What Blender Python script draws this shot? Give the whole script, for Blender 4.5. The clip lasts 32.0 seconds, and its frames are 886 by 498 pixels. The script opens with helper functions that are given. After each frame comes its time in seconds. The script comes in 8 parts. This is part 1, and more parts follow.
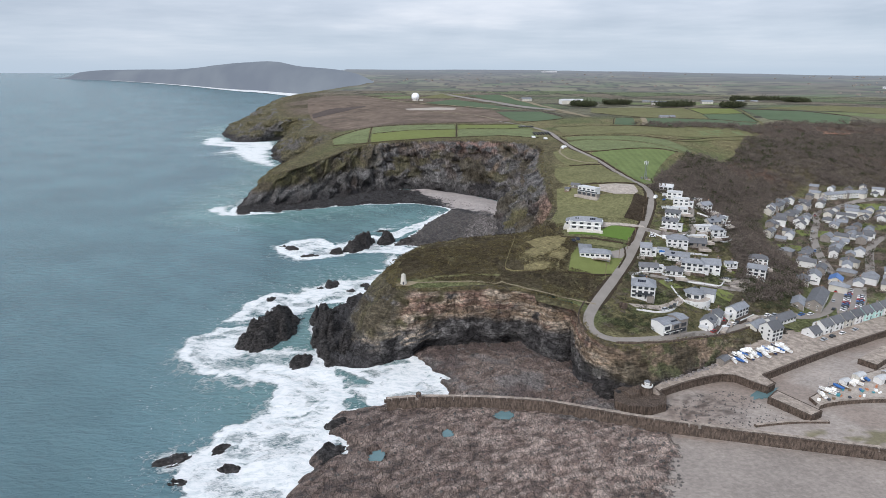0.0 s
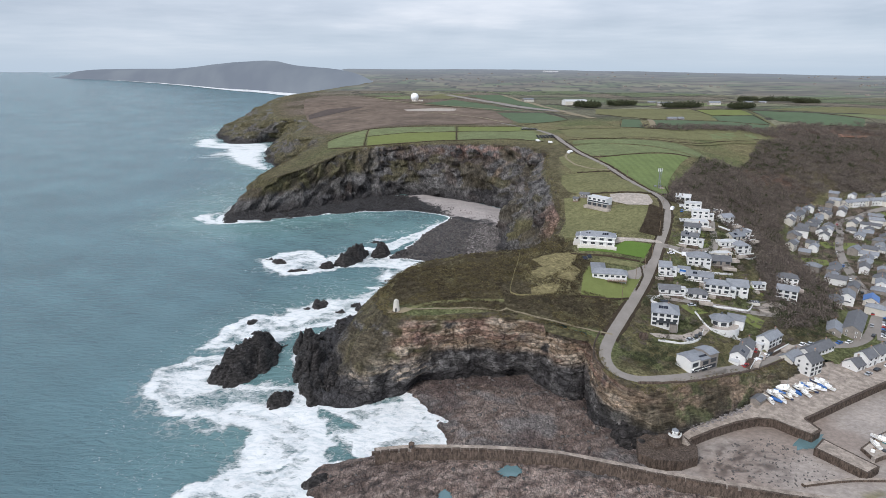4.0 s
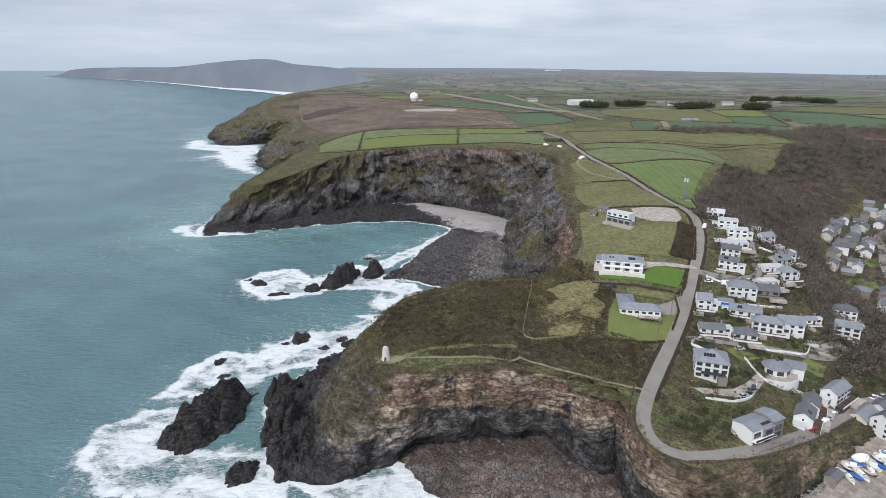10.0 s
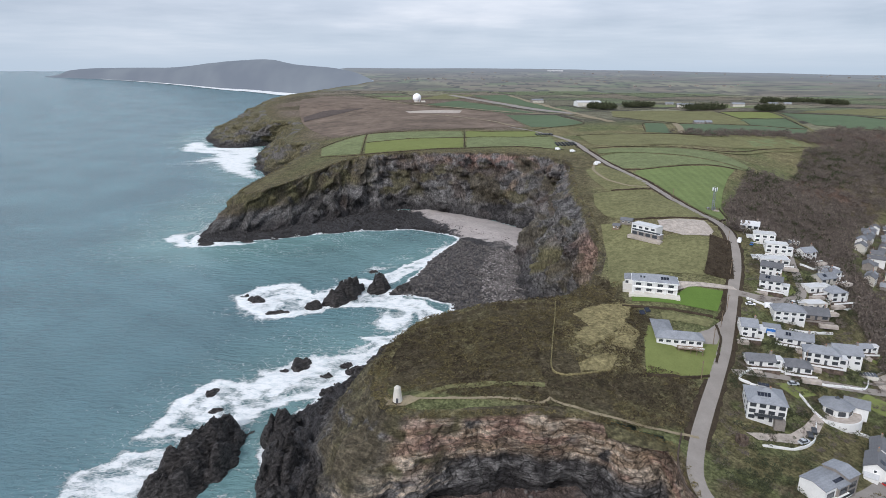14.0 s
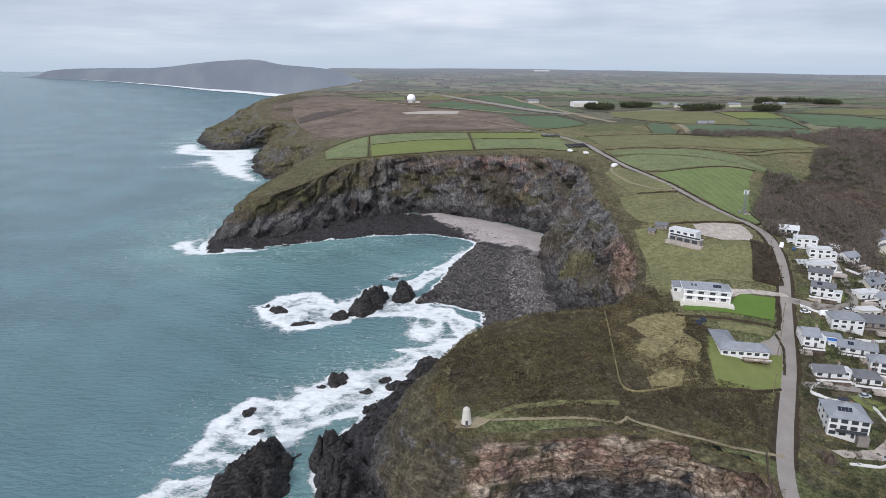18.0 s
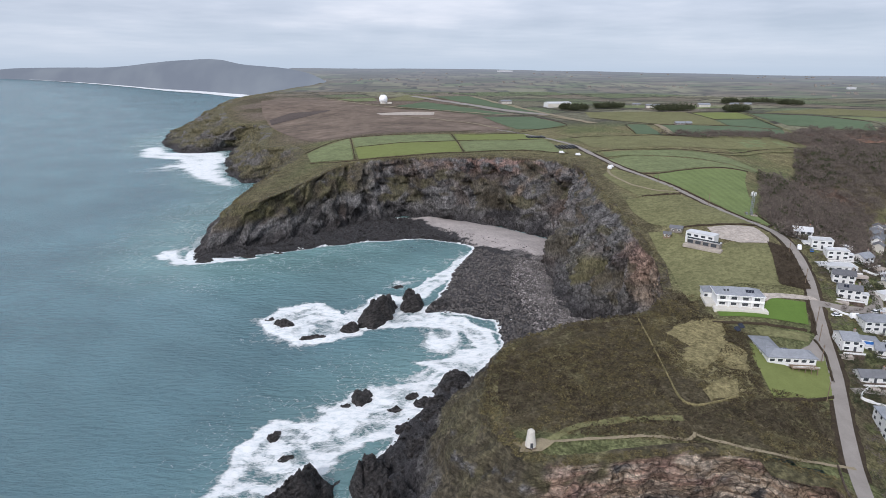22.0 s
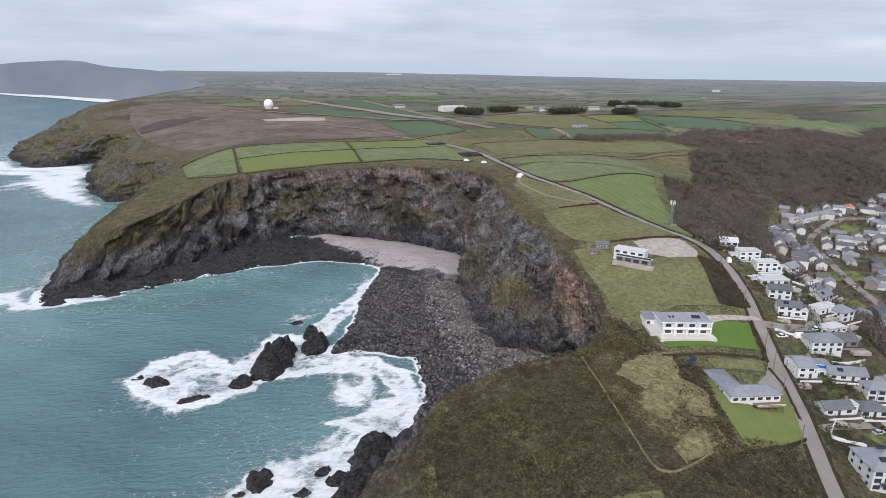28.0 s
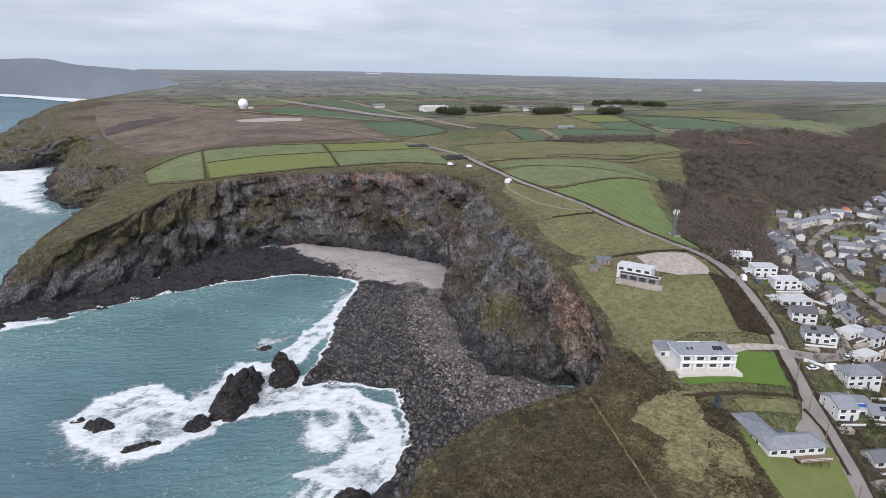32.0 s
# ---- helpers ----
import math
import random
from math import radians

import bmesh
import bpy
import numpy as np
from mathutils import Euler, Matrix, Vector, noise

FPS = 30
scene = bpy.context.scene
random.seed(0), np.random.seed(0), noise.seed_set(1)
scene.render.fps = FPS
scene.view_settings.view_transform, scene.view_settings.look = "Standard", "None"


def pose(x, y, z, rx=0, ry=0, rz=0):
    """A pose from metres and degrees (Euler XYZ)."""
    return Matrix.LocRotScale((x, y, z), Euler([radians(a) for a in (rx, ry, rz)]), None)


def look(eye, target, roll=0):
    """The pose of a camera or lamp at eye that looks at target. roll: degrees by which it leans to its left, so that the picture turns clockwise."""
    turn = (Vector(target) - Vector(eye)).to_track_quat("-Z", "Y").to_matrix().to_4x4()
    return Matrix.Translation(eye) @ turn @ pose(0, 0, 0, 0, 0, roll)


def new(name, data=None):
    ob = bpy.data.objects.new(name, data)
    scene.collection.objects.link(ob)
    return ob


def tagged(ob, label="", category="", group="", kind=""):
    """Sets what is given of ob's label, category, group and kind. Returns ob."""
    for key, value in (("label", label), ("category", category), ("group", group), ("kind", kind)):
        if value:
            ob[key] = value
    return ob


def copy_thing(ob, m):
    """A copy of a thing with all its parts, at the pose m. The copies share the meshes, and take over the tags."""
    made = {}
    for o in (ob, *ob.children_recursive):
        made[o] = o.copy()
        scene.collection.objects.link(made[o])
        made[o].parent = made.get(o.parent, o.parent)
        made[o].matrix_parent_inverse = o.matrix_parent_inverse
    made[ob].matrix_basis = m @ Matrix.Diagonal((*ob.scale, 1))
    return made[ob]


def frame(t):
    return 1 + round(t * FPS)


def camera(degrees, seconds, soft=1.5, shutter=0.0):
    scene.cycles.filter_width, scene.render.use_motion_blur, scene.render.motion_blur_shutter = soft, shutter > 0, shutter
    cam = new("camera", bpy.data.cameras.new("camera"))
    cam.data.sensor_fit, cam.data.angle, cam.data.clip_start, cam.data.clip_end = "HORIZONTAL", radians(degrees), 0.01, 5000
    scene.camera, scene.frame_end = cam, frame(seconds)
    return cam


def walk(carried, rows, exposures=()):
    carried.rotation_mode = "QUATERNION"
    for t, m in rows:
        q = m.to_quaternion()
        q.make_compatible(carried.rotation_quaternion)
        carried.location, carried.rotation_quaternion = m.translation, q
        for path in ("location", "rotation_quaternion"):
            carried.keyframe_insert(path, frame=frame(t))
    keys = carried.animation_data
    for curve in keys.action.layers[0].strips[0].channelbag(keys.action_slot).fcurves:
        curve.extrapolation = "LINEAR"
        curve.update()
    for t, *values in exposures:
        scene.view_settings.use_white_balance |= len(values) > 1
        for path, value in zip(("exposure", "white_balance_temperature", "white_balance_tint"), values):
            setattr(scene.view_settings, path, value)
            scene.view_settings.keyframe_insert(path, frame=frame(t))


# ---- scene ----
cam = camera(72.3, 32.0, soft=0.5)
PATH = [
    (0, (4.24, 1.37, 145.01), (1.43, 97.21, 116.60), 0.15),
    (1, (4.41, 9.22, 145.62), (1.56, 105.05, 117.19), 0.17),
    (2, (4.42, 19.38, 145.82), (1.48, 115.21, 117.39), 0.16),
    (3, (4.52, 28.79, 145.67), (1.54, 124.61, 117.22), 0.16),
    (3.5, (4.52, 34.01, 145.56), (1.61, 129.83, 117.09), 0.18),
    (5.5, (3.30, 51.34, 145.24), (0.48, 147.15, 116.73), 0.25),
    (6, (3.21, 55.57, 145.24), (0.37, 151.37, 116.71), 0.25),
    (7, (3.02, 65.38, 145.29), (0.17, 161.16, 116.69), 0.26),
    (8, (2.96, 74.20, 145.21), (0.07, 169.96, 116.58), 0.24),
    (9, (3.22, 83.67, 144.97), (0.28, 179.43, 116.33), 0.24),
    (10, (3.04, 92.63, 144.76), (0.11, 188.39, 116.11), 0.25),
    (11, (2.88, 101.97, 144.81), (-0.04, 197.73, 116.14), 0.24),
    (12, (2.60, 110.25, 145.00), (-0.32, 206.01, 116.34), 0.27),
    (12.5, (1.60, 114.35, 145.14), (-1.33, 210.11, 116.47), 0.28),
    (13, (-0.13, 116.93, 145.22), (-3.02, 212.69, 116.55), 0.26),
    (14, (-4.55, 122.39, 145.09), (-7.56, 218.16, 116.48), 0.24),
    (14.5, (-7.47, 124.90, 145.09), (-10.57, 220.68, 116.50), 0.25),
    (16.5, (-21.21, 130.07, 145.60), (-23.59, 225.86, 116.99), 0.22),
    (17, (-25.03, 132.27, 145.66), (-26.73, 228.07, 117.05), 0.21),
    (18, (-33.43, 134.42, 145.68), (-33.69, 230.25, 117.08), 0.20),
    (19, (-42.42, 136.67, 145.77), (-41.30, 232.49, 117.17), 0.23),
    (20, (-50.91, 139.24, 145.82), (-48.73, 235.04, 117.20), 0.27),
    (21, (-58.92, 142.23, 145.94), (-55.46, 237.99, 117.32), 0.31),
    (21.5, (-61.75, 144.80, 146.11), (-57.45, 240.52, 117.51), 0.32),
    (22, (-63.90, 147.76, 146.24), (-57.80, 243.40, 117.69), 0.33),
    (23, (-66.04, 155.56, 146.23), (-56.63, 250.99, 117.87), 0.38),
    (24, (-67.87, 163.05, 146.26), (-55.65, 258.21, 118.06), 0.42),
    (25, (-68.53, 170.93, 146.28), (-53.51, 265.72, 118.19), 0.44),
    (25.5, (-68.18, 175.25, 146.21), (-51.77, 269.82, 118.16), 0.45),
    (27.5, (-66.91, 191.91, 145.97), (-45.02, 285.40, 118.02), 0.50),
    (28, (-65.72, 196.15, 145.99), (-42.69, 289.36, 118.03), 0.49),
    (29, (-64.22, 204.88, 145.97), (-39.23, 297.57, 117.98), 0.46),
    (29.5, (-63.88, 208.96, 145.74), (-38.14, 301.45, 117.77), 0.51),
    (30, (-63.21, 213.48, 145.35), (-37.14, 305.89, 117.42), 0.60),
    (31, (-60.82, 222.05, 144.97), (-34.84, 314.48, 117.02), 0.64),
    (32, (-58.61, 230.84, 145.02), (-32.64, 323.25, 116.98), 0.58),
]
walk(cam, [(t, look(eye, target, roll)) for t, eye, target, roll in PATH], [(0, -0.01, 6250, 13), (8, -0.01, 6250, 13), (19, -0.01, 6200, 15), (32, -0.01, 6250, 17)])

# ---- light ----
world = bpy.data.worlds.new("overcast_sky")
scene.world = world
world.use_nodes = True
SUN_EL, SUN_AZ = 38.0, 215.0   # degrees; azimuth clockwise from +y


def build_sky():
    nt = world.node_tree
    nt.nodes.clear()
    N, K = nt.nodes.new, nt.links.new
    out, bg = N("ShaderNodeOutputWorld"), N("ShaderNodeBackground")
    sky = N("ShaderNodeTexSky")
    sky.sky_type, sky.sun_disc = "NISHITA", False
    sky.sun_elevation, sky.sun_rotation = radians(SUN_EL), radians(SUN_AZ)
    dim = N("ShaderNodeMix")
    dim.data_type, dim.blend_type = "RGBA", "MULTIPLY"
    dim.inputs[0].default_value = 1.0
    dim.inputs[7].default_value = (0.10, 0.10, 0.10, 1)
    K(sky.outputs[0], dim.inputs[6])
    tc, sep = N("ShaderNodeTexCoord"), N("ShaderNodeSeparateXYZ")
    K(tc.outputs["Generated"], sep.inputs[0])
    # cloud deck: direction projected on a flat layer, so that cloud bands flatten towards the horizon
    add = N("ShaderNodeMath"); add.operation = "ADD"; add.inputs[1].default_value = 0.07
    mx = N("ShaderNodeMath"); mx.operation = "MAXIMUM"; mx.inputs[1].default_value = 0.0
    K(sep.outputs[2], mx.inputs[0]); K(mx.outputs[0], add.inputs[0])
    com = N("ShaderNodeCombineXYZ")
    for i in (0, 1):
        dv = N("ShaderNodeMath"); dv.operation = "DIVIDE"
        K(sep.outputs[i], dv.inputs[0]); K(add.outputs[0], dv.inputs[1]); K(dv.outputs[0], com.inputs[i])
    big, small = N("ShaderNodeTexNoise"), N("ShaderNodeTexNoise")
    for n, sc, det, ro in ((big, 0.26, 5, 0.5), (small, 1.1, 5, 0.55)):
        n.inputs["Scale"].default_value, n.inputs["Detail"].default_value, n.inputs["Roughness"].default_value = sc, det, ro
        K(com.outputs[0], n.inputs["Vector"])
    mixn = N("ShaderNodeMath"); mixn.operation = "MULTIPLY_ADD"; mixn.inputs[1].default_value = 0.32
    K(small.outputs[0], mixn.inputs[0]); K(big.outputs[0], mixn.inputs[2])
    ramp = N("ShaderNodeValToRGB")
    e = ramp.color_ramp.elements
    e[0].position, e[0].color = 0.48, (0.50, 0.58, 0.67, 1)
    e[1].position, e[1].color = 0.84, (0.92, 0.95, 0.99, 1)
    m = e.new(0.64); m.color = (0.65, 0.72, 0.80, 1)
    K(mixn.outputs[0], ramp.inputs[0])
    # towards the horizon the layers close to one pale grey-blue
    hz = N("ShaderNodeMapRange"); hz.inputs[1].default_value, hz.inputs[2].default_value = 0.0, 0.075
    K(mx.outputs[0], hz.inputs[0])
    close = N("ShaderNodeMix"); close.data_type = "RGBA"
    close.inputs[6].default_value = (0.55, 0.66, 0.76, 1)
    K(hz.outputs[0], close.inputs[0]); K(ramp.outputs[0], close.inputs[7])
    both = N("ShaderNodeMix"); both.data_type = "RGBA"; both.inputs[0].default_value = 0.90
    K(dim.outputs[2], both.inputs[6]); K(close.outputs[2], both.inputs[7])
    bg.inputs[1].default_value = 1.0
    K(both.outputs[2], bg.inputs[0]); K(bg.outputs[0], out.inputs[0])


build_sky()
sun = new("sun", bpy.data.lights.new("sun", "SUN"))
sun.data.energy, sun.data.angle, sun.data.color = 2.1, radians(14), (1.0, 0.965, 0.91)
_az, _el = radians(SUN_AZ), radians(SUN_EL)
sun.matrix_world = look(Vector((math.sin(_az) * math.cos(_el), math.cos(_az) * math.cos(_el), math.sin(_el))) * 800, (0, 0, 0))


# ---- materials ----
def lin(r, g, b, k=1.0):
    """Linear colour from 0..255 display values, times k."""
    return tuple((((v / 255 + 0.055) / 1.055) ** 2.4 if v > 10 else v / 255 / 12.92) * k for v in (r, g, b)) + (1.0,)


def albedo(r, g, b):
    return lin(r, g, b, 1.25)


def mat(name, color, rough=0.8, metal=0.0, vary=0.25, scale=1.0, fine=6.0, bump=0.3, attr="", stripe=None, depth=0.1, spec=0.3, per_object=0.0, crack=None, speck=(), island=0.0):
    """A surface with colour variation at two scales and fine relief. attr: name of a colour attribute in place of color.
    stripe: (scale, strength, direction) of a distorted band pattern. crack: (scale, stretch in z, width, darkness) of fissures.
    speck: rows of (scale, stretch along x, y, z, darkest, lightest) of sharp mottling; island: spread of tone from piece to piece."""
    m = bpy.data.materials.new(name)
    m.use_nodes = True
    nt = m.node_tree
    N, K = nt.nodes.new, nt.links.new
    b = nt.nodes["Principled BSDF"]
    b.inputs["Roughness"].default_value, b.inputs["Metallic"].default_value = rough, metal
    b.inputs["Specular IOR Level"].default_value = spec
    geo = N("ShaderNodeTexCoord")
    n1, n2 = N("ShaderNodeTexNoise"), N("ShaderNodeTexNoise")
    for n, sc, d in ((n1, scale, 4), (n2, scale * fine, 5)):
        n.inputs["Scale"].default_value, n.inputs["Detail"].default_value, n.inputs["Roughness"].default_value = sc, d, 0.72
        K(geo.outputs["Object"], n.inputs["Vector"])
    if attr:
        src = N("ShaderNodeAttribute")
        src.attribute_name = attr
        col = src.outputs["Color"]
    else:
        src = N("ShaderNodeRGB")
        src.outputs[0].default_value = color if len(color) == 4 else (*color, 1)
        col = src.outputs[0]
    s = N("ShaderNodeMath"); s.operation = "ADD"
    K(n1.outputs[0], s.inputs[0]); K(n2.outputs[0], s.inputs[1])
    last = s.outputs[0]
    if stripe:
        wv = N("ShaderNodeTexWave")
        wv.bands_direction = stripe[2]
        wv.inputs["Scale"].default_value, wv.inputs["Distortion"].default_value, wv.inputs["Detail"].default_value = stripe[0], stripe[3] if len(stripe) > 3 else 7.0, 4.0
        wv.inputs["Detail Scale"].default_value = 1.5
        K(geo.outputs["Object"], wv.inputs["Vector"])
        ms = N("ShaderNodeMath"); ms.operation = "MULTIPLY_ADD"; ms.inputs[1].default_value = stripe[1]
        K(wv.outputs["Fac"], ms.inputs[0]); K(last, ms.inputs[2])
        last = ms.outputs[0]
    mr = N("ShaderNodeMapRange")
    mid = 1.0 + (stripe[1] * 0.5 if stripe else 0)
    mr.inputs[1].default_value, mr.inputs[2].default_value = mid - 0.29, mid + 0.29
    mr.inputs[3].default_value, mr.inputs[4].default_value = 1 - vary, 1 + vary
    K(last, mr.inputs[0])
    mul = N("ShaderNodeMix"); mul.data_type, mul.blend_type = "RGBA", "MULTIPLY"; mul.inputs[0].default_value = 1.0
    K(col, mul.inputs[6]); K(mr.outputs[0], mul.inputs[7])
    final = mul.outputs[2]
    if crack:
        vo, mp, wa, vm = N("ShaderNodeTexVoronoi"), N("ShaderNodeMapping"), N("ShaderNodeTexNoise"), N("ShaderNodeVectorMath")
        vo.feature = "DISTANCE_TO_EDGE"
        vo.inputs["Scale"].default_value = crack[0]
        wa.inputs["Scale"].default_value, wa.inputs["Detail"].default_value = crack[0] * 0.8, 5
        mp.inputs["Scale"].default_value, mp.inputs["Rotation"].default_value = (1, 1, crack[1]), (0.25, 0.3, 0.4)
        vm.operation, vm.inputs[1].default_value = "MULTIPLY_ADD", (1.6 / crack[0],) * 3
        K(geo.outputs["Object"], wa.inputs["Vector"]); K(geo.outputs["Object"], mp.inputs["Vector"])
        K(wa.outputs["Color"], vm.inputs[0]); K(mp.outputs[0], vm.inputs[2]); K(vm.outputs[0], vo.inputs["Vector"])
        cr = N("ShaderNodeMapRange")
        cr.inputs[2].default_value, cr.inputs[3].default_value, cr.inputs[4].default_value = crack[2], crack[3], 1.05
        K(vo.outputs["Distance"], cr.inputs[0])
        veg, soften = N("ShaderNodeAttribute"), N("ShaderNodeMix")
        veg.attribute_name, soften.data_type = "veg", "FLOAT"
        soften.inputs[3].default_value = 1.0
        K(veg.outputs["Fac"], soften.inputs[0]); K(cr.outputs[0], soften.inputs[2])
        mc = N("ShaderNodeMix"); mc.data_type, mc.blend_type = "RGBA", "MULTIPLY"; mc.inputs[0].default_value = 1.0
        K(final, mc.inputs[6]); K(soften.outputs[0], mc.inputs[7])
        final = mc.outputs[2]
        ad = N("ShaderNodeMath"); ad.operation = "MULTIPLY_ADD"; ad.inputs[1].default_value = 0.7
        K(soften.outputs[0], ad.inputs[0]); K(last, ad.inputs[2])
        last = ad.outputs[0]
    for sc, sx, sy, sz, lo, hi in speck:
        no, mp, sr, ms = N("ShaderNodeTexNoise"), N("ShaderNodeMapping"), N("ShaderNodeMapRange"), N("ShaderNodeMix")
        no.inputs["Scale"].default_value, no.inputs["Detail"].default_value, no.inputs["Roughness"].default_value = sc, 4, 0.6
        no.inputs["Distortion"].default_value = 0.5
        mp.inputs["Scale"].default_value, mp.inputs["Rotation"].default_value = (sx, sy, sz), (0.18, 0.22, 0.5)
        sr.inputs[1].default_value, sr.inputs[2].default_value, sr.inputs[3].default_value, sr.inputs[4].default_value = 0.38, 0.62, lo, hi
        ms.data_type, ms.blend_type = "RGBA", "MULTIPLY"
        ms.inputs[0].default_value = 1.0
        K(geo.outputs["Object"], mp.inputs["Vector"]); K(mp.outputs[0], no.inputs["Vector"]); K(no.outputs[0], sr.inputs[0])
        K(final, ms.inputs[6]); K(sr.outputs[0], ms.inputs[7])
        final = ms.outputs[2]
        sa = N("ShaderNodeMath"); sa.operation = "MULTIPLY_ADD"; sa.inputs[1].default_value = 0.5
        K(sr.outputs[0], sa.inputs[0]); K(last, sa.inputs[2])
        last = sa.outputs[0]
    if island:
        gi, ir, im = N("ShaderNodeNewGeometry"), N("ShaderNodeMapRange"), N("ShaderNodeMix")
        ir.inputs[3].default_value, ir.inputs[4].default_value = 1 - island, 1 + island
        im.data_type, im.blend_type = "RGBA", "MULTIPLY"
        im.inputs[0].default_value = 1.0
        K(gi.outputs["Random Per Island"], ir.inputs[0]); K(final, im.inputs[6]); K(ir.outputs[0], im.inputs[7])
        final = im.outputs[2]
    if per_object:
        oi, hsv, om = N("ShaderNodeObjectInfo"), N("ShaderNodeHueSaturation"), N("ShaderNodeMapRange")
        om.inputs[3].default_value, om.inputs[4].default_value = 1 - per_object, 1 + per_object
        K(oi.outputs["Random"], om.inputs[0]); K(om.outputs[0], hsv.inputs["Value"]); K(final, hsv.inputs["Color"])
        final = hsv.outputs[0]
    K(final, b.inputs["Base Color"])
    if bump:
        bp = N("ShaderNodeBump")
        bp.inputs["Strength"].default_value, bp.inputs["Distance"].default_value = bump, depth
        K(last, bp.inputs["Height"]); K(bp.outputs[0], b.inputs["Normal"])
    return m


M = {}
M["ground"] = mat("ground", (0, 0, 0), 0.95, vary=0.42, scale=0.11, fine=9.0, bump=0.9, depth=1.2, attr="col", spec=0.1, speck=((0.9, 1, 1, 1, 0.62, 1.36), (0.25, 1, 1, 1, 0.8, 1.2)))
M["cliff"] = mat("cliff_rock", (0, 0, 0), 0.85, vary=0.35, scale=0.09, fine=5.0, bump=1.0, depth=2.2, attr="col", spec=0.25, crack=(0.19, 1.2, 0.07, 0.5), speck=((0.55, 1.8, 0.8, 0.7, 0.62, 1.38), (0.2, 1.4, 0.7, 0.8, 0.75, 1.28)))
M["headland_cliff"] = mat("layered_cliff_rock", (0, 0, 0), 0.85, vary=0.4, scale=0.12, fine=6.0, bump=1.0, depth=1.8, attr="col", spec=0.25, crack=(0.22, 1.3, 0.07, 0.42), speck=((0.7, 0.4, 0.4, 2.0, 0.64, 1.36), (0.45, 1.5, 1.5, 0.6, 0.72, 1.28), (0.2, 0.8, 0.8, 1.5, 0.8, 1.22)))
M["shore"] = mat("shore_rock", (0, 0, 0), 0.6, vary=0.42, scale=0.25, fine=7.0, bump=1.0, depth=1.0, attr="col", spec=0.4, crack=(0.3, 1.0, 0.08, 0.42), speck=((1.2, 1.5, 0.7, 1, 0.6, 1.4), (0.3, 1.6, 0.6, 1, 0.84, 1.18)))
M["sand"] = mat("wet_sand", (0, 0, 0), 0.55, vary=0.22, scale=0.035, fine=14.0, bump=0.25, depth=0.15, attr="col", spec=0.35, speck=((0.5, 1, 1.6, 1, 0.86, 1.12),))
M["rock"] = mat("wet_black_rock", albedo(64, 61, 60), 0.6, vary=0.55, scale=0.18, fine=7.0, bump=1.0, depth=1.2, stripe=(0.2, 0.25, "DIAGONAL"), crack=(0.16, 3.0, 0.12, 0.6), speck=((0.7, 0.6, 0.6, 2.0, 0.5, 1.5),))
M["boulder"] = mat("boulder_stone", albedo(92, 88, 86), 0.75, vary=0.35, scale=0.5, fine=5.0, bump=0.6, depth=0.3, island=0.28)
M["boulder_light"] = mat("pale_boulder_stone", albedo(122, 117, 115), 0.8, vary=0.3, scale=0.5, fine=5.0, bump=0.5, depth=0.3, island=0.45)
M["grass"] = mat("pasture_grass", albedo(104, 111, 79), 0.95, vary=0.3, scale=0.06, fine=14, bump=0.5, depth=0.25, spec=0.1, speck=((0.35, 1, 1, 1, 0.86, 1.14),))
M["bright_lawn"] = mat("watered_lawn", albedo(86, 108, 52), 0.95, vary=0.14, scale=0.12, fine=12, bump=0.4, depth=0.15, spec=0.1)
M["lawn"] = mat("mown_lawn", albedo(106, 113, 68), 0.95, vary=0.16, scale=0.12, fine=12, bump=0.4, depth=0.15, spec=0.1)
M["mown"] = mat("striped_mown_meadow", albedo(101, 113, 72), 0.95, vary=0.2, scale=0.05, fine=12, bump=0.3, depth=0.15, spec=0.1, stripe=(0.045, 0.16, "X", 1.2))
M["olive"] = mat("winter_pasture", albedo(104, 103, 73), 0.95, vary=0.26, scale=0.05, fine=15, bump=0.5, depth=0.25, spec=0.1, speck=((0.45, 1, 1, 1, 0.78, 1.2),))
M["crop"] = mat("green_crop", albedo(83, 97, 75), 0.95, vary=0.16, scale=0.01, fine=12, bump=0.2, spec=0.1)
M["heather"] = mat("brown_heather_field", albedo(105, 93, 83), 0.95, vary=0.32, scale=0.008, fine=8, bump=0.3, depth=0.4, spec=0.1, speck=((0.02, 1, 1, 1, 0.82, 1.16),))
M["moor_dark"] = mat("dark_heath", albedo(82, 74, 70), 0.95, vary=0.3, scale=0.02, fine=12, bump=0.4, depth=0.6, spec=0.1)
M["straw"] = mat("pale_rough_grass", albedo(118, 110, 80), 0.95, vary=0.4, scale=0.2, fine=8, bump=0.6, depth=0.3, spec=0.1, speck=((0.6, 1, 1, 1, 0.66, 1.25),))
M["soil"] = mat("reddish_bare_soil", albedo(150, 116, 98), 0.95, vary=0.25, scale=0.05, fine=12, bump=0.3, depth=0.3, spec=0.1)
M["scrub"] = mat("dark_scrub", albedo(66, 58, 48), 0.95, vary=0.45, scale=0.2, fine=6, bump=0.9, depth=0.8, spec=0.1)
M["asphalt"] = mat("worn_asphalt", albedo(132, 126, 120), 0.9, vary=0.16, scale=0.15, fine=20, bump=0.2, depth=0.05)
M["gravel"] = mat("pale_gravel", albedo(160, 151, 142), 0.95, vary=0.2, scale=0.12, fine=14, bump=0.4, depth=0.1, speck=((0.5, 1, 1, 1, 0.8, 1.15),))
M["path"] = mat("trodden_earth_path", albedo(128, 118, 97), 0.95, vary=0.25, scale=0.3, fine=8, bump=0.4, depth=0.15)
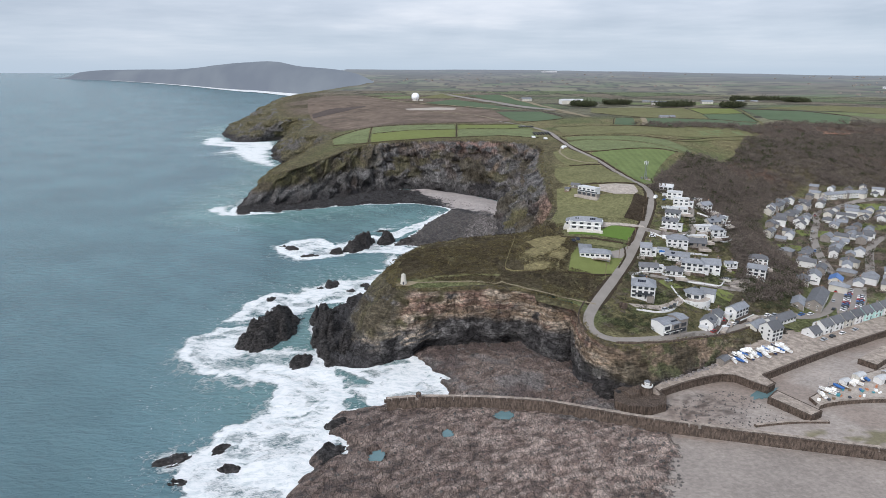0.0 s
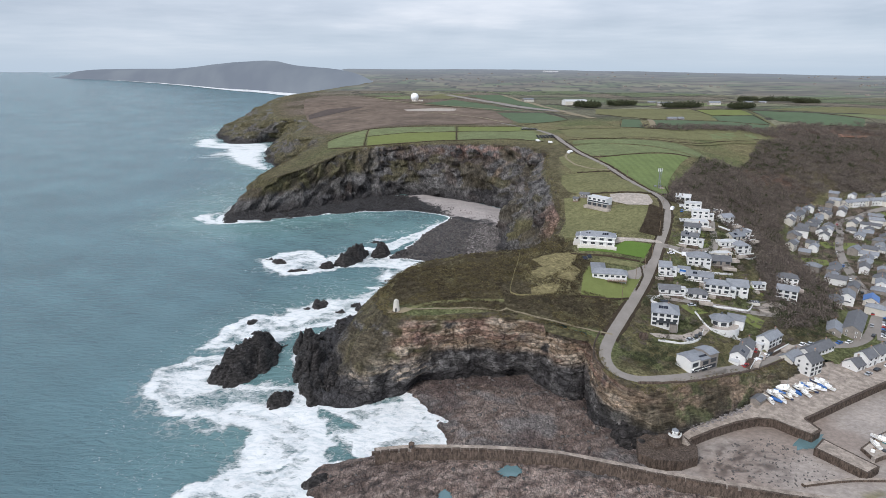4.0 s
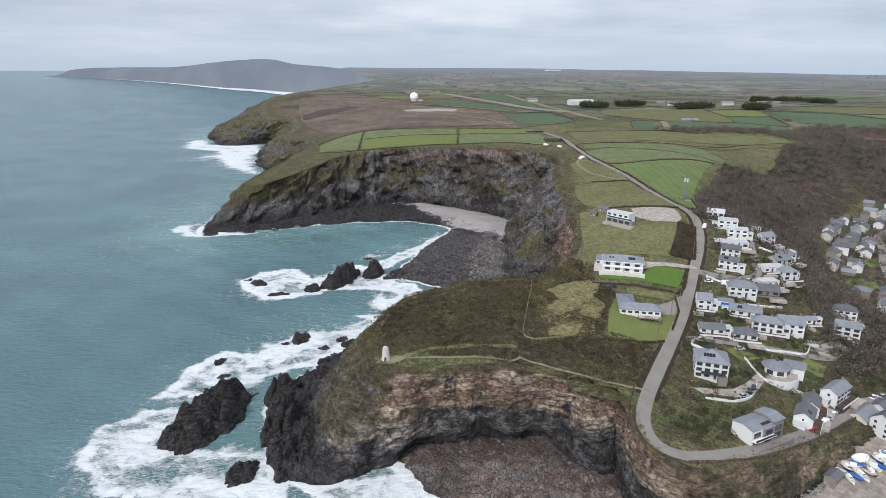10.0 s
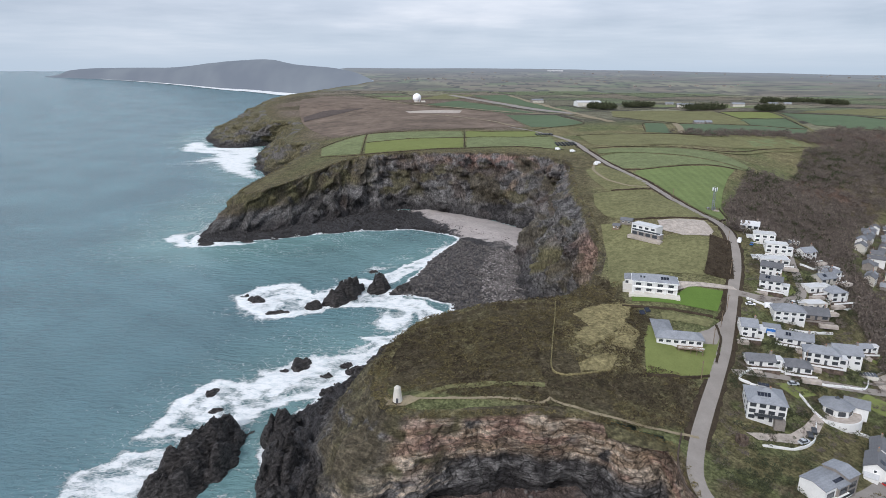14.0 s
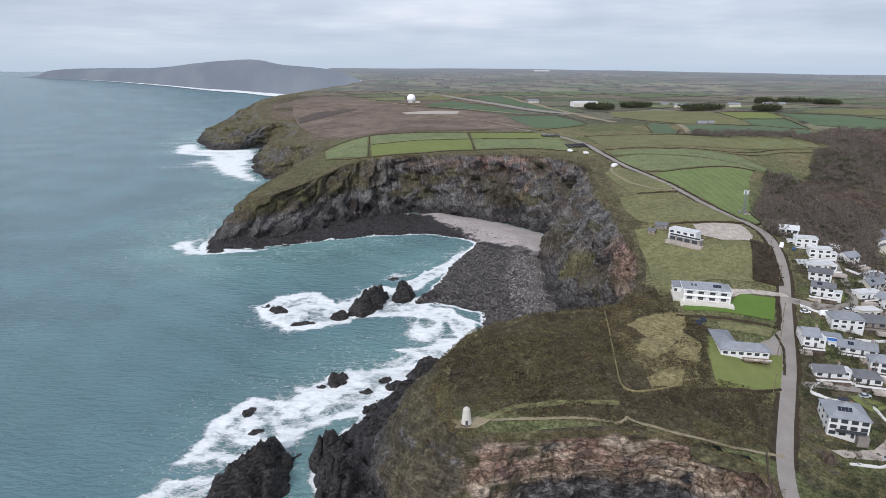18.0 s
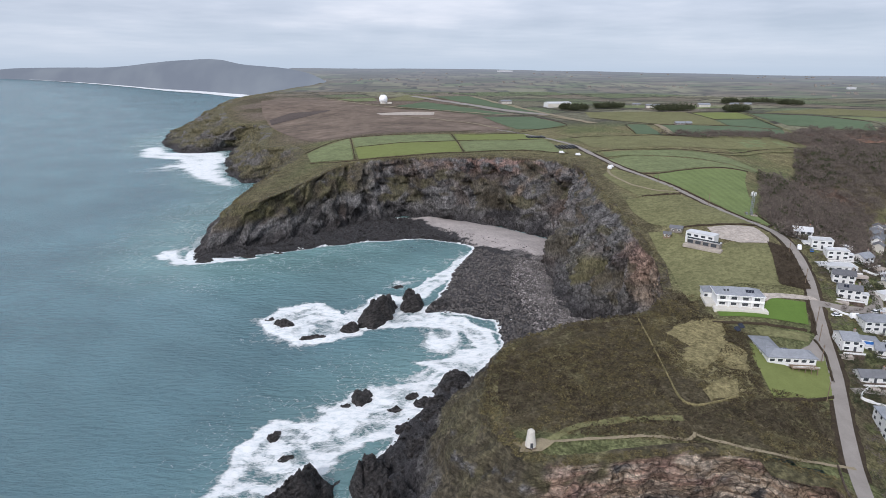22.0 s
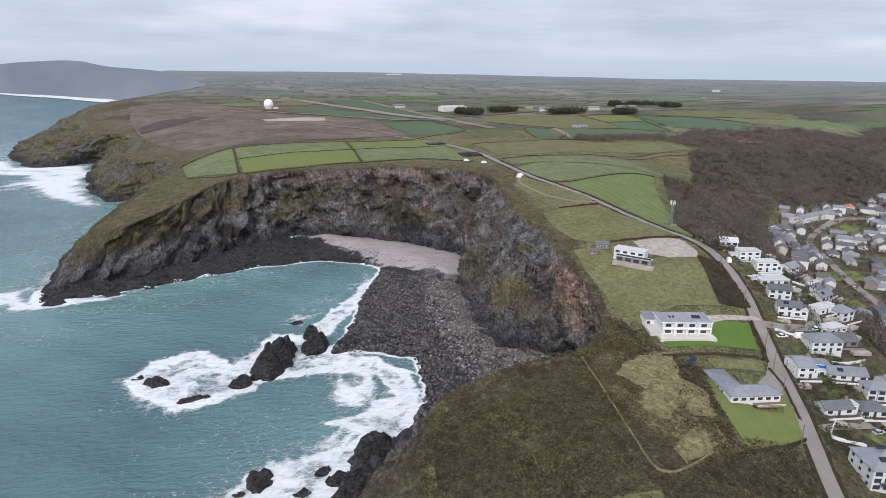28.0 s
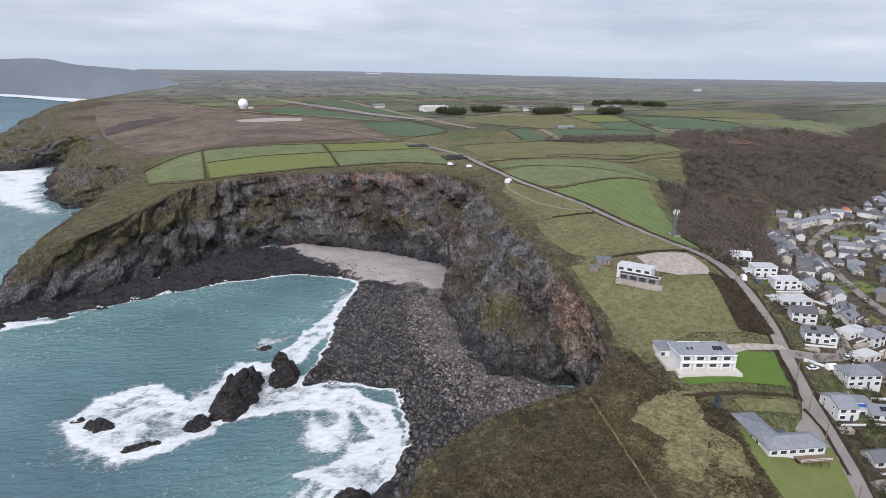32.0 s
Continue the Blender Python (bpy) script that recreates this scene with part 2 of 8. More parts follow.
M["stone"] = mat("rubble_masonry", albedo(84, 73, 65), 0.85, vary=0.4, scale=0.4, fine=6, bump=0.8, depth=0.3, per_object=0.12, speck=((0.9, 1.5, 1.5, 0.5, 0.55, 1.4),))
M["quaytop"] = mat("worn_quay_paving", albedo(148, 137, 127), 0.9, vary=0.3, scale=0.2, fine=10, bump=0.4, depth=0.1, speck=((0.4, 1, 1, 1, 0.72, 1.22),))
M["white"] = mat("white_render", albedo(205, 205, 203), 0.8, vary=0.07, scale=0.25, fine=8, bump=0.15, depth=0.05, per_object=0.05)
M["cream"] = mat("cream_render", albedo(188, 184, 175), 0.8, vary=0.1, scale=0.25, fine=8, bump=0.15, depth=0.05, per_object=0.08)
M["grey_wall"] = mat("grey_stone_wall", albedo(128, 122, 116), 0.85, vary=0.3, scale=0.5, fine=6, bump=0.5, depth=0.1, per_object=0.1)
M["mint"] = mat("mint_render", albedo(176, 206, 200), 0.8, vary=0.08, scale=0.25, fine=8, bump=0.1, depth=0.05)
M["slate"] = mat("slate_roof", albedo(124, 127, 132), 0.6, vary=0.22, scale=0.35, fine=9, bump=0.4, depth=0.08, stripe=(1.2, 0.25, "Z"), per_object=0.16)
M["dark_slate"] = mat("dark_slate_roof", albedo(96, 97, 100), 0.6, vary=0.22, scale=0.35, fine=9, bump=0.4, depth=0.08, stripe=(1.2, 0.25, "Z"), per_object=0.16)
M["flatroof"] = mat("grey_membrane_roof", albedo(184, 185, 186), 0.8, vary=0.14, scale=0.3, fine=6, bump=0.15, depth=0.05, per_object=0.08)
M["redtile"] = mat("orange_clay_roof", albedo(176, 118, 88), 0.8, vary=0.25, scale=0.4, fine=9, bump=0.4, depth=0.08)
M["glass"] = mat("window_glass", (0.055, 0.062, 0.07), 0.12, vary=0.1, bump=0.0, spec=0.7)
M["frame"] = mat("white_window_frame", albedo(232, 232, 230), 0.5, vary=0.05, bump=0.05)
M["darkframe"] = mat("dark_grey_frame", albedo(70, 72, 76), 0.5, vary=0.08, bump=0.05)
M["solar"] = mat("solar_panel", (0.012, 0.016, 0.03), 0.15, vary=0.1, bump=0.0, spec=0.6)
M["steel"] = mat("galvanised_steel", albedo(150, 154, 158), 0.45, 0.7, vary=0.15, bump=0.1)
M["tyre"] = mat("tyre_rubber", (0.02, 0.02, 0.02), 0.8, vary=0.1, bump=0.1)
M["wood"] = mat("weathered_timber", albedo(120, 104, 88), 0.85, vary=0.3, scale=1.0, fine=6, bump=0.4, depth=0.05)
M["bark"] = mat("bare_twigs", albedo(100, 92, 86), 0.95, vary=0.35, scale=0.06, fine=20, bump=0.0, spec=0.1, island=0.4)
M["leaf"] = mat("dark_evergreen_leaf", albedo(66, 70, 52), 0.95, vary=0.35, scale=0.1, fine=20, bump=0.0, spec=0.15, island=0.45)
M["bush"] = mat("heath_bush", albedo(80, 74, 58), 0.95, vary=0.4, scale=0.05, fine=20, bump=0.0, spec=0.1, island=0.5)
M["gorse"] = mat("olive_gorse", albedo(100, 92, 66), 0.95, vary=0.4, scale=0.05, fine=20, bump=0.0, spec=0.1, island=0.5)
M["radome"] = mat("white_radome_panel", albedo(236, 238, 240), 0.5, vary=0.05, scale=0.1, bump=0.05)
for _n, _c in (("white", (232, 232, 232)), ("silver", (168, 172, 176)), ("black", (34, 36, 40)), ("red", (160, 34, 34)), ("blue", (44, 96, 160)), ("navy", (30, 44, 78)), ("teal", (60, 130, 140))):
    M["paint_" + _n] = mat(_n + "_paint", albedo(*_c), 0.28, vary=0.06, bump=0.03, spec=0.5)


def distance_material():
    """Far country: its own colours plus haze painted in as glow, more with distance."""
    m = mat("far_country_haze_glow", (0, 0, 0), 1.0, vary=0.3, scale=0.006, fine=6, bump=0.0, attr="col", spec=0.0)
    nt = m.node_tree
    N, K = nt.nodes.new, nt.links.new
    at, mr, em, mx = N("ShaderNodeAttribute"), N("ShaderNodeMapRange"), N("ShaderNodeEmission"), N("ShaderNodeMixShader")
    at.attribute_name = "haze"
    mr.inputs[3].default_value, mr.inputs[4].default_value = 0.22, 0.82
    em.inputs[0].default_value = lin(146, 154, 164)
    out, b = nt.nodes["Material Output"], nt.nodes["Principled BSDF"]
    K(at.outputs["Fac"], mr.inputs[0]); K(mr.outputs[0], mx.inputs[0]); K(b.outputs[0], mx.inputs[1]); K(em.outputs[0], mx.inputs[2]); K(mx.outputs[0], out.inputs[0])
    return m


M["distance"] = distance_material()


# ---- numeric helpers ----
def hash01(i, j, k):
    n = (i * 374761393 + j * 668265263 + k * 1442695041) & 0xFFFFFFFF
    n = ((n ^ (n >> 13)) * 1274126177) & 0xFFFFFFFF
    return ((n ^ (n >> 16)) & 0xFFFF) / 65535.0


def vnoise(x, y, z=0.0):
    """Smooth value noise in 0..1 on numpy arrays."""
    x, y, z = np.broadcast_arrays(np.asarray(x, float), np.asarray(y, float), np.asarray(z, float))
    i, j, k = (np.floor(v).astype(np.int64) for v in (x, y, z))
    u, v, w = (s * s * (3 - 2 * s) for s in (x - i, y - j, z - k))
    out = 0
    for a in (0, 1):
        for b in (0, 1):
            for c in (0, 1):
                out = out + hash01(i + a, j + b, k + c) * (u if a else 1 - u) * (v if b else 1 - v) * (w if c else 1 - w)
    return out


def fbm(x, y, z=0.0, octaves=4, gain=0.5):
    s, a, t = 0, 1.0, 0
    for o in range(octaves):
        f = 2.03 ** o
        s, t = s + a * vnoise(np.asarray(x) * f + 17 * o, np.asarray(y) * f - 9 * o, np.asarray(z) * f + 5 * o), t + a
        a *= gain
    return s / t


def smooth(a, b, x):
    t = np.clip((np.asarray(x, float) - a) / (b - a), 0, 1)
    return t * t * (3 - 2 * t)


def spline(pts, step):
    """Catmull-Rom through the points, sampled about every step metres (step: number or function of the point)."""
    P = np.array(pts, float)
    P = np.vstack([2 * P[0] - P[1], P, 2 * P[-1] - P[-2]])
    out = []
    for a, b, c, d in zip(P, P[1:], P[2:], P[3:]):
        L = np.linalg.norm((c - b)[:2])
        n = max(1, int(L / (step(b) if callable(step) else step)))
        t = (np.arange(n) / n)[:, None]
        out.append(0.5 * (2 * b + (c - a) * t + (2 * a - 5 * b + 4 * c - d) * t ** 2 + (3 * b - a - 3 * c + d) * t ** 3))
    out.append(P[-2][None])
    return np.vstack(out)


def inside(poly, x, y):
    """Which points lie in the polygon."""
    x, y = np.asarray(x, float), np.asarray(y, float)
    r = np.zeros(x.shape, bool)
    Q = np.asarray(poly, float)
    for (x1, y1), (x2, y2) in zip(Q[:, :2], np.roll(Q[:, :2], -1, 0)):
        if y1 != y2:
            r ^= ((y1 > y) != (y2 > y)) & (x < (x2 - x1) * (y - y1) / (y2 - y1) + x1)
    return r


def edge_distance(poly, x, y, closed=True):
    x, y = np.asarray(x, float), np.asarray(y, float)
    d = np.full(x.shape, 1e9)
    Q = np.asarray(poly, float)[:, :2]
    for (x1, y1), (x2, y2) in zip(Q, np.roll(Q, -1, 0)) if closed else zip(Q, Q[1:]):
        dx, dy = x2 - x1, y2 - y1
        t = np.clip(((x - x1) * dx + (y - y1) * dy) / (dx * dx + dy * dy + 1e-9), 0, 1)
        d = np.minimum(d, np.hypot(x - x1 - t * dx, y - y1 - t * dy))
    return d


def signed(poly, x, y):
    """Distance to the polygon's edge, positive inside."""
    return np.where(inside(poly, x, y), 1, -1) * edge_distance(poly, x, y)


# ---- heights of the land: a thin-plate surface through spot heights ----
SPOTS_HEADLAND = [(-34, 312, 33.5), (-34, 345, 33.5), (0, 303, 34), (50, 297, 31), (60, 280, 26), (26, 319, 37), (-17, 382, 34.5),
    (12, 398, 36), (48, 404, 38), (80, 366, 38.5), (95, 392, 41.5), (82, 470, 46), (98, 480, 53.5), (92, 550, 58), (114, 659, 63),
    (97, 640, 62), (-5, 754, 61), (-125, 772, 51.5), (-175, 735, 42), (-122, 913, 60), (84, 926, 64), (-190, 1010, 50), (-250, 1250, 52), (-214, 678, 33), (-200, 860, 45), (-274, 1080, 45), (-258, 1000, 42), (-300, 1230, 46), (-420, 1400, 48)]
SPOTS_HILLSIDE = [(250, 665, 59), (164, 526, 55), (163, 478, 53.5), (186, 474, 46), (118, 368, 33.5), (98, 316, 24.5), (70, 281, 23.6), (117, 288, 19.5),
    (146, 354, 29), (180, 360, 19), (138, 378, 34), (182, 422, 40), (174, 452, 50), (160, 440, 48.5), (142, 312, 13), (165, 314, 9.5), (235, 384, 5.5),
    (222, 475, 20), (215, 345, 6), (300, 545, 6), (270, 600, 35), (128, 408, 44), (110, 335, 29), (92, 268, 21), (200, 560, 52), (240, 500, 14)]
SPOTS_FAR = [(370, 660, 9), (500, 710, 11), (650, 775, 14), (880, 990, 20), (1300, 1200, 30), (320, 700, 38), (392, 715, 34), (373, 805, 60),
    (540, 1010, 64), (690, 970, 60), (480, 735, 30), (840, 1015, 38), (620, 500, 45), (900, 700, 62), (1500, 700, 75), (430, 480, 20), (1300, 1700, 78),
    (300, 1300, 71), (-100, 1540, 71), (-380, 1500, 62), (-420, 1900, 68), (400, 2000, 76), (1000, 1350, 66), (380, 400, 7)]


def tps_fit(spots):
    P = np.array(spots, float)
    n = len(P)
    r = np.hypot(P[:, None, 0] - P[None, :, 0], P[:, None, 1] - P[None, :, 1]) / 100
    K = np.where(r > 0, r * r * np.log(r + 1e-9), 0) + np.eye(n) * 0.02
    A = np.zeros((n + 3, n + 3))
    A[:n, :n] = K
    A[:n, n], A[:n, n + 1:], A[n, :n], A[n + 1:, :n] = 1, P[:, :2] / 100, 1, P[:, :2].T / 100
    return P, np.linalg.solve(A, np.r_[P[:, 2], 0, 0, 0])


TPS_P, TPS_W = tps_fit(SPOTS_HEADLAND + SPOTS_HILLSIDE + SPOTS_FAR)


def land_height(x, y):
    x, y = np.asarray(x, float), np.asarray(y, float)
    z = TPS_W[-3] + TPS_W[-2] * x / 100 + TPS_W[-1] * y / 100
    for (px, py, _), w in zip(TPS_P, TPS_W):
        r2 = ((x - px) ** 2 + (y - py) ** 2) / 1e4
        z = z + w * 0.5 * r2 * np.log(r2 + 1e-9)
    r = np.hypot(x, y)
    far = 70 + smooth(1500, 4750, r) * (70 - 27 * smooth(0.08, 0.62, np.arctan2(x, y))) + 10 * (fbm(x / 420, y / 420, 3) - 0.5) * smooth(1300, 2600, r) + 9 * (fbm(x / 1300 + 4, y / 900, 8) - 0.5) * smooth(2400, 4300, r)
    k = smooth(1250, 1900, r)
    z = np.clip(z, 5, 90) * (1 - k) + far * k
    rough = smooth(20, 34, z)
    return z + rough * (1.6 * (fbm(x / 34, y / 34, 1, 3) - 0.5) + 0.5 * (fbm(x / 6, y / 6, 2, 3) - 0.5))


def H(x, y):
    return float(land_height(np.array([x]), np.array([y]))[0])


# distance is drawn together beyond 2 km, as the eye sees it, so that the horizon lies within 5 km
def far_radius(R):
    return np.where(R < 2000, R, 2000 + 2900 * np.log10(np.maximum(R, 2000) / 2000) / np.log10(12))


def sea_height(x, y):
    r = np.hypot(x, y)
    R = np.where(r < 2000, r, 2000 * 12 ** ((r - 2000) / 2900))
    return np.where(r < 2000, 0, 145 * (1 - r / R))


# ---- coast: foot x, y and brink x, y of the cliffs, from the north round the cove and the headland to the harbour ----
COAST_NORTH = [(-420, 2700, -380, 2700), (-560, 1800, -480, 1800), (-582, 1570, -470, 1610), (-562, 1430, -455, 1490), (-515, 1332, -425, 1400), (-468, 1252, -395, 1330), (-425, 1250, -365, 1300), (-386, 1268, -332, 1285),
    (-364, 1200, -300, 1215), (-352, 1130, -284, 1140), (-328, 1050, -274, 1060), (-282, 950, -258, 995), (-252, 935, -226, 975), (-232, 880, -196, 890), (-252, 790, -200, 800), (-250, 715, -207, 742), (-240, 648, -214, 676),
    (-228, 622, -188, 672), (-190, 646, -158, 716), (-140, 682, -128, 765), (-106, 724, -98, 776)]
COAST_COVE = [(-56, 744, -50, 770), (-10, 724, -5, 752), (30, 697, 40, 738), (57, 668, 82, 704), (64, 634, 90, 662), (54, 600, 84, 622), (40, 572, 80, 590), (33, 545, 78, 560), (34, 515, 77, 530),
    (33, 490, 76, 506), (46, 474, 75, 490), (62, 466, 75, 476), (68, 456, 75, 462), (64, 444, 69, 440), (50, 437, 60, 416), (28, 434, 44, 403), (-4, 418, 12, 398)]
COAST_HEAD = [(-30, 405, -17, 383), (-46, 390, -29, 366), (-58, 366, -35, 346), (-64, 338, -36, 326), (-62, 308, -34, 313), (-52, 283, -29, 304),
    (-40, 279, -19, 300), (-14, 291, 2, 301), (15, 297, 24, 302), (38, 300, 43, 301), (50, 302, 52, 299.5), (59, 299, 60.5, 298), (61, 285, 64.5, 290), (60, 268, 65.5, 279), (66, 256, 67.5, 267),
    (80, 250, 80, 258), (100, 255, 98, 266), (125, 271, 124, 281.5), (150, 287, 149, 298), (172, 300, 171, 311), (187, 309, 186, 318)]
COAST = spline(COAST_NORTH + COAST_COVE + COAST_HEAD, lambda p: 1.0 if p[1] < 420 else (1.25 if p[1] < 800 else (3.0 if p[1] < 1300 else 12)))
BRINK = COAST[:, 2:]
LAND = np.vstack([BRINK[::3], [(200, 314), (240, 330), (300, 360), (420, 380), (3400, 500), (3400, 3500), (2000, 4480), (0, 4890), (-900, 4800), (-860, 4300), (-760, 3700), (-560, 3100)]])
# hollows in the foot of the cliffs: x, y, half width, height, depth
CAVES = [(12, 298, 30, 9, 1.5), (13, 299, 34, 27, 6), (53, 301, 10, 26, 12), (53, 301, 6, 14, 6), (34, 301, 8, 10, 4), (-12, 291, 10, 8, 4), (66, 458, 11, 15, 9), (46, 474, 9, 9, 5), (-66, 742, 13, 10, 8), (-22, 730, 10, 7, 5), (-258, 940, 24, 34, 22), (-380, 1262, 30, 24, 16), (-335, 1070, 20, 18, 10), (-140, 682, 7, 9, 5), (66, 256, 10, 6, 4)]

# colours of the ground cover
GRASS, OLIVE, HEATH, TURF = (np.array(albedo(*c)[:3]) for c in ((100, 104, 72), (116, 110, 82), (86, 79, 64), (104, 99, 72)))
REEF_LIGHT = np.array(albedo(166, 152, 143)[:3])
WOODS, BROWN, SLATE_C, OCHRE, PINK, DARKR = (np.array(albedo(*c)[:3]) for c in ((88, 81, 73), (104, 88, 78), (103, 101, 100), (150, 131, 112), (160, 126, 114), (62, 60, 61)))
PALE = np.array(albedo(196, 180, 162)[:3])
SAND, SHINGLE, WEED, MUD = (np.array(albedo(*c)[:3]) for c in ((160, 150, 142), (158, 150, 146), (96, 82, 75), (128, 114, 104)))


def blend(a, b, k):
    return a + (b - a) * np.asarray(k)[..., None]


def mesh_from(name, verts, faces, material, col=None, attrs=(), smooth_shade=True):
    me = bpy.data.meshes.new(name)
    verts, faces = np.asarray(verts, float), np.asarray(faces, np.int64)
    me.vertices.add(len(verts))
    me.vertices.foreach_set("co", verts.ravel())
    k = faces.shape[1]
    me.loops.add(faces.size)
    me.loops.foreach_set("vertex_index", faces.ravel())
    me.polygons.add(len(faces))
    me.polygons.foreach_set("loop_start", np.arange(0, faces.size, k))
    me.update(calc_edges=True)
    me.validate()
    if smooth_shade:
        me.polygons.foreach_set("use_smooth", np.ones(len(me.polygons), bool))
    if col is not None:
        a = me.color_attributes.new("col", "FLOAT_COLOR", "POINT")
        a.data.foreach_set("color", np.c_[np.clip(col, 0, 1), np.ones(len(col))].ravel())
    for n, values in attrs:
        a = me.attributes.new(n, "FLOAT", "POINT")
        a.data.foreach_set("value", np.asarray(values, float).ravel())
    me.materials.append(material)
    return me


def grid_faces(nx, ny, keep=None):
    """Quads of an ny by nx grid (row by row); keep: a mask of vertices that must all be in."""
    i = np.arange(ny * nx).reshape(ny, nx)
    f = np.stack([i[:-1, :-1], i[:-1, 1:], i[1:, 1:], i[1:, :-1]], -1).reshape(-1, 4)
    return f if keep is None else f[keep.ravel()[f].all(1)]


def compact(verts, faces, *extra):
    used = np.unique(faces)
    back = np.full(len(verts), -1)
    back[used] = np.arange(len(used))
    return (verts[used], back[faces], *(e[used] for e in extra))


def lines(*runs):
    """Grid lines from runs of (start, end, step)."""
    return np.unique(np.concatenate([np.arange(a, b, s) for a, b, s in runs]))


# ---- land ----
WOOD_EDGE = [(150, 470), (166, 500), (172, 530), (195, 565), (243, 655), (300, 690), (373, 805), (420, 830), (380, 860), (280, 850), (240, 880), (420, 910), (520, 1010), (700, 1000), (900, 1080),
    (1300, 1250), (1300, 1000), (880, 900), (640, 730), (500, 700), (385, 684), (316, 612), (276, 548), (262, 500), (254, 448), (244, 408), (224, 372), (196, 348), (170, 335), (182, 380), (190, 420), (176, 455)]
VILLAGE = [(238, 392), (250, 415), (258, 450), (265, 500), (280, 545), (318, 608), (388, 680), (450, 692), (540, 722), (620, 760), (640, 700), (520, 620), (400, 500), (310, 400), (268, 372)]
HILLSIDE = [(72, 276), (74, 296), (84, 314), (105, 351), (117, 376), (128, 398), (140, 420), (150, 445), (156, 470), (166, 490), (200, 490), (240, 480), (240, 400), (200, 335), (160, 318), (120, 288), (90, 273)]
HEATH_W = [(-40, 318), (-38, 350), (-20, 384), (12, 398), (48, 404), (66, 425), (76, 415), (72, 392), (80, 376), (66, 338), (86, 334), (80, 306), (50, 300), (0, 311)]


def build_land():
    xs = lines((-700, -280, 9), (-280, -60, 5), (-60, 260, 2.2), (260, 420, 5), (420, 900, 16), (900, 3500, 60), (-1000, -700, 60))
    ys = lines((240, 480, 2.2), (480, 800, 3.5), (800, 1100, 8), (1100, 1600, 10), (1600, 2000, 20), (2000, 4950, 60))
    X, Y = np.meshgrid(xs, ys)
    Z = land_height(X, Y)
    keep = inside(LAND, X, Y) & (np.hypot(X, Y) < 4930)
    r = np.hypot(X, Y)
    n1, n2, n3 = fbm(X / 60, Y / 60, 4), fbm(X / 14, Y / 14, 9), fbm(X / 7, Y / 7, 12, 3)
    C = blend(np.broadcast_to(GRASS, (*X.shape, 3)), OLIVE, smooth(0.35, 0.65, n1))
    heath = smooth(-4, 5, signed(HEATH_W, X, Y) + 9 * (n2 - 0.5))
    C = blend(C, blend(np.broadcast_to(HEATH, C.shape), TURF, smooth(0.55, 0.68, n2) * 0.6 + 0.12 * n3), heath)
    patch = smooth(0.42, 0.50, fbm(X / 17 + 3, Y / 13, 20)) * smooth(1.1, 0.8, np.hypot((X - 53) / 15, (Y - 362) / 34)) * 0.95
    C = blend(C, OLIVE * 1.35, patch)
    hill = smooth(-3, 4, signed(HILLSIDE, X, Y) + 8 * (n2 - 0.5))
    C = blend(C, blend(blend(np.broadcast_to(HEATH, C.shape), TURF * 0.95, smooth(0.40, 0.56, n2)), GRASS * 0.9, smooth(0.56, 0.66, n3)), hill * 0.92)
    # patchwork of far fields
    fu, fv = (0.92 * X + 0.39 * Y) / 150 + 1.6 * fbm(X / 520, Y / 420, 2), (0.92 * Y - 0.39 * X) / 150 + 2.0 * fbm(X / 460, Y / 560, 6)
    fu = fu + 0.5 * (hash01(np.floor(fv).astype(np.int64), 0 * np.floor(fv).astype(np.int64), 3))
    a, b = np.floor(fu), np.floor(fv)
    pick = hash01(a.astype(np.int64), b.astype(np.int64), 0 * a.astype(np.int64) + 7)
    far_c = np.select([(pick < 0.3)[..., None], (pick < 0.55)[..., None], (pick < 0.75)[..., None]], [np.array(albedo(98, 106, 82)[:3]), np.array(albedo(120, 118, 98)[:3]), np.array(albedo(106, 104, 88)[:3])], np.array(albedo(112, 105, 92)[:3]))
    hedge = (np.abs(fu % 1 - 0.5) > 0.455) | (np.abs(fv % 1 - 0.5) > 0.44)
    far_c = np.where(hedge[..., None], np.array(albedo(72, 70, 64)[:3]), far_c)
    far_c = blend(far_c, np.array(albedo(84, 82, 74)[:3]), smooth(0.5, 0.66, fbm(X / 260, Y / 130, 41)) * 0.8)
    C = blend(C, far_c * 1.06, smooth(980, 1150, r))
    moor = smooth(950, 975, Y) * smooth(120, 40, X + 40 * (n1 - 0.5)) * smooth(1900, 1700, Y)
    C = blend(C, blend(np.broadcast_to(np.array(albedo(110, 98, 88)[:3]), C.shape), HEATH, smooth(0.45, 0.6, n1)), moor * 0.95)
    vil = smooth(-6, 6, signed(VILLAGE, X, Y) + 8 * (n2 - 0.5))
    C = blend(C, blend(blend(np.broadcast_to(MUD * 0.75, C.shape), GRASS * 0.8, smooth(0.5, 0.6, n2)), HEATH, smooth(0.5, 0.62, n3)), vil * 0.95)
    wood = smooth(-4, 6, signed(WOOD_EDGE, X, Y) + 10 * (n2 - 0.5))
    C = blend(C, blend(np.broadcast_to(WOODS, C.shape), HEATH, smooth(0.4, 0.7, n2)), wood)
    rust = smooth(0.55, 0.72, fbm(X / 70, Y / 50, 31)) * wood * smooth(500, 700, Y)
    C = blend(C, BROWN * 0.9, rust)
    shore_d = edge_distance(BRINK[::12], X, Y, False)
    coastal = np.maximum(smooth(60, 10, shore_d) * smooth(560, 640, Y), smooth(19, 9, shore_d + 8 * (n2 - 0.5)) * smooth(440, 465, Y))
    C = blend(C, blend(np.broadcast_to(HEATH, C.shape), TURF, n2), coastal * 0.9)
    near = r < 2100
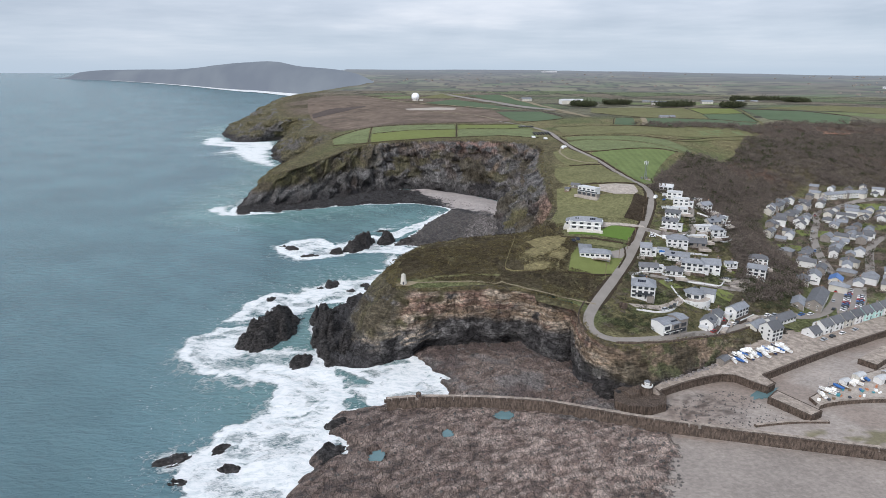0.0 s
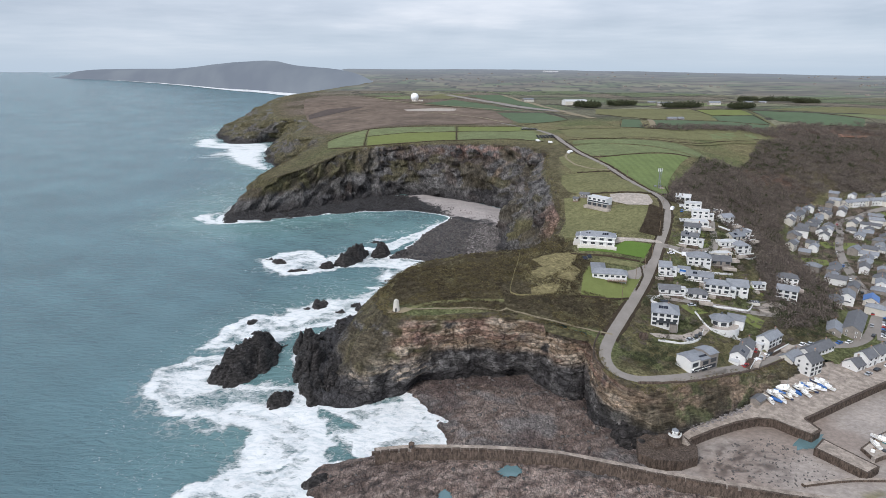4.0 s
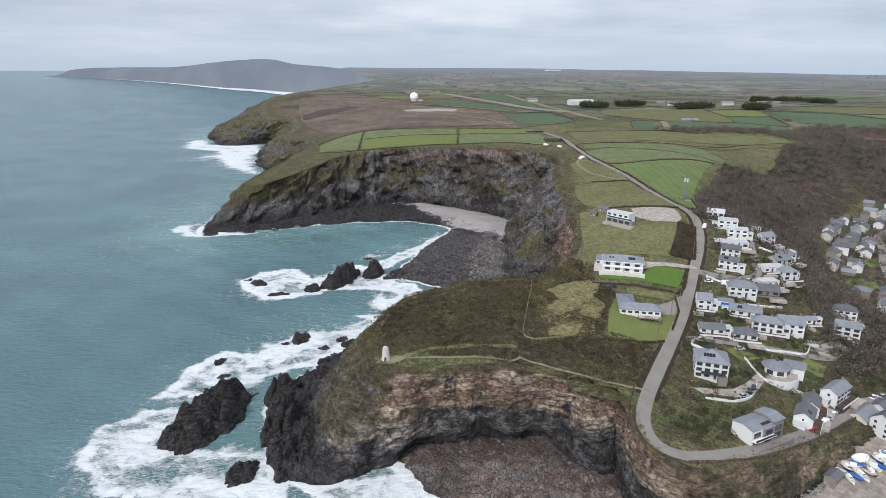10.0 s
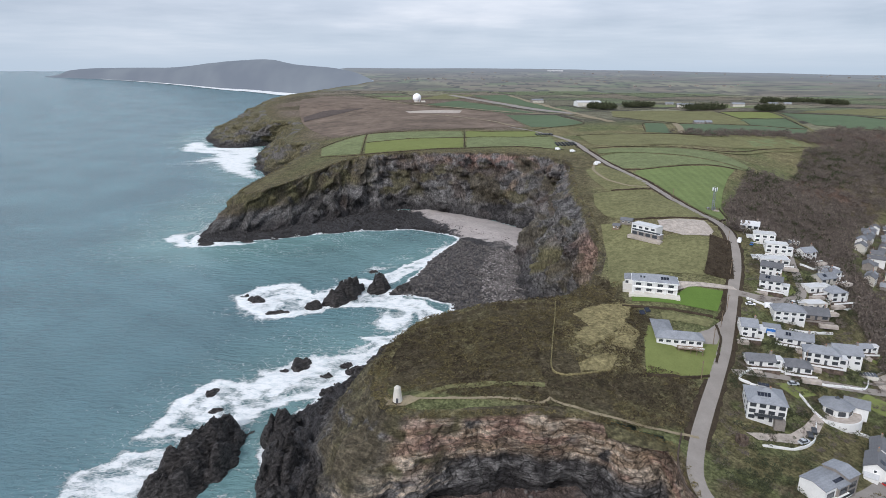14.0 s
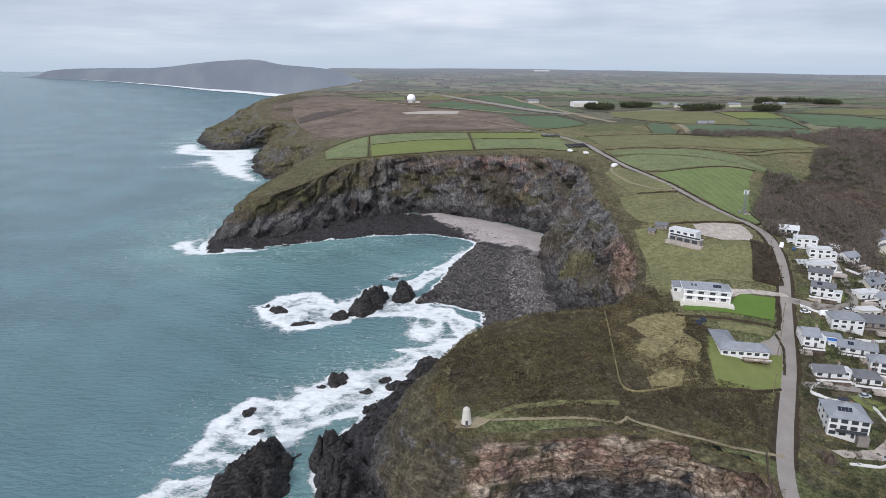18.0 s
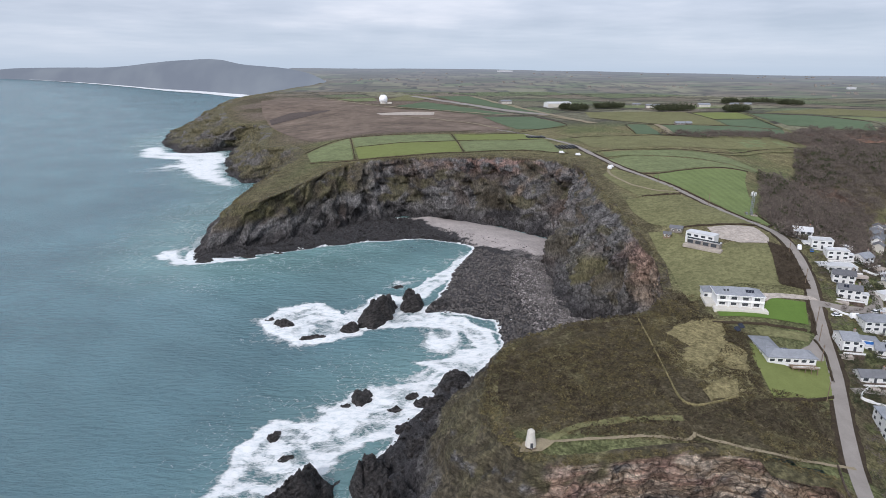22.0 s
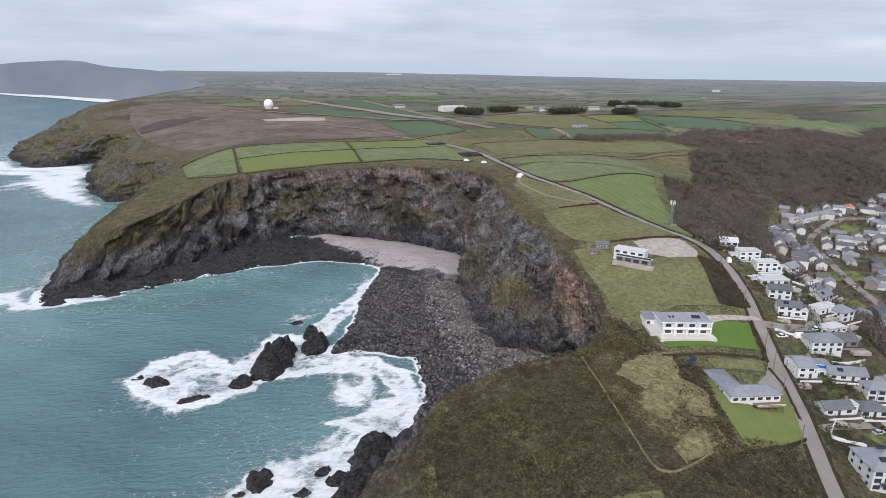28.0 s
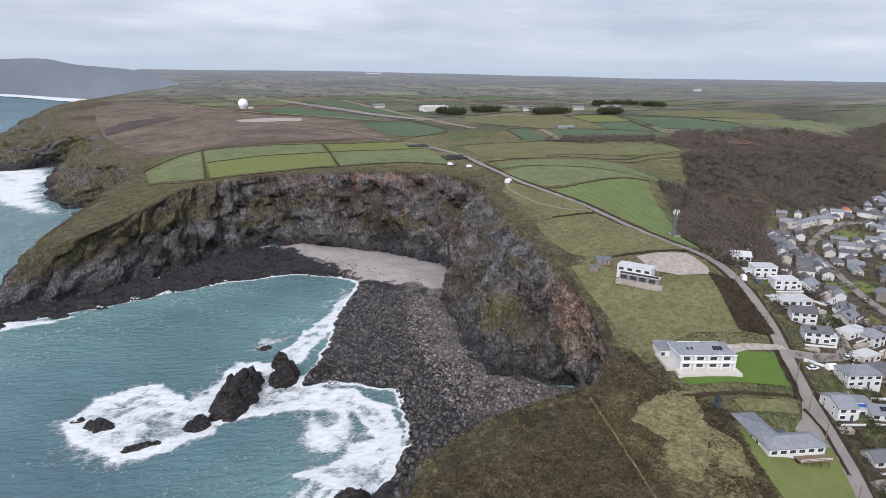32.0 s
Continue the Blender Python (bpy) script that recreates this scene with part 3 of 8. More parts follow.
    V, F, col = compact(np.c_[X.ravel(), Y.ravel(), Z.ravel()], grid_faces(len(xs), len(ys), keep & near), C.reshape(-1, 3))
    ob = new("ground", mesh_from("ground", V, F, M["ground"], col))
    tagged(ob, "grassy cliff-top land with heath, fields and a wooded valley", "ground", kind="structure")
    # the distance: farmland up to the skyline, its haze painted in by emission
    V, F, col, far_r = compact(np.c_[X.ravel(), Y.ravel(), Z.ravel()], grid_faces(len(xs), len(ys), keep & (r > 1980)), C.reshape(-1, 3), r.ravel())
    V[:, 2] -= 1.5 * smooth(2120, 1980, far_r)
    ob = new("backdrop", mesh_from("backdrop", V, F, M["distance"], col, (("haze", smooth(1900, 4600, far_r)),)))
    tagged(ob, "patchwork farmland reaching to the skyline, its haze painted in as glow", "distance", kind="structure")


def ridged(x, y, z=0.0, octaves=4, gain=0.5):
    return 1 - np.abs(2 * fbm(x, y, z, octaves, gain) - 1)


def near_line(P, a, b):
    """Distance of points from the segment a to b in space."""
    a, b = np.array(a, float), np.array(b, float)
    t = np.clip(((P - a) @ (b - a)) / ((b - a) @ (b - a)), 0, 1)
    return np.linalg.norm(P - a - t[:, None] * (b - a), axis=1)


def build_cliffs():
    n = len(COAST)
    foot, top = COAST[:, :2], COAST[:, 2:]
    ztop = land_height(top[:, 0], top[:, 1])
    rows = np.r_[np.linspace(0, 1, 58), 1.012, 1.03, 1.05]
    s = np.r_[0, np.cumsum(np.hypot(*np.diff(foot, axis=0).T))]
    way = top - foot
    tang = np.gradient(top + foot, axis=0)
    nrm = np.c_[tang[:, 1], -tang[:, 0]]
    nrm /= np.linalg.norm(nrm, axis=1)[:, None] + 1e-9
    nrm = np.where(((nrm * way).sum(1) > 0)[:, None], -nrm, nrm)       # away from the land
    k = np.ones(21) / 21
    nrm = np.c_[np.convolve(np.pad(nrm[:, 0], 10, "edge"), k, "valid"), np.convolve(np.pad(nrm[:, 1], 10, "edge"), k, "valid")]
    nrm /= np.linalg.norm(nrm, axis=1)[:, None] + 1e-9
    V, C, G = np.zeros((len(rows), n, 3)), np.zeros((len(rows), n, 3)), np.zeros((len(rows), n))
    fx, fy = foot.T
    head = smooth(-48, -38, fx) * smooth(310, 304, fy)                    # cave cliff
    shoulder = smooth(-8, -22, fx) * smooth(268, 276, fy) * smooth(310, 296, fy)
    west = smooth(-34, -50, fx) * smooth(268, 280, fy) * smooth(404, 384, fy)
    spur_k = np.exp(-((fy - 525) / 45) ** 2) * (fx > 0)
    nose = np.exp(-((fy - 572) / 16) ** 2) * (fx > 0)
    lee = 1 - 0.75 * west
    for i, v in enumerate(rows):
        u = min(v, 1.0)
        ledge = 0.05 * np.sin(2 * np.pi * (2.3 * u + 3 * fbm(s / 45, s * 0, 3, 3))) * smooth(0, 0.12, u) * smooth(1, 0.88, u)
        if v <= 1:
            xy = foot + way * (u + ledge - 0.22 * west * u * (1 - u) - 0.30 * spur_k * np.sin(np.pi * u) * (u - 0.35) - 1.25 * nose * u * (1 - u))[:, None]
            z = -2.5 + (ztop + 2.5) * (u ** 0.9)
        else:
            xy = top - nrm * ((v - 1) * 130 * (1 + 1.4 * smooth(760, 860, top[:, 1])))[:, None]
            z = land_height(xy[:, 0], xy[:, 1]) + 0.12 - 0.8 * (v > 1.04)
        x, y = xy[:, 0], xy[:, 1]
        env = (0.5 + 0.5 * smooth(0, 0.25, u)) * (1 - smooth(0.84, 1.0, u)) if v <= 1 else 0
        hs = np.clip(ztop / 40, 0.5, 1.5)
        lean = s + 0.45 * z
        gully = ridged(lean / 16, z / 75 + 3, 5, 3)
        butt = ridged(lean / 31 + 7, z / 110, 15, 3)
        block, chip = fbm(x / 13, y / 13, z / 9, 3), fbm(lean / 5, y / 7, z / 6 + 9, 2)
        d = (1 + 0.5 * smooth(410, 430, fy)) * hs * (5.0 * (butt - 0.62) - 5.2 * gully ** 4 + 2.2 * (fbm(x / 16, y / 16, z / 11, 5, 0.55) - 0.5) + 9.0 * (np.floor(block * 8) / 8 - 0.44) + 2.6 * (np.floor(chip * 5) / 5 - 0.4))
        layer = (z + 0.35 * x + 0.15 * y + 3 * fbm(x / 25, y / 25, z / 25)) / 2.3
        d = d * (1 - 0.3 * head) * lee + 0.7 * (layer % 1 - 0.5) * (0.4 + vnoise(s / 9, z / 7))
        north = smooth(820, 980, y)
        tip = smooth(-90, -120, x) * smooth(590, 620, y) * smooth(800, 760, y)
        d = d * env * (1 + 0.2 * north) * (1 - 0.3 * tip)
        for cx, cy, hw, hh, dep in CAVES:
            q = 1 - ((x - cx) ** 2 + (y - cy) ** 2) / (hw * hw) - (np.maximum(z, 0) / hh) ** 2
            d = d - dep * np.clip(q, 0, 1) ** 0.95
        lift = (0.6 * (layer % 1 - 0.5) + 0.16 * np.minimum(np.hypot(*way.T), 40) * (fbm(x / 9, y / 9, 33, 4) - 0.5)) * env
        V[i] = np.c_[x + nrm[:, 0] * d, y + nrm[:, 1] * d, z + lift]
        slope = np.hypot(*way.T) / np.maximum(ztop, 5)
        m1, m2 = fbm(x / 20, y / 20, z / 12, 4), fbm(x / 7, y / 7, z / 4.5, 4)
        c = blend(np.broadcast_to(SLATE_C * 1.0, (n, 3)), DARKR * 0.95, smooth(0.42, 0.54, m1) * 0.95)
        c = blend(c, SLATE_C * 1.5, np.maximum(smooth(0.80, 0.97, ridged(lean / 11, z / 9, 22, 4)) * 0.7, smooth(0.60, 0.70, fbm(lean / 6, z / 7, 27, 4)) * 0.6))
        c = blend(c, BROWN, smooth(0.56, 0.68, fbm(lean / 26, z / 22, 25, 3)) * 0.4 * (1 - 0.7 * head))
        c = blend(c, OCHRE * 0.9, smooth(0.52, 0.66, m2) * smooth(0.35, 0.95, u) * 0.4)
        cap = head * smooth(0.46, 0.62, u + 0.25 * (m1 - 0.5))
        strata = fbm(x / 7, y / 7, (z - 3.0 * np.cos((x - 12) / 24)) / 1.3, 3)
        c = blend(c, blend(blend(np.broadcast_to(OCHRE * 0.9, (n, 3)), PALE * 0.85, smooth(0.45, 0.60, strata)), BROWN, smooth(0.54, 0.66, m2) * 0.75), np.clip(1.2 * cap, 0, 1) * smooth(0.26, 0.42, fbm(x / 5, y / 5, z / 5 + 40, 4)))
        c = blend(c, PINK * 0.95, cap * smooth(0.54, 0.66, fbm(x / 13, z / 5, 77, 3)) * 0.5)
        c = blend(c, blend(np.broadcast_to(SLATE_C * 1.1, (n, 3)), PALE * 0.95, smooth(0.45, 0.6, strata)), shoulder * smooth(5, 9, z + 5 * (m2 - 0.5)) * smooth(22, 15, z) * smooth(0.3, 0.42, m2))
        P3 = np.c_[x, y, z]
        pink = (np.exp(-(((x - 30) / 55) ** 2 + ((y - 742) / 28) ** 2)) * smooth(0.68, 0.92, u) + np.exp(-(((x - 74) / 9) ** 2 + ((y - 474) / 16) ** 2)) * smooth(0.55, 0.75, u)) * smooth(0.34, 0.50, m2)
        c = blend(c, PINK * 0.85, np.clip(pink, 0, 0.65))
        c = blend(c, OCHRE * 0.85, smooth(4.5, 1.5, near_line(P3, (60, 722, 50), (28, 702, 16)) + 2 * (m2 - 0.5)) * 0.75)
        c = blend(c, BROWN * 0.8, np.exp(-(((x - 76) / 14) ** 2 + ((y - 668) / 18) ** 2 + ((z - 26) / 12) ** 2)) * 0.9)
        streak = smooth(0.44, 0.58, fbm(lean / 4.5, z / 20, 90, 4))
        c = blend(c, SLATE_C * 1.25, np.clip(np.exp(-((y - 555) / 48) ** 2) * (x > 0) * smooth(0.12, 0.3, u) * streak, 0, 0.8))
        c = blend(c, OCHRE, np.exp(-(((x - 68) / 16) ** 2 + ((y - 455) / 22) ** 2)) * smooth(0.3, 0.5, u) * streak * 0.8)
        green = smooth(0.75, 1.25, slope) * smooth(0.22, 0.5, u + 0.5 * (m1 - 0.5)) * smooth(0.30, 0.50, m2 + 0.10) * (1 - 0.75 * spur_k)
        green = np.maximum(green, smooth(0.36, 0.46, m1 + 0.06) * smooth(7, 13, z) * smooth(34, 24, z) * np.exp(-(((y - 508) / 24) ** 2)) * (x > 20) * 1.4)
        green = np.maximum(green, west * smooth(0.20, 0.36, u + 0.45 * (m1 - 0.5)) * smooth(0.24, 0.36, m2))
        green = np.maximum(green, shoulder * smooth(13, 19, z + 9 * (m1 - 0.5)) * smooth(0.30, 0.42, m2) * smooth(0.62, 0.5, fbm(x / 6, y / 6, z / 6, 3)))
        green = np.maximum(green, 0.75 * smooth(0.53, 0.62, fbm(lean / 18, z / 9, 63, 4)) * smooth(0.15, 0.3, u) * (1 - head))
        green = green * (1 - 0.25 * north) * (1 - 0.8 * tip * smooth(0.62, 0.4, u))
        green = np.maximum(green, tip * smooth(0.42, 0.6, u + 0.5 * (m1 - 0.5)) * smooth(0.32, 0.46, m2))
        dull = np.maximum(smooth(0.4, 0.6, fbm(x / 11, y / 11, 60)), 0.85 * north)
        c = blend(c, blend(np.broadcast_to(TURF * 0.85, (n, 3)), HEATH, np.maximum(dull, 0.6 * west * smooth(0.35, 0.5, m2))), np.clip(green, 0, 0.95))
        c = blend(c, blend(np.broadcast_to(HEATH, (n, 3)), TURF, smooth(0.4, 0.6, fbm(x / 9, y / 9, 61))), smooth(0.95, 1.0, v + 0.12 * (m2 - 0.5)))
        bank = smooth(60, 84, x) * smooth(305, 285, y) * smooth(0.12, 0.4, u)
        c = blend(c, blend(blend(np.broadcast_to(OCHRE * 0.85, (n, 3)), GRASS * 0.85, smooth(0.42, 0.56, m2)), HEATH, smooth(0.5, 0.65, m1)), bank * 0.85)
        c = blend(c, blend(np.broadcast_to(SLATE_C * 1.1, (n, 3)), TURF * 0.95, smooth(0.36, 0.46, m1)), 0.7 * north * smooth(0.05, 0.2, u))
        c = blend(c, DARKR * 0.95, smooth(13 - 5 * head, 3, z + 8 * (m2 - 0.5)) * 0.85)
        C[i], G[i] = c, np.clip(np.maximum(np.maximum(green, bank), smooth(0.93, 1.0, v)), 0, 1)
    cut = int(np.argmax((fy < 404) & (fx < -20)))
    for a, b, m, label in ((0, cut + 1, "cliff", "broken slate sea cliffs round the cove with grassy ledges"), (cut, n, "headland_cliff", "layered headland cliffs with caves and pale ochre bands")):
        ob = new("cliff", mesh_from("cliff", V[:, a:b].reshape(-1, 3), grid_faces(b - a, len(rows)), M[m], C[:, a:b].reshape(-1, 3), (("veg", G[:, a:b]),), smooth_shade=False))
        tagged(ob, label, "cliff", kind="structure")


build_land()
build_cliffs()

# ---- shore ----
REEF = [(-30, 92), (-48, 118), (-57, 146), (-54, 186), (-53, 205), (-50, 218), (-49, 234), (-28, 243), (20, 244), (60, 238), (95, 224), (90, 200), (80, 180), (70, 140), (66, 96), (20, 84)]
BEACH_FRONT = [(48, 84), (52, 140), (66, 183), (74, 226), (130, 224), (230, 208), (230, 140), (190, 96), (110, 80)]
CAVE_COVE = [(4, 239), (-2, 262), (-14, 286), (-24, 300), (-8, 314), (20, 316), (55, 314), (80, 268), (100, 262), (100, 240), (60, 228), (30, 236)]
HARBOUR = [(78, 266), (80, 224), (96, 212), (130, 204), (230, 188), (330, 250), (330, 380), (240, 330), (190, 305), (150, 285), (120, 270)]
BOULDERS = [(-52, 500), (-36, 540), (-26, 588), (-10, 620), (-4, 650), (20, 664), (56, 650), (70, 620), (52, 560), (44, 500), (60, 474), (72, 462), (62, 440), (30, 428), (0, 404), (-30, 398), (-24, 420), (-10, 450), (-10, 484), (-30, 496)]
SHINGLE_BEACH = [(-62, 750), (-47, 706), (-23, 668), (-5, 640), (15, 612), (36, 594), (56, 600), (68, 626), (64, 662), (34, 702), (6, 726), (-40, 758)]
LEDGE_N = [(-232, 616), (-200, 622), (-160, 636), (-130, 650), (-96, 664), (-50, 670), (-18, 655), (10, 630), (30, 640), (0, 690), (-50, 755), (-110, 745), (-150, 700), (-200, 660), (-238, 640)]
LEDGE_W = [(-50, 276), (-62, 280), (-72, 296), (-76, 312), (-82, 334), (-74, 352), (-64, 378), (-50, 398), (-30, 415), (0, 430), (20, 400), (-30, 330), (-40, 280)]


def build_shore():
    xs = lines((-262, -110, 3.0), (-110, 112, 1.35), (112, 335, 2.4))
    ys = lines((74, 140, 2.6), (140, 315, 1.35), (315, 400, 2.4), (400, 640, 1.5), (640, 770, 2.5))
    X, Y = np.meshgrid(xs, ys)
    n1, n2, n3 = fbm(X / 19, Y / 13, 2), fbm(X / 5.5, Y / 4, 6, 4), fbm(X / 2.2, Y / 2.2, 9, 3)
    ridge = 1 - np.abs(2 * fbm((X + 0.7 * Y) / 5.0, (Y - 0.7 * X) / 17, 11, 4) - 1)
    Z = np.full(X.shape, -3.0)
    C = np.broadcast_to(WEED, (*X.shape, 3)).copy()
    soft = np.zeros(X.shape, bool)

    def lay(poly, top, slope, rough, color, fuzz=4.0, color2=None, sand=False):
        nonlocal Z, C, soft
        d = signed(poly, X, Y) + fuzz * 2 * (n1 - 0.5) + fuzz * (n2 - 0.5)
        z = np.where(d > 0, top * (1 - np.exp(-np.maximum(d, 0) * slope / top)), d * 0.5) + rough * smooth(-1, 3, d)
        c = color if color2 is None else blend(np.broadcast_to(color, C.shape), color2, smooth(0.4, 0.62, n2))
        k = z > Z
        Z = np.where(k, z, Z)
        C = np.where(k[..., None], c, C)
        soft = np.where(k, sand, soft)

    crag = 3.4 * (ridge - 0.62) + 1.8 * (n2 - 0.5) + 1.2 * (n3 - 0.5) + 2.0 * (n1 - 0.5)
    damp = blend(np.broadcast_to(SAND * 0.85, C.shape), MUD, smooth(0.45, 0.7, fbm(X / 26, Y / 17, 44)) * 0.7)
    weedy = smooth(0.52, 0.6, fbm(X / 2.6, Y / 2.0, 47, 3)) * smooth(26, 6, np.hypot(X - 112, (Y - 240) * 1.3))
    turf = smooth(0.45, 0.55, n2) * smooth(1.1, 0.7, np.hypot((X - 168) / 30, (Y - 219) / 9))
    damp = blend(blend(damp, WEED * 0.6, weedy * 0.85), OLIVE * 0.9, turf * 0.9)
    m1, m2 = fbm((X + 0.5 * Y) / 5.0, (Y - 0.5 * X) / 2.2, 51, 5, 0.6), fbm(X / 24, Y / 18, 52, 3)
    eastward = smooth(-48, 55, X + 30 * (m2 - 0.5))
    reef = blend(blend(np.broadcast_to(WEED * 0.85, C.shape), WEED * 1.35, eastward), REEF_LIGHT, smooth(0.40, 0.66, m1) * (0.35 + 0.65 * eastward) * (0.35 + 0.7 * m2))
    reef = blend(reef, DARKR * 0.7, smooth(0.40, 0.31, m1) * 0.6)
    lay(HARBOUR, 1.7, 0.5, 0.2 * (n1 - 0.5), damp, 1.0, sand=True)
    lay(BEACH_FRONT, 1.7, 0.5, 0.25 * (n1 - 0.5), SAND * 0.72, 6.0, sand=True)
    lay(REEF, 2.9, 0.45, 0.35 * crag + 1.3 * (m1 - 0.5) + 1.8 * (n3 - 0.5), reef * 1.45, 4.0)
    lay(CAVE_COVE, 3.2, 0.13, 0.8 * crag, blend(np.broadcast_to(WEED * 1.15, C.shape), REEF_LIGHT * 0.8, smooth(0.40, 0.66, m1) * (0.3 + 0.6 * m2)) * 1.15, 3.0)
    lay(LEDGE_W, 2.6, 0.3, 2.2 * crag, DARKR, 3.0, DARKR * 1.3)
    lay(LEDGE_N, 2.4, 0.10, 0.9 * crag, DARKR, 3.0, DARKR * 1.3)
    lay(BOULDERS, 4.6, 0.10, 0.6 * crag, blend(np.broadcast_to(DARKR * 0.95, C.shape), SHINGLE * 0.75, smooth(-14, 14, X - 26 + 0.02 * (Y - 520) + 24 * (n1 - 0.5)) * smooth(0.3, 0.55, n2)), 4.0)
    lay(SHINGLE_BEACH, 7.0, 0.24, 0.3 * (n1 - 0.5), SHINGLE, 3.0, SHINGLE * 0.9, sand=True)
    cove = inside(CAVE_COVE, X, Y) & ~soft
    C = np.where(cove[..., None], blend(blend(C, SHINGLE * 0.62, smooth(0.52, 0.62, fbm(X / 13, Y / 8, 81, 3))), np.array(albedo(98, 85, 81)[:3]), smooth(0.54, 0.62, fbm(X / 17, Y / 10, 82, 4)) * 0.8), C)
    C = np.where(soft[..., None], C, blend(C, DARKR * 0.8, smooth(0.50, 0.36, ridge) * 0.5))
    C = C * (0.6 + 0.4 * smooth(0.0, 1.3, Z))[..., None]
    pools = smooth(0.36, 0.28, n1) * (Y < 232) * smooth(-16, -26, X)
    Z = Z - 2.2 * pools
    for px, py, pr in ((24, 232.5, 5), (0, 218, 3.4), (-27, 202, 4.6)):
        Z = np.where(np.hypot(X - px, Y - py) < pr, np.minimum(Z, 0.9), Z)
    F = grid_faces(len(xs), len(ys), Z > -2.4)
    is_sand = soft.ravel()[F].all(1)
    V, Fs, col = compact(np.c_[X.ravel(), Y.ravel(), Z.ravel()], F[is_sand], C.reshape(-1, 3))
    tagged(new("beach", mesh_from("beach", V, Fs, M["sand"], col)), "damp grey-brown sand and pale shingle", "beach", kind="structure")
    V, F, col = compact(np.c_[X.ravel(), Y.ravel(), Z.ravel()], F[~is_sand], C.reshape(-1, 3))
    ob = new("foreshore", mesh_from("foreshore", V, F, M["shore"], col, smooth_shade=False))
    tagged(ob, "wet rocky foreshore with weed, pools, shingle and harbour sand", "shore", kind="structure")
    return xs, ys, Z


SHORE = build_shore()


def shore_z(x, y):
    xs, ys, Z = SHORE
    i, j = np.clip(np.searchsorted(xs, x), 0, len(xs) - 1), np.clip(np.searchsorted(ys, y), 0, len(ys) - 1)
    return Z[j, i]


# ---- sea ----
# drifts of foam: x, y, length, width, turn in degrees, strength
FOAM = [(-28, 262, 34, 17, 15, 1.0), (-70, 238, 22, 40, -20, 0.95), (-96, 266, 32, 18, 30, 0.85), (-124, 300, 24, 44, -15, 0.85), (-95, 200, 38, 17, 15, 0.85), (-62, 180, 20, 22, 0, 0.85),
    (-112, 350, 42, 22, 45, 0.9), (-86, 388, 40, 20, 50, 0.95), (-58, 415, 24, 13, 60, 0.85), (-122, 474, 38, 16, 20, 0.85), (-86, 508, 34, 24, 40, 0.85)]
FOAM_COVE = [(-40, 468, 38, 15, 75, 1.05), (-28, 438, 22, 14, 80, 1.0), (-50, 486, 34, 12, 15, 0.75), (-62, 560, 36, 10, 52, 0.8), (-22, 612, 28, 8, 62, 0.75), (-250, 640, 26, 16, 60, 0.8), (-228, 606, 24, 9, 10, 0.75),
    (-385, 1140, 115, 44, 58, 0.95), (-345, 1050, 60, 42, 70, 0.9), (-560, 1360, 55, 38, 60, 0.7), (-290, 770, 35, 9, 20, 0.5), (-285, 690, 40, 8, 5, 0.45)]

# sheets of broken surf: outline, strength, softness of the edge in metres
SURF = [([(-52, 278), (-39, 280), (-9, 290), (0, 262), (1, 246), (-30, 238), (-38, 242), (-38, 262), (-50, 270)], 0.67, 2.5),
    ([(-46, 262), (-44, 240), (-46, 226), (-42, 212), (-50, 188), (-54, 165), (-90, 170), (-104, 190), (-96, 224), (-80, 236), (-84, 256), (-104, 268), (-98, 282), (-60, 280)], 0.68, 5),
    ([(-152, 310), (-146, 284), (-126, 264), (-100, 262), (-60, 270), (-66, 300), (-92, 300), (-118, 300), (-112, 330), (-136, 326)], 0.62, 6),
    ([(-138, 330), (-136, 358), (-126, 389), (-108, 384), (-92, 404), (-66, 414), (-44, 424), (-34, 410), (-56, 386), (-66, 366), (-84, 354), (-94, 344), (-112, 330)], 0.65, 6),
    ([(-158, 490), (-146, 515), (-119, 522), (-100, 504), (-86, 540), (-58, 524), (-33, 488), (-57, 474), (-85, 471), (-103, 455), (-127, 452), (-149, 474)], 0.66, 7),
    ([(-50, 494), (-29, 490), (-12, 468), (-14, 440), (-22, 420), (-36, 410), (-62, 432), (-40, 440), (-28, 446), (-34, 470), (-52, 484)], 0.68, 3.5), ([(-58, 512), (-46, 532), (-24, 574), (-2, 618), (-4, 640), (-16, 672), (-20, 668), (-10, 636), (-34, 590), (-56, 552), (-66, 540)], 0.66, 4),
    ([(-480, 1262), (-420, 1262), (-380, 1275), (-350, 1130), (-320, 1030), (-270, 930), (-300, 925), (-345, 975), (-400, 1060), (-440, 1160), (-520, 1200), (-560, 1330), (-520, 1345)], 0.68, 20),
    ([(-258, 652), (-236, 618), (-190, 622), (-150, 642), (-190, 610), (-240, 598), (-272, 630)], 0.64, 7)]


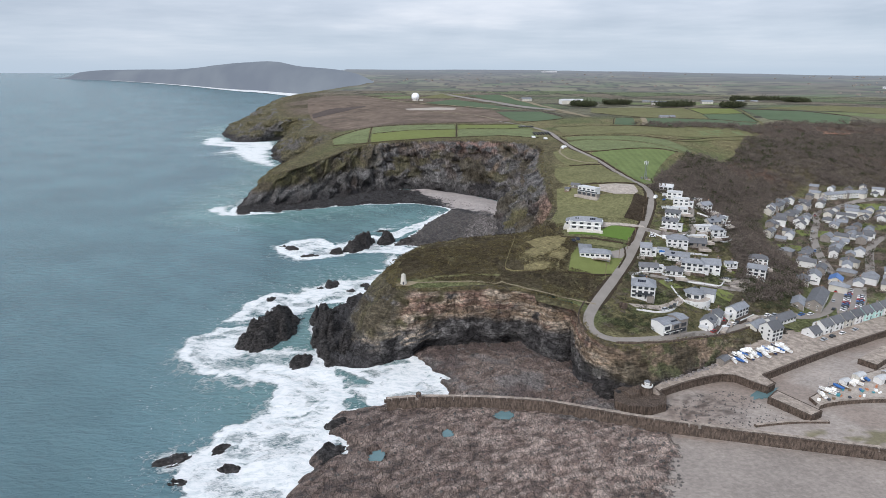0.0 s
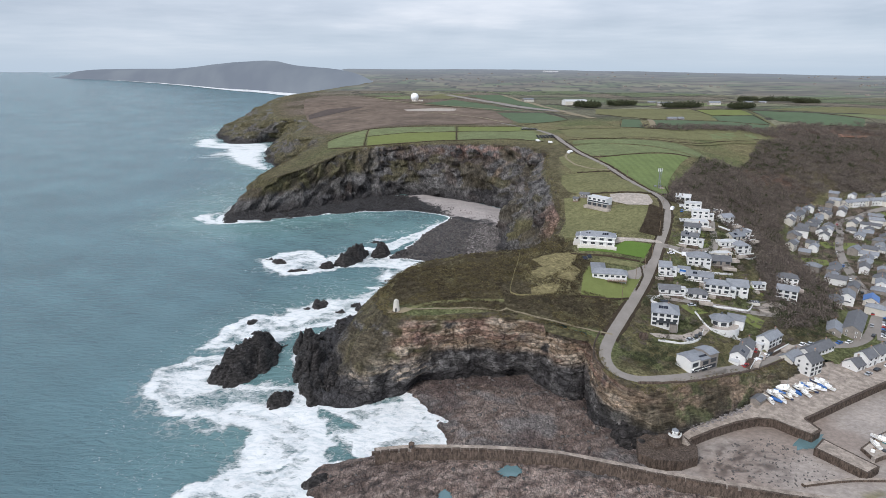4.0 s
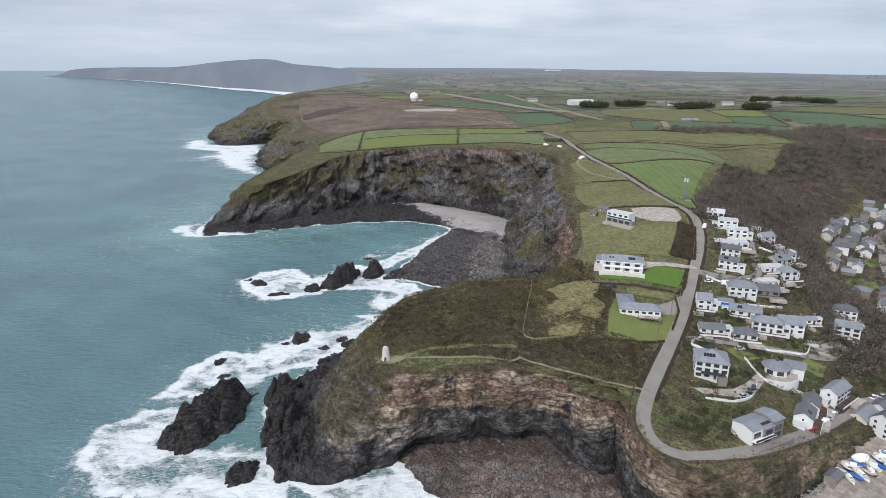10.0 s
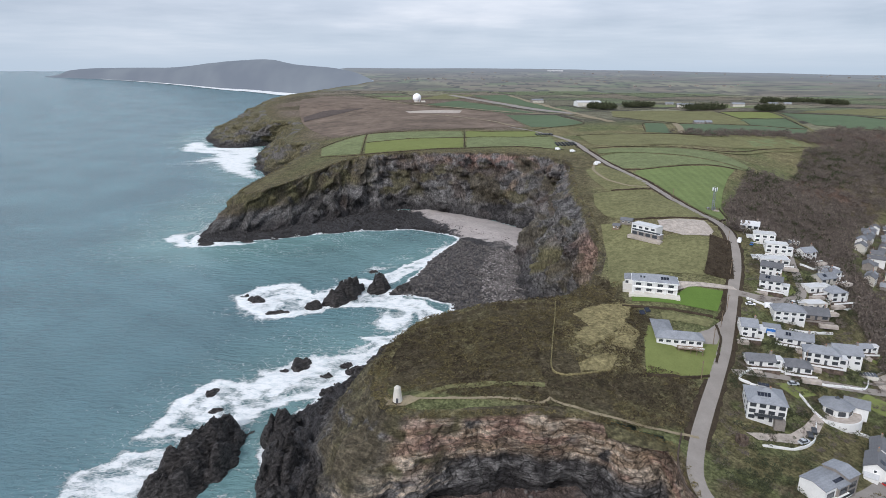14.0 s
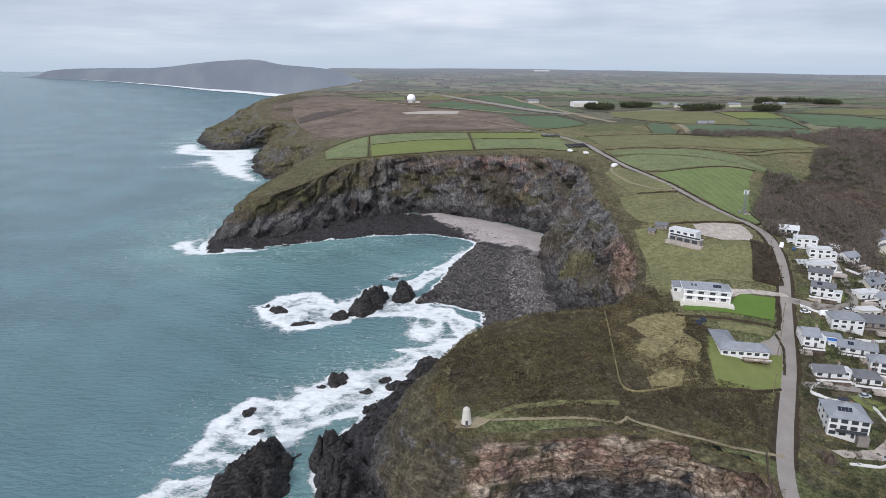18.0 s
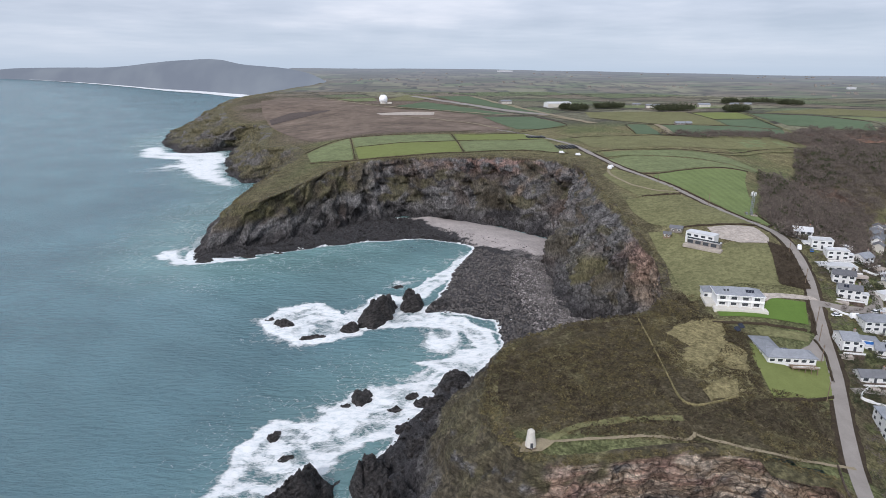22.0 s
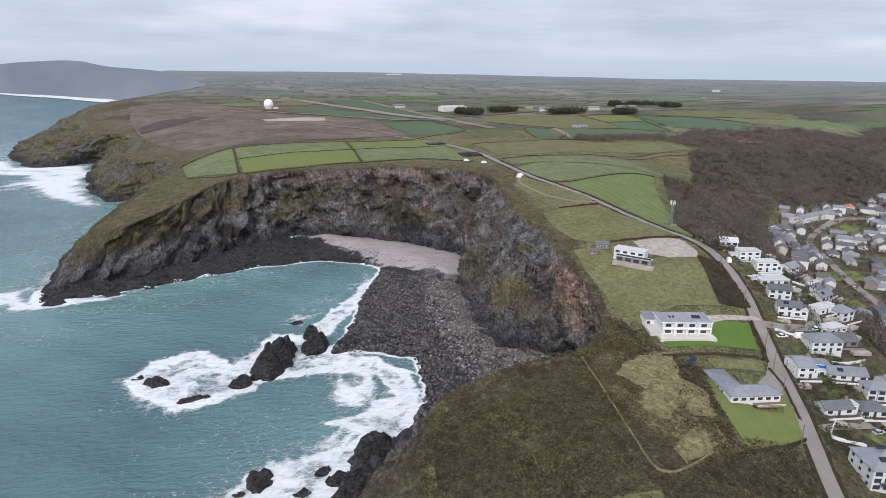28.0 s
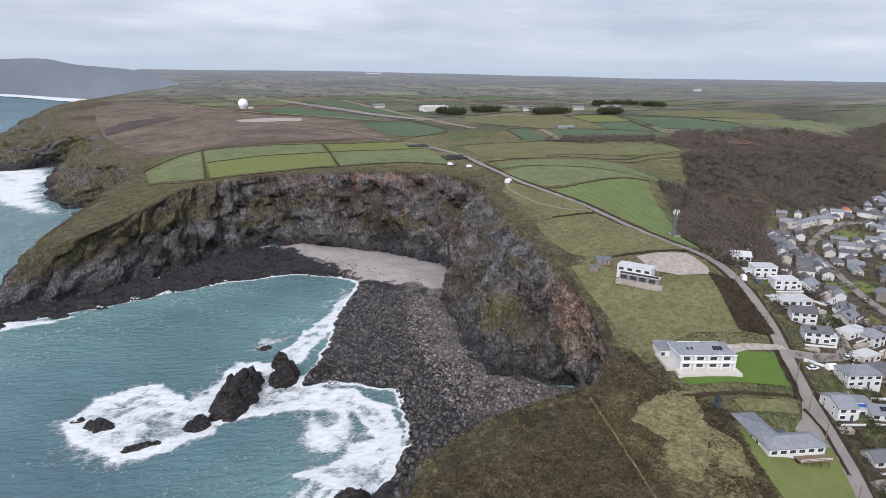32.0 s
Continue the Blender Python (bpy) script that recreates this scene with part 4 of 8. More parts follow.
def build_sea():
    xs = lines((-4900, -1000, 150), (-1000, -300, 14), (-300, -150, 3.0), (-150, 20, 1.3), (20, 240, 5), (240, 800, 40))
    ys = lines((-600, 120, 40), (120, 520, 1.5), (520, 720, 2.4), (720, 1500, 9), (1500, 2600, 40), (2600, 4950, 90))
    X, Y = np.meshgrid(xs, ys)
    r = np.hypot(X, Y)
    swell = 0.22 * np.sin((X * 0.55 + Y * 0.83) / 5.2 + 2.2 * fbm(X / 60, Y / 60, 1)) + 0.5 * (fbm(X / 9, Y / 9, 7) - 0.5)
    xsS, ysS, ZS = SHORE
    i, j = np.clip(np.searchsorted(xsS, X), 0, len(xsS) - 1), np.clip(np.searchsorted(ysS, Y), 0, len(ysS) - 1)
    deep = np.where((X > xsS[0]) & (X < xsS[-1]) & (Y > ysS[0]) & (Y < ysS[-1]), ZS[j, i], -3)
    dist = np.minimum(edge_distance(COAST[::6, :2], X, Y, False), 400)
    foam = 0.62 * smooth(22, 0, dist) * smooth(0.3, 0.6, fbm(X / 40, Y / 40, 12)) + 0.75 * smooth(-2.2, -0.2, deep) * (X < 12)
    wx, wy = X + 26 * (fbm(X / 24, Y / 24, 71, 4) - 0.5), Y + 26 * (fbm(X / 24, Y / 24, 72, 4) - 0.5)
    vein = 0.66 + 0.8 * (1 - np.abs(2 * fbm(wx / 13, wy / 9, 73, 4) - 1) - 0.45)
    for fx, fy, a, b, turn, k in FOAM + FOAM_COVE:
        c, s = math.cos(radians(turn)), math.sin(radians(turn))
        u, v = ((wx - fx) * c + (wy - fy) * s) / a, (-(wx - fx) * s + (wy - fy) * c) / b
        foam = np.maximum(foam, np.clip(0.84 * k * vein, 0, 1.0) * np.exp(-(0.62 * (u * u + v * v)) ** 1.05))
    fray = 9 * (fbm(wx / 10, wy / 8, 74, 4) - 0.5) + 5 * (fbm(X / 3, Y / 3, 75, 3) - 0.5)
    patchy = 0.40 * (fbm(wx / 12, wy / 8, 76, 4) - 0.5) + 0.34 * (fbm(X / 4.2 + 0.2 * Y, Y / 2.6, 77, 3) - 0.5)
    for poly, k, soft in SURF:
        P = np.array(poly, float)
        near = (X > P[:, 0].min() - 30) & (X < P[:, 0].max() + 30) & (Y > P[:, 1].min() - 30) & (Y < P[:, 1].max() + 30)
        d = signed(poly, X[near], Y[near]) + fray[near] * min(1.0, soft / 5)
        foam[near] = np.maximum(foam[near], k * smooth(-soft, soft, d) * (0.78 + 0.28 * vein[near] + patchy[near]) + 0.12 * smooth(soft, 0, np.abs(d - soft)))
    foam = np.clip(foam, 0, 1.1) * (Y < 2000)
    # streaks drifting off the shore
    streak = smooth(0.64, 0.76, 1 - np.abs(2 * fbm(X / 30, Y / 19, 15, 4) - 1)) * smooth(260, 10, dist) * 0.47
    foam = np.maximum(foam, streak)
    inner = np.exp(-(((X + 70) / 130) ** 2 + ((Y - 590) / 85) ** 2))
    shallow = np.clip(0.75 * smooth(110, 10, dist) + 0.6 * inner, 0, 1)
    Z = sea_height(X, Y) + swell * (r < 1500) * (1 - 0.6 * smooth(600, 1500, r))
    keep = ~inside(LAND, X, Y) | (edge_distance(LAND, X, Y) < 60)
    V, F, foam, shallow = compact(np.c_[X.ravel(), Y.ravel(), Z.ravel()], grid_faces(len(xs), len(ys), keep & (r < 4940)), foam.ravel(), shallow.ravel())
    m = bpy.data.materials.new("sea_water")
    m.use_nodes = True
    nt = m.node_tree
    N, K = nt.nodes.new, nt.links.new
    b = nt.nodes["Principled BSDF"]
    tc = N("ShaderNodeTexCoord")
    af, ash = N("ShaderNodeAttribute"), N("ShaderNodeAttribute")
    af.attribute_name, ash.attribute_name = "foam", "shallow"
    big, fine, vor = N("ShaderNodeTexNoise"), N("ShaderNodeTexNoise"), N("ShaderNodeTexVoronoi")
    big.inputs["Scale"].default_value, big.inputs["Detail"].default_value = 0.012, 4
    fine.inputs["Scale"].default_value, fine.inputs["Detail"].default_value, fine.inputs["Roughness"].default_value = 0.42, 9, 0.78
    fine.inputs["Distortion"].default_value = 1.6
    vor.inputs["Scale"].default_value, vor.feature = 0.19, "DISTANCE_TO_EDGE"
    sc = N("ShaderNodeVectorMath"); sc.operation = "MULTIPLY_ADD"; sc.inputs[1].default_value = (9, 9, 0)
    wn = N("ShaderNodeTexNoise"); wn.inputs["Scale"].default_value, wn.inputs["Detail"].default_value = 0.11, 5
    for n in (big, wn):
        K(tc.outputs["Object"], n.inputs["Vector"])
    drawn = N("ShaderNodeMapping"); drawn.inputs["Rotation"].default_value, drawn.inputs["Scale"].default_value = (0, 0, 0.9), (0.55, 1.5, 1)
    K(sc.outputs[0], drawn.inputs["Vector"]); K(drawn.outputs[0], fine.inputs["Vector"])
    K(wn.outputs["Color"], sc.inputs[0]); K(tc.outputs["Object"], sc.inputs[2]); K(sc.outputs[0], vor.inputs["Vector"])
    # lacy foam: attribute against noise and a cell web
    web = N("ShaderNodeMapRange"); web.inputs[1].default_value, web.inputs[2].default_value, web.inputs[3].default_value, web.inputs[4].default_value = 0.0, 0.30, 0.19, -0.07
    K(vor.outputs["Distance"], web.inputs[0])
    spray = N("ShaderNodeTexNoise")
    spray.inputs["Scale"].default_value, spray.inputs["Detail"].default_value, spray.inputs["Roughness"].default_value = 1.1, 6, 0.7
    smap = N("ShaderNodeMapping"); smap.inputs["Rotation"].default_value, smap.inputs["Scale"].default_value = (0, 0, 0.5), (0.6, 1.5, 1)
    K(tc.outputs["Object"], smap.inputs["Vector"]); K(smap.outputs[0], spray.inputs["Vector"])
    duo = N("ShaderNodeMix"); duo.data_type = "FLOAT"; duo.inputs[0].default_value = 0.42
    K(fine.outputs[0], duo.inputs[2]); K(spray.outputs[0], duo.inputs[3])
    thin = N("ShaderNodeMapRange"); thin.inputs[1].default_value, thin.inputs[2].default_value, thin.inputs[3].default_value, thin.inputs[4].default_value = 0.35, 0.62, 1.0, 0.15
    K(af.outputs["Fac"], thin.inputs[0])
    nsum = N("ShaderNodeMath"); nsum.operation = "MULTIPLY_ADD"
    K(web.outputs[0], nsum.inputs[0]); K(thin.outputs[0], nsum.inputs[1]); K(duo.outputs[0], nsum.inputs[2])
    thr = N("ShaderNodeMath"); thr.operation = "SUBTRACT"; thr.inputs[0].default_value = 1.09
    K(af.outputs["Fac"], thr.inputs[1])
    dif = N("ShaderNodeMath"); dif.operation = "SUBTRACT"
    K(nsum.outputs[0], dif.inputs[0]); K(thr.outputs[0], dif.inputs[1])
    msk = N("ShaderNodeMapRange"); msk.inputs[1].default_value, msk.inputs[2].default_value = -0.02, 0.12
    K(dif.outputs[0], msk.inputs[0])
    wr = N("ShaderNodeValToRGB")
    wr.color_ramp.elements[0].color, wr.color_ramp.elements[1].color = lin(90, 123, 131), lin(116, 152, 151)
    K(ash.outputs["Fac"], wr.inputs[0])
    tone = N("ShaderNodeMapRange"); tone.inputs[1].default_value, tone.inputs[2].default_value, tone.inputs[3].default_value, tone.inputs[4].default_value = 0.3, 0.7, 0.82, 1.18
    K(big.outputs[0], tone.inputs[0])
    tm = N("ShaderNodeMix"); tm.data_type, tm.blend_type = "RGBA", "MULTIPLY"; tm.inputs[0].default_value = 1
    K(wr.outputs[0], tm.inputs[6]); K(tone.outputs[0], tm.inputs[7])
    mixc = N("ShaderNodeMix"); mixc.data_type = "RGBA"
    shade = N("ShaderNodeTexNoise"); shade.inputs["Scale"].default_value, shade.inputs["Detail"].default_value, shade.inputs["Roughness"].default_value = 0.3, 8, 0.75
    fr = N("ShaderNodeValToRGB")
    fr.color_ramp.elements[0].position, fr.color_ramp.elements[0].color = 0.34, (0.62, 0.69, 0.71, 1)
    fr.color_ramp.elements[1].position, fr.color_ramp.elements[1].color = 0.54, (0.93, 0.95, 0.95, 1)
    K(drawn.outputs[0], shade.inputs["Vector"]); K(shade.outputs[0], fr.inputs[0]); K(fr.outputs[0], mixc.inputs[7])
    K(msk.outputs[0], mixc.inputs[0]); K(tm.outputs[2], mixc.inputs[6]); K(mixc.outputs[2], b.inputs["Base Color"])
    rg = N("ShaderNodeMapRange"); rg.inputs[3].default_value, rg.inputs[4].default_value = 0.22, 0.9
    K(msk.outputs[0], rg.inputs[0]); K(rg.outputs[0], b.inputs["Roughness"])
    wave = N("ShaderNodeTexNoise")
    wave.inputs["Scale"].default_value, wave.inputs["Detail"].default_value, wave.inputs["Distortion"].default_value = 0.24, 8, 0.6
    mp = N("ShaderNodeMapping"); mp.inputs["Rotation"].default_value, mp.inputs["Scale"].default_value = (0, 0, 0.6), (0.55, 1.6, 1)
    K(tc.outputs["Object"], mp.inputs["Vector"]); K(mp.outputs[0], wave.inputs["Vector"])
    calm = N("ShaderNodeMapRange"); calm.inputs[3].default_value, calm.inputs[4].default_value = 1.0, 0.15
    K(msk.outputs[0], calm.inputs[0])
    cw = N("ShaderNodeMath"); cw.operation = "MULTIPLY"
    K(calm.outputs[0], cw.inputs[0]); K(wave.outputs[0], cw.inputs[1])
    hs = N("ShaderNodeMath"); hs.operation = "MULTIPLY_ADD"; hs.inputs[1].default_value = 0.45
    K(dif.outputs[0], hs.inputs[0]); K(cw.outputs[0], hs.inputs[2])
    bp = N("ShaderNodeBump"); bp.inputs["Strength"].default_value, bp.inputs["Distance"].default_value = 0.75, 2.2
    K(hs.outputs[0], bp.inputs["Height"]); K(bp.outputs[0], b.inputs["Normal"])
    b.inputs["Specular IOR Level"].default_value = 0.55
    ob = new("water", mesh_from("water", V, F, m, None, (("foam", foam), ("shallow", shallow))))
    tagged(ob, "grey-green rippled sea with white surf round the rocks", "sea", kind="structure")


build_sea()


# ---- builders ----
from mathutils.geometry import delaunay_2d_cdt

rnd = random.Random(7)


class Geo:
    """Collects boxes, prisms and faces of one part."""

    def __init__(self):
        self.v, self.f = [], []

    def add(self, verts, faces):
        n = len(self.v)
        self.v += [tuple(p) for p in verts]
        self.f += [tuple(i + n for i in f) for f in faces]
        return self

    def box(self, x, y, z, sx, sy, sz, turn=0.0):
        """A box with its base centre at x, y, z."""
        c, s = math.cos(radians(turn)), math.sin(radians(turn))
        P = [(x + c * a * sx / 2 - s * b * sy / 2, y + s * a * sx / 2 + c * b * sy / 2, z + h * sz) for h in (0, 1) for a, b in ((-1, -1), (1, -1), (1, 1), (-1, 1))]
        return self.add(P, [(3, 2, 1, 0), (4, 5, 6, 7), (0, 1, 5, 4), (1, 2, 6, 5), (2, 3, 7, 6), (3, 0, 4, 7)])

    def prism(self, poly, z0, z1):
        n = len(poly)
        a = sum(p[0] * q[1] - q[0] * p[1] for p, q in zip(poly, poly[1:] + poly[:1]))
        poly = poly if a > 0 else poly[::-1]
        z0s = z0 if isinstance(z0, (list, tuple)) else [z0] * n
        z1s = z1 if isinstance(z1, (list, tuple)) else [z1] * n
        P = [(x, y, z) for (x, y), z in zip(poly, z0s)] + [(x, y, z) for (x, y), z in zip(poly, z1s)]
        return self.add(P, [tuple(range(n - 1, -1, -1)), tuple(range(n, 2 * n))] + [(i, (i + 1) % n, n + (i + 1) % n, n + i) for i in range(n)])

    def drum(self, x, y, z, r0, r1, h, n=14):
        P = [(x + r * math.cos(2 * math.pi * i / n), y + r * math.sin(2 * math.pi * i / n), z + k * h) for k, r in ((0, r0), (1, r1)) for i in range(n)]
        return self.add(P, [tuple(range(n - 1, -1, -1)), tuple(range(n, 2 * n))] + [(i, (i + 1) % n, n + (i + 1) % n, n + i) for i in range(n)])

    def mesh(self, name, material):
        me = bpy.data.meshes.new(name)
        me.from_pydata(self.v, [], self.f)
        me.materials.append(material)
        me.update()
        return me


def part(name, geo, material, parent, label="", m=None):
    ob = new(name, geo if isinstance(geo, bpy.types.Mesh) else geo.mesh(name, material))
    ob.parent = parent
    if m is not None:
        ob.matrix_basis = m
    return tagged(ob, label)


def thing(name, x, y, z, turn, label, category, group=""):
    ob = new(name)
    ob.matrix_basis = pose(x, y, z, 0, 0, turn)
    ob.empty_display_size = 0.5
    return tagged(ob, label, category, group)


def drape(name, poly, material, step, lift, label, category):
    """A patch of ground cover over the land, within the polygon."""
    P = np.array(poly, float)
    x0, y0, x1, y1 = *P.min(0), *P.max(0)
    edge = []
    for a, b in zip(P, np.roll(P, -1, 0)):
        n = max(1, int(np.linalg.norm(b - a) / step))
        edge += [tuple(a + (b - a) * k / n) for k in range(n)]
    gx, gy = np.meshgrid(np.arange(x0 + step / 2, x1, step), np.arange(y0 + step / 2, y1, step))
    ok = inside(P, gx, gy) & (edge_distance(P, gx, gy) > step * 0.4)
    pts = edge + list(zip(gx[ok].tolist(), gy[ok].tolist()))
    n = len(edge)
    vs, _, fs, *_ = delaunay_2d_cdt([Vector(p) for p in pts], [(i, (i + 1) % n) for i in range(n)], [], 1, 1e-4)
    V = np.array([(v.x, v.y) for v in vs])
    Z = land_height(V[:, 0], V[:, 1]) + lift
    ob = new(name, mesh_from(name, np.c_[V, Z], np.array([f for f in fs if len(f) == 3]), material))
    return tagged(ob, label, category, kind="structure")


def ribbon(name, pts, width, material, lift, label, category, step=2.5, rough=0.0, height=0.0, kind="structure"):
    """A strip along a line over the land; height: raises its middle, as a bank or hedge."""
    L = spline([p[:2] for p in pts], step)
    t = np.gradient(L, axis=0)
    t /= np.linalg.norm(t, axis=1)[:, None] + 1e-9
    nn = np.c_[-t[:, 1], t[:, 0]]
    cols = (-0.5, -0.42, -0.2, 0.2, 0.42, 0.5) if height else (-0.5, -0.17, 0.17, 0.5)
    V = []
    for c in cols:
        xy = L + nn * c * width + (rough * (fbm(L[:, 0] / 3, L[:, 1] / 3, c + 4, 3)[:, None] - 0.5) * nn if rough else 0)
        z = land_height(xy[:, 0], xy[:, 1]) + lift
        if height:
            z = z + (abs(c) < 0.45) * height * (0.55 + 0.9 * fbm(xy[:, 0] / 2.3, xy[:, 1] / 2.3, 8, 3)) * (1.0 if abs(c) < 0.3 else 0.75)
        V.append(np.c_[xy, z])
    V = np.array(V)
    ob = new(name, mesh_from(name, V.reshape(-1, 3), grid_faces(len(L), len(cols))[:, ::-1], material))
    return tagged(ob, label, category, kind=kind)


# ---- houses ----
WINDOWS = {}


def window_meshes(w, h, dark):
    key = (round(w, 1), round(h, 1), dark)
    if key not in WINDOWS:
        f = Geo()
        P = [(sx * (w / 2 - k), yy, sz * (h / 2 - k)) for yy in (-0.1, 0.08) for k in (0.0, 0.11) for sx, sz in ((-1, -1), (1, -1), (1, 1), (-1, 1))]
        F = []
        for i in range(4):
            j = (i + 1) % 4
            F += [(i, j, 4 + j, 4 + i), (8 + j, 8 + i, 12 + i, 12 + j), (j, i, 8 + i, 8 + j), (4 + i, 4 + j, 12 + j, 12 + i)]
        f.add(P, F)
        g = Geo().box(0, 0, -h / 2 + 0.08, w - 0.16, 0.08, h - 0.16)
        WINDOWS[key] = f.mesh("window", M["darkframe" if dark else "frame"]), g.mesh("pane", M["glass"])
    return WINDOWS[key]


def window(parent, x, y, z, face, w=1.3, h=1.2, dark=False):
    """face: 0 front (-y), 90 right (+x), 180 back, 270 left."""
    f, g = window_meshes(w, h, dark)
    o = part("window", f, None, parent, "", pose(x, y, z, 0, 0, face))
    part("pane", g, None, o)


def roof_part(parent, w, d, h, rise, kind, material, x=0.0, y=0.0, over=0.4, label=""):
    g = Geo()
    a, b = w / 2 + over, d / 2 + over
    e = h - 0.12
    if kind == "flat":
        g.box(x, y, h, w + 0.3, d + 0.3, 0.28)
        return part("roof", g, material, parent, label)
    t = 0.2
    if kind == "gable":
        sl = rise / (d / 2)
        zb = e - sl * over
        P = [(x + sx * a, y + sy * yy, zz + k * t) for k in (0, 1) for sx in (-1, 1) for sy, yy, zz in ((-1, b, zb), (0, 0, e + rise), (1, b, zb))]
        F = [(6, 7, 10, 9), (7, 8, 11, 10), (0, 3, 4, 1), (1, 4, 5, 2), (0, 6, 9, 3), (2, 5, 11, 8), (0, 1, 7, 6), (1, 2, 8, 7), (3, 9, 10, 4), (4, 10, 11, 5)]
    else:
        r = max(0.3, a - b)
        P = [(x + sx * a, y + sy * b, e + k * t - 0.1) for k in (0, 1) for sx, sy in ((-1, -1), (1, -1), (1, 1), (-1, 1))] + [(x - r, y, e + rise + t), (x + r, y, e + rise + t)]
        F = [(3, 2, 1, 0), (0, 1, 5, 4), (1, 2, 6, 5), (2, 3, 7, 6), (3, 0, 4, 7), (4, 5, 9, 8), (6, 7, 8, 9), (5, 6, 9), (7, 4, 8)]
    g.add(P, F)
    return part("roof", g, material, parent, label)


def walls(parent, w, d, h, kind, rise, material, x=0.0, y=0.0, below=2.5, label=""):
    g = Geo()
    if kind == "gable":
        P = [(x + sx * w / 2, y + yy, zz) for sx in (-1, 1) for yy, zz in ((-d / 2, -below), (d / 2, -below), (d / 2, h), (0, h + rise - 0.1), (-d / 2, h))]
        g.add(P, [(4, 3, 2, 1, 0), (5, 6, 7, 8, 9), (0, 5, 9, 4), (4, 9, 8, 3), (3, 8, 7, 2), (1, 2, 7, 6), (0, 1, 6, 5)])
    else:
        g.box(x, y, -below, w, d, h + below)
    return part("wall", g, material, parent, label)


def chimney(parent, x, y, z, h=1.6):
    c = part("chimney", Geo().box(x, y, z, 0.8, 0.6, h).box(x, y, z + h, 0.95, 0.75, 0.15), M["grey_wall"], parent)
    part("chimney_pot", Geo().drum(x, y, z + h + 0.15, 0.16, 0.13, 0.4, 8), M["redtile"], c)


def house(x, y, w, d, storeys, turn, kind="gable", wall="white", roof="slate", label="", rise=None, group="", detail=2, chim=True, z=None, dark=False, solar=0, terrace=False):
    """A house with its parts. detail 2: windows on three sides, door; 1: front windows and sides; dark: dark frames."""
    h = 2.3 * storeys + 0.2
    rise = rise if rise is not None else (0 if kind == "flat" else min(d, w) * 0.30)
    t = thing("house", x, y, H(x, y) if z is None else z, turn, label, "house", group)
    walls(t, w, d, h, kind, rise, M[wall])
    roof_part(t, w, d, h, rise, kind, M[roof])
    if kind == "flat":
        p = Geo()
        for sx, sy, px, py in ((w + 0.36, 0.2, 0, -d / 2 - 0.05), (w + 0.36, 0.2, 0, d / 2 + 0.05), (0.2, d, -w / 2 - 0.08, 0), (0.2, d, w / 2 + 0.08, 0)):
            p.box(px, py, h - 0.05, sx, sy, 0.5)
        part("parapet", p, M[wall], t)
    n = max(2, int(w / (2.9 if detail == 2 else 3.6)))
    for s in range(storeys):
        zz = 1.35 + 2.3 * s
        for i in range(n):
            px = -w / 2 + w * (i + 0.5) / n
            if s == 0 and i == n // 2 and detail == 2:
                dr = part("door", Geo().box(px, -d / 2 - 0.03, 0, 1.0, 0.12, 2.05), M["darkframe"], t)
                part("door_handle", Geo().box(px + 0.36, -d / 2 - 0.13, 1.0, 0.1, 0.08, 0.06), M["steel"], dr)
                continue
            window(t, px, -d / 2 - 0.02, zz, 0, min(2.2, w / n * 0.66) if detail == 2 else min(1.5, w / n * 0.5), 1.4 if detail == 2 else 1.1, dark)
        if detail == 2:
            for i in range(max(1, int(d / 4))):
                py = -d / 2 + d * (i + 0.5) / max(1, int(d / 4))
                window(t, -w / 2 - 0.02, py, zz, 270, 1.0, 1.05, dark)
                window(t, w / 2 + 0.02, py, zz, 90, 1.0, 1.05, dark)
    if chim and kind != "flat":
        chimney(t, w * 0.38 if kind == "gable" else w * 0.1, 0.0, h + rise * (0.9 if kind == "gable" else 0.6) - 0.3)
    if terrace:
        slab = part("terrace", Geo().box(0.4, -d / 2 - 1.5, -2.2, w + 1.6, 2.9, 2.22), M["stone"], t, "stone garden terrace")
        part("terrace_wall", Geo().box(0.4, -d / 2 - 2.95, -0.05, w + 1.8, 0.2, 0.75), M[wall], slab)
    if detail == 2 and terrace:
        wx, wd = (w / 2 + 1.6) * (1 if int(x) % 2 else -1), d * 0.62
        walls(t, 3.4, wd, 2.5, "flat", 0, M[wall], wx, 0.12 * d)
        roof_part(t, 3.4, wd, 2.5, 0, "flat", M["flatroof"], wx, 0.12 * d)
        window(t, wx, 0.12 * d - wd / 2 - 0.02, 1.3, 0, 1.9, 1.5, dark)
        part("patio", Geo().box(-0.6 * wx, -d / 2 - 4.2, -1.6, w * 0.7, 2.6, 1.4), M["gravel"], t, "pale paved patio")
    for k in range(solar):
        # panels lie on the front slope
        sl = math.degrees(math.atan2(rise, d / 2)) if rise else 0
        g = Geo().box(0, 0, 0, 1.0, 1.7, 0.06)
        part("solar_panel", g, M["solar"], t, "dark blue solar panel", pose(-w * 0.22 + 1.1 * k, -d * 0.25, h + rise * 0.5 + 0.18, sl, 0, 0))
    return t


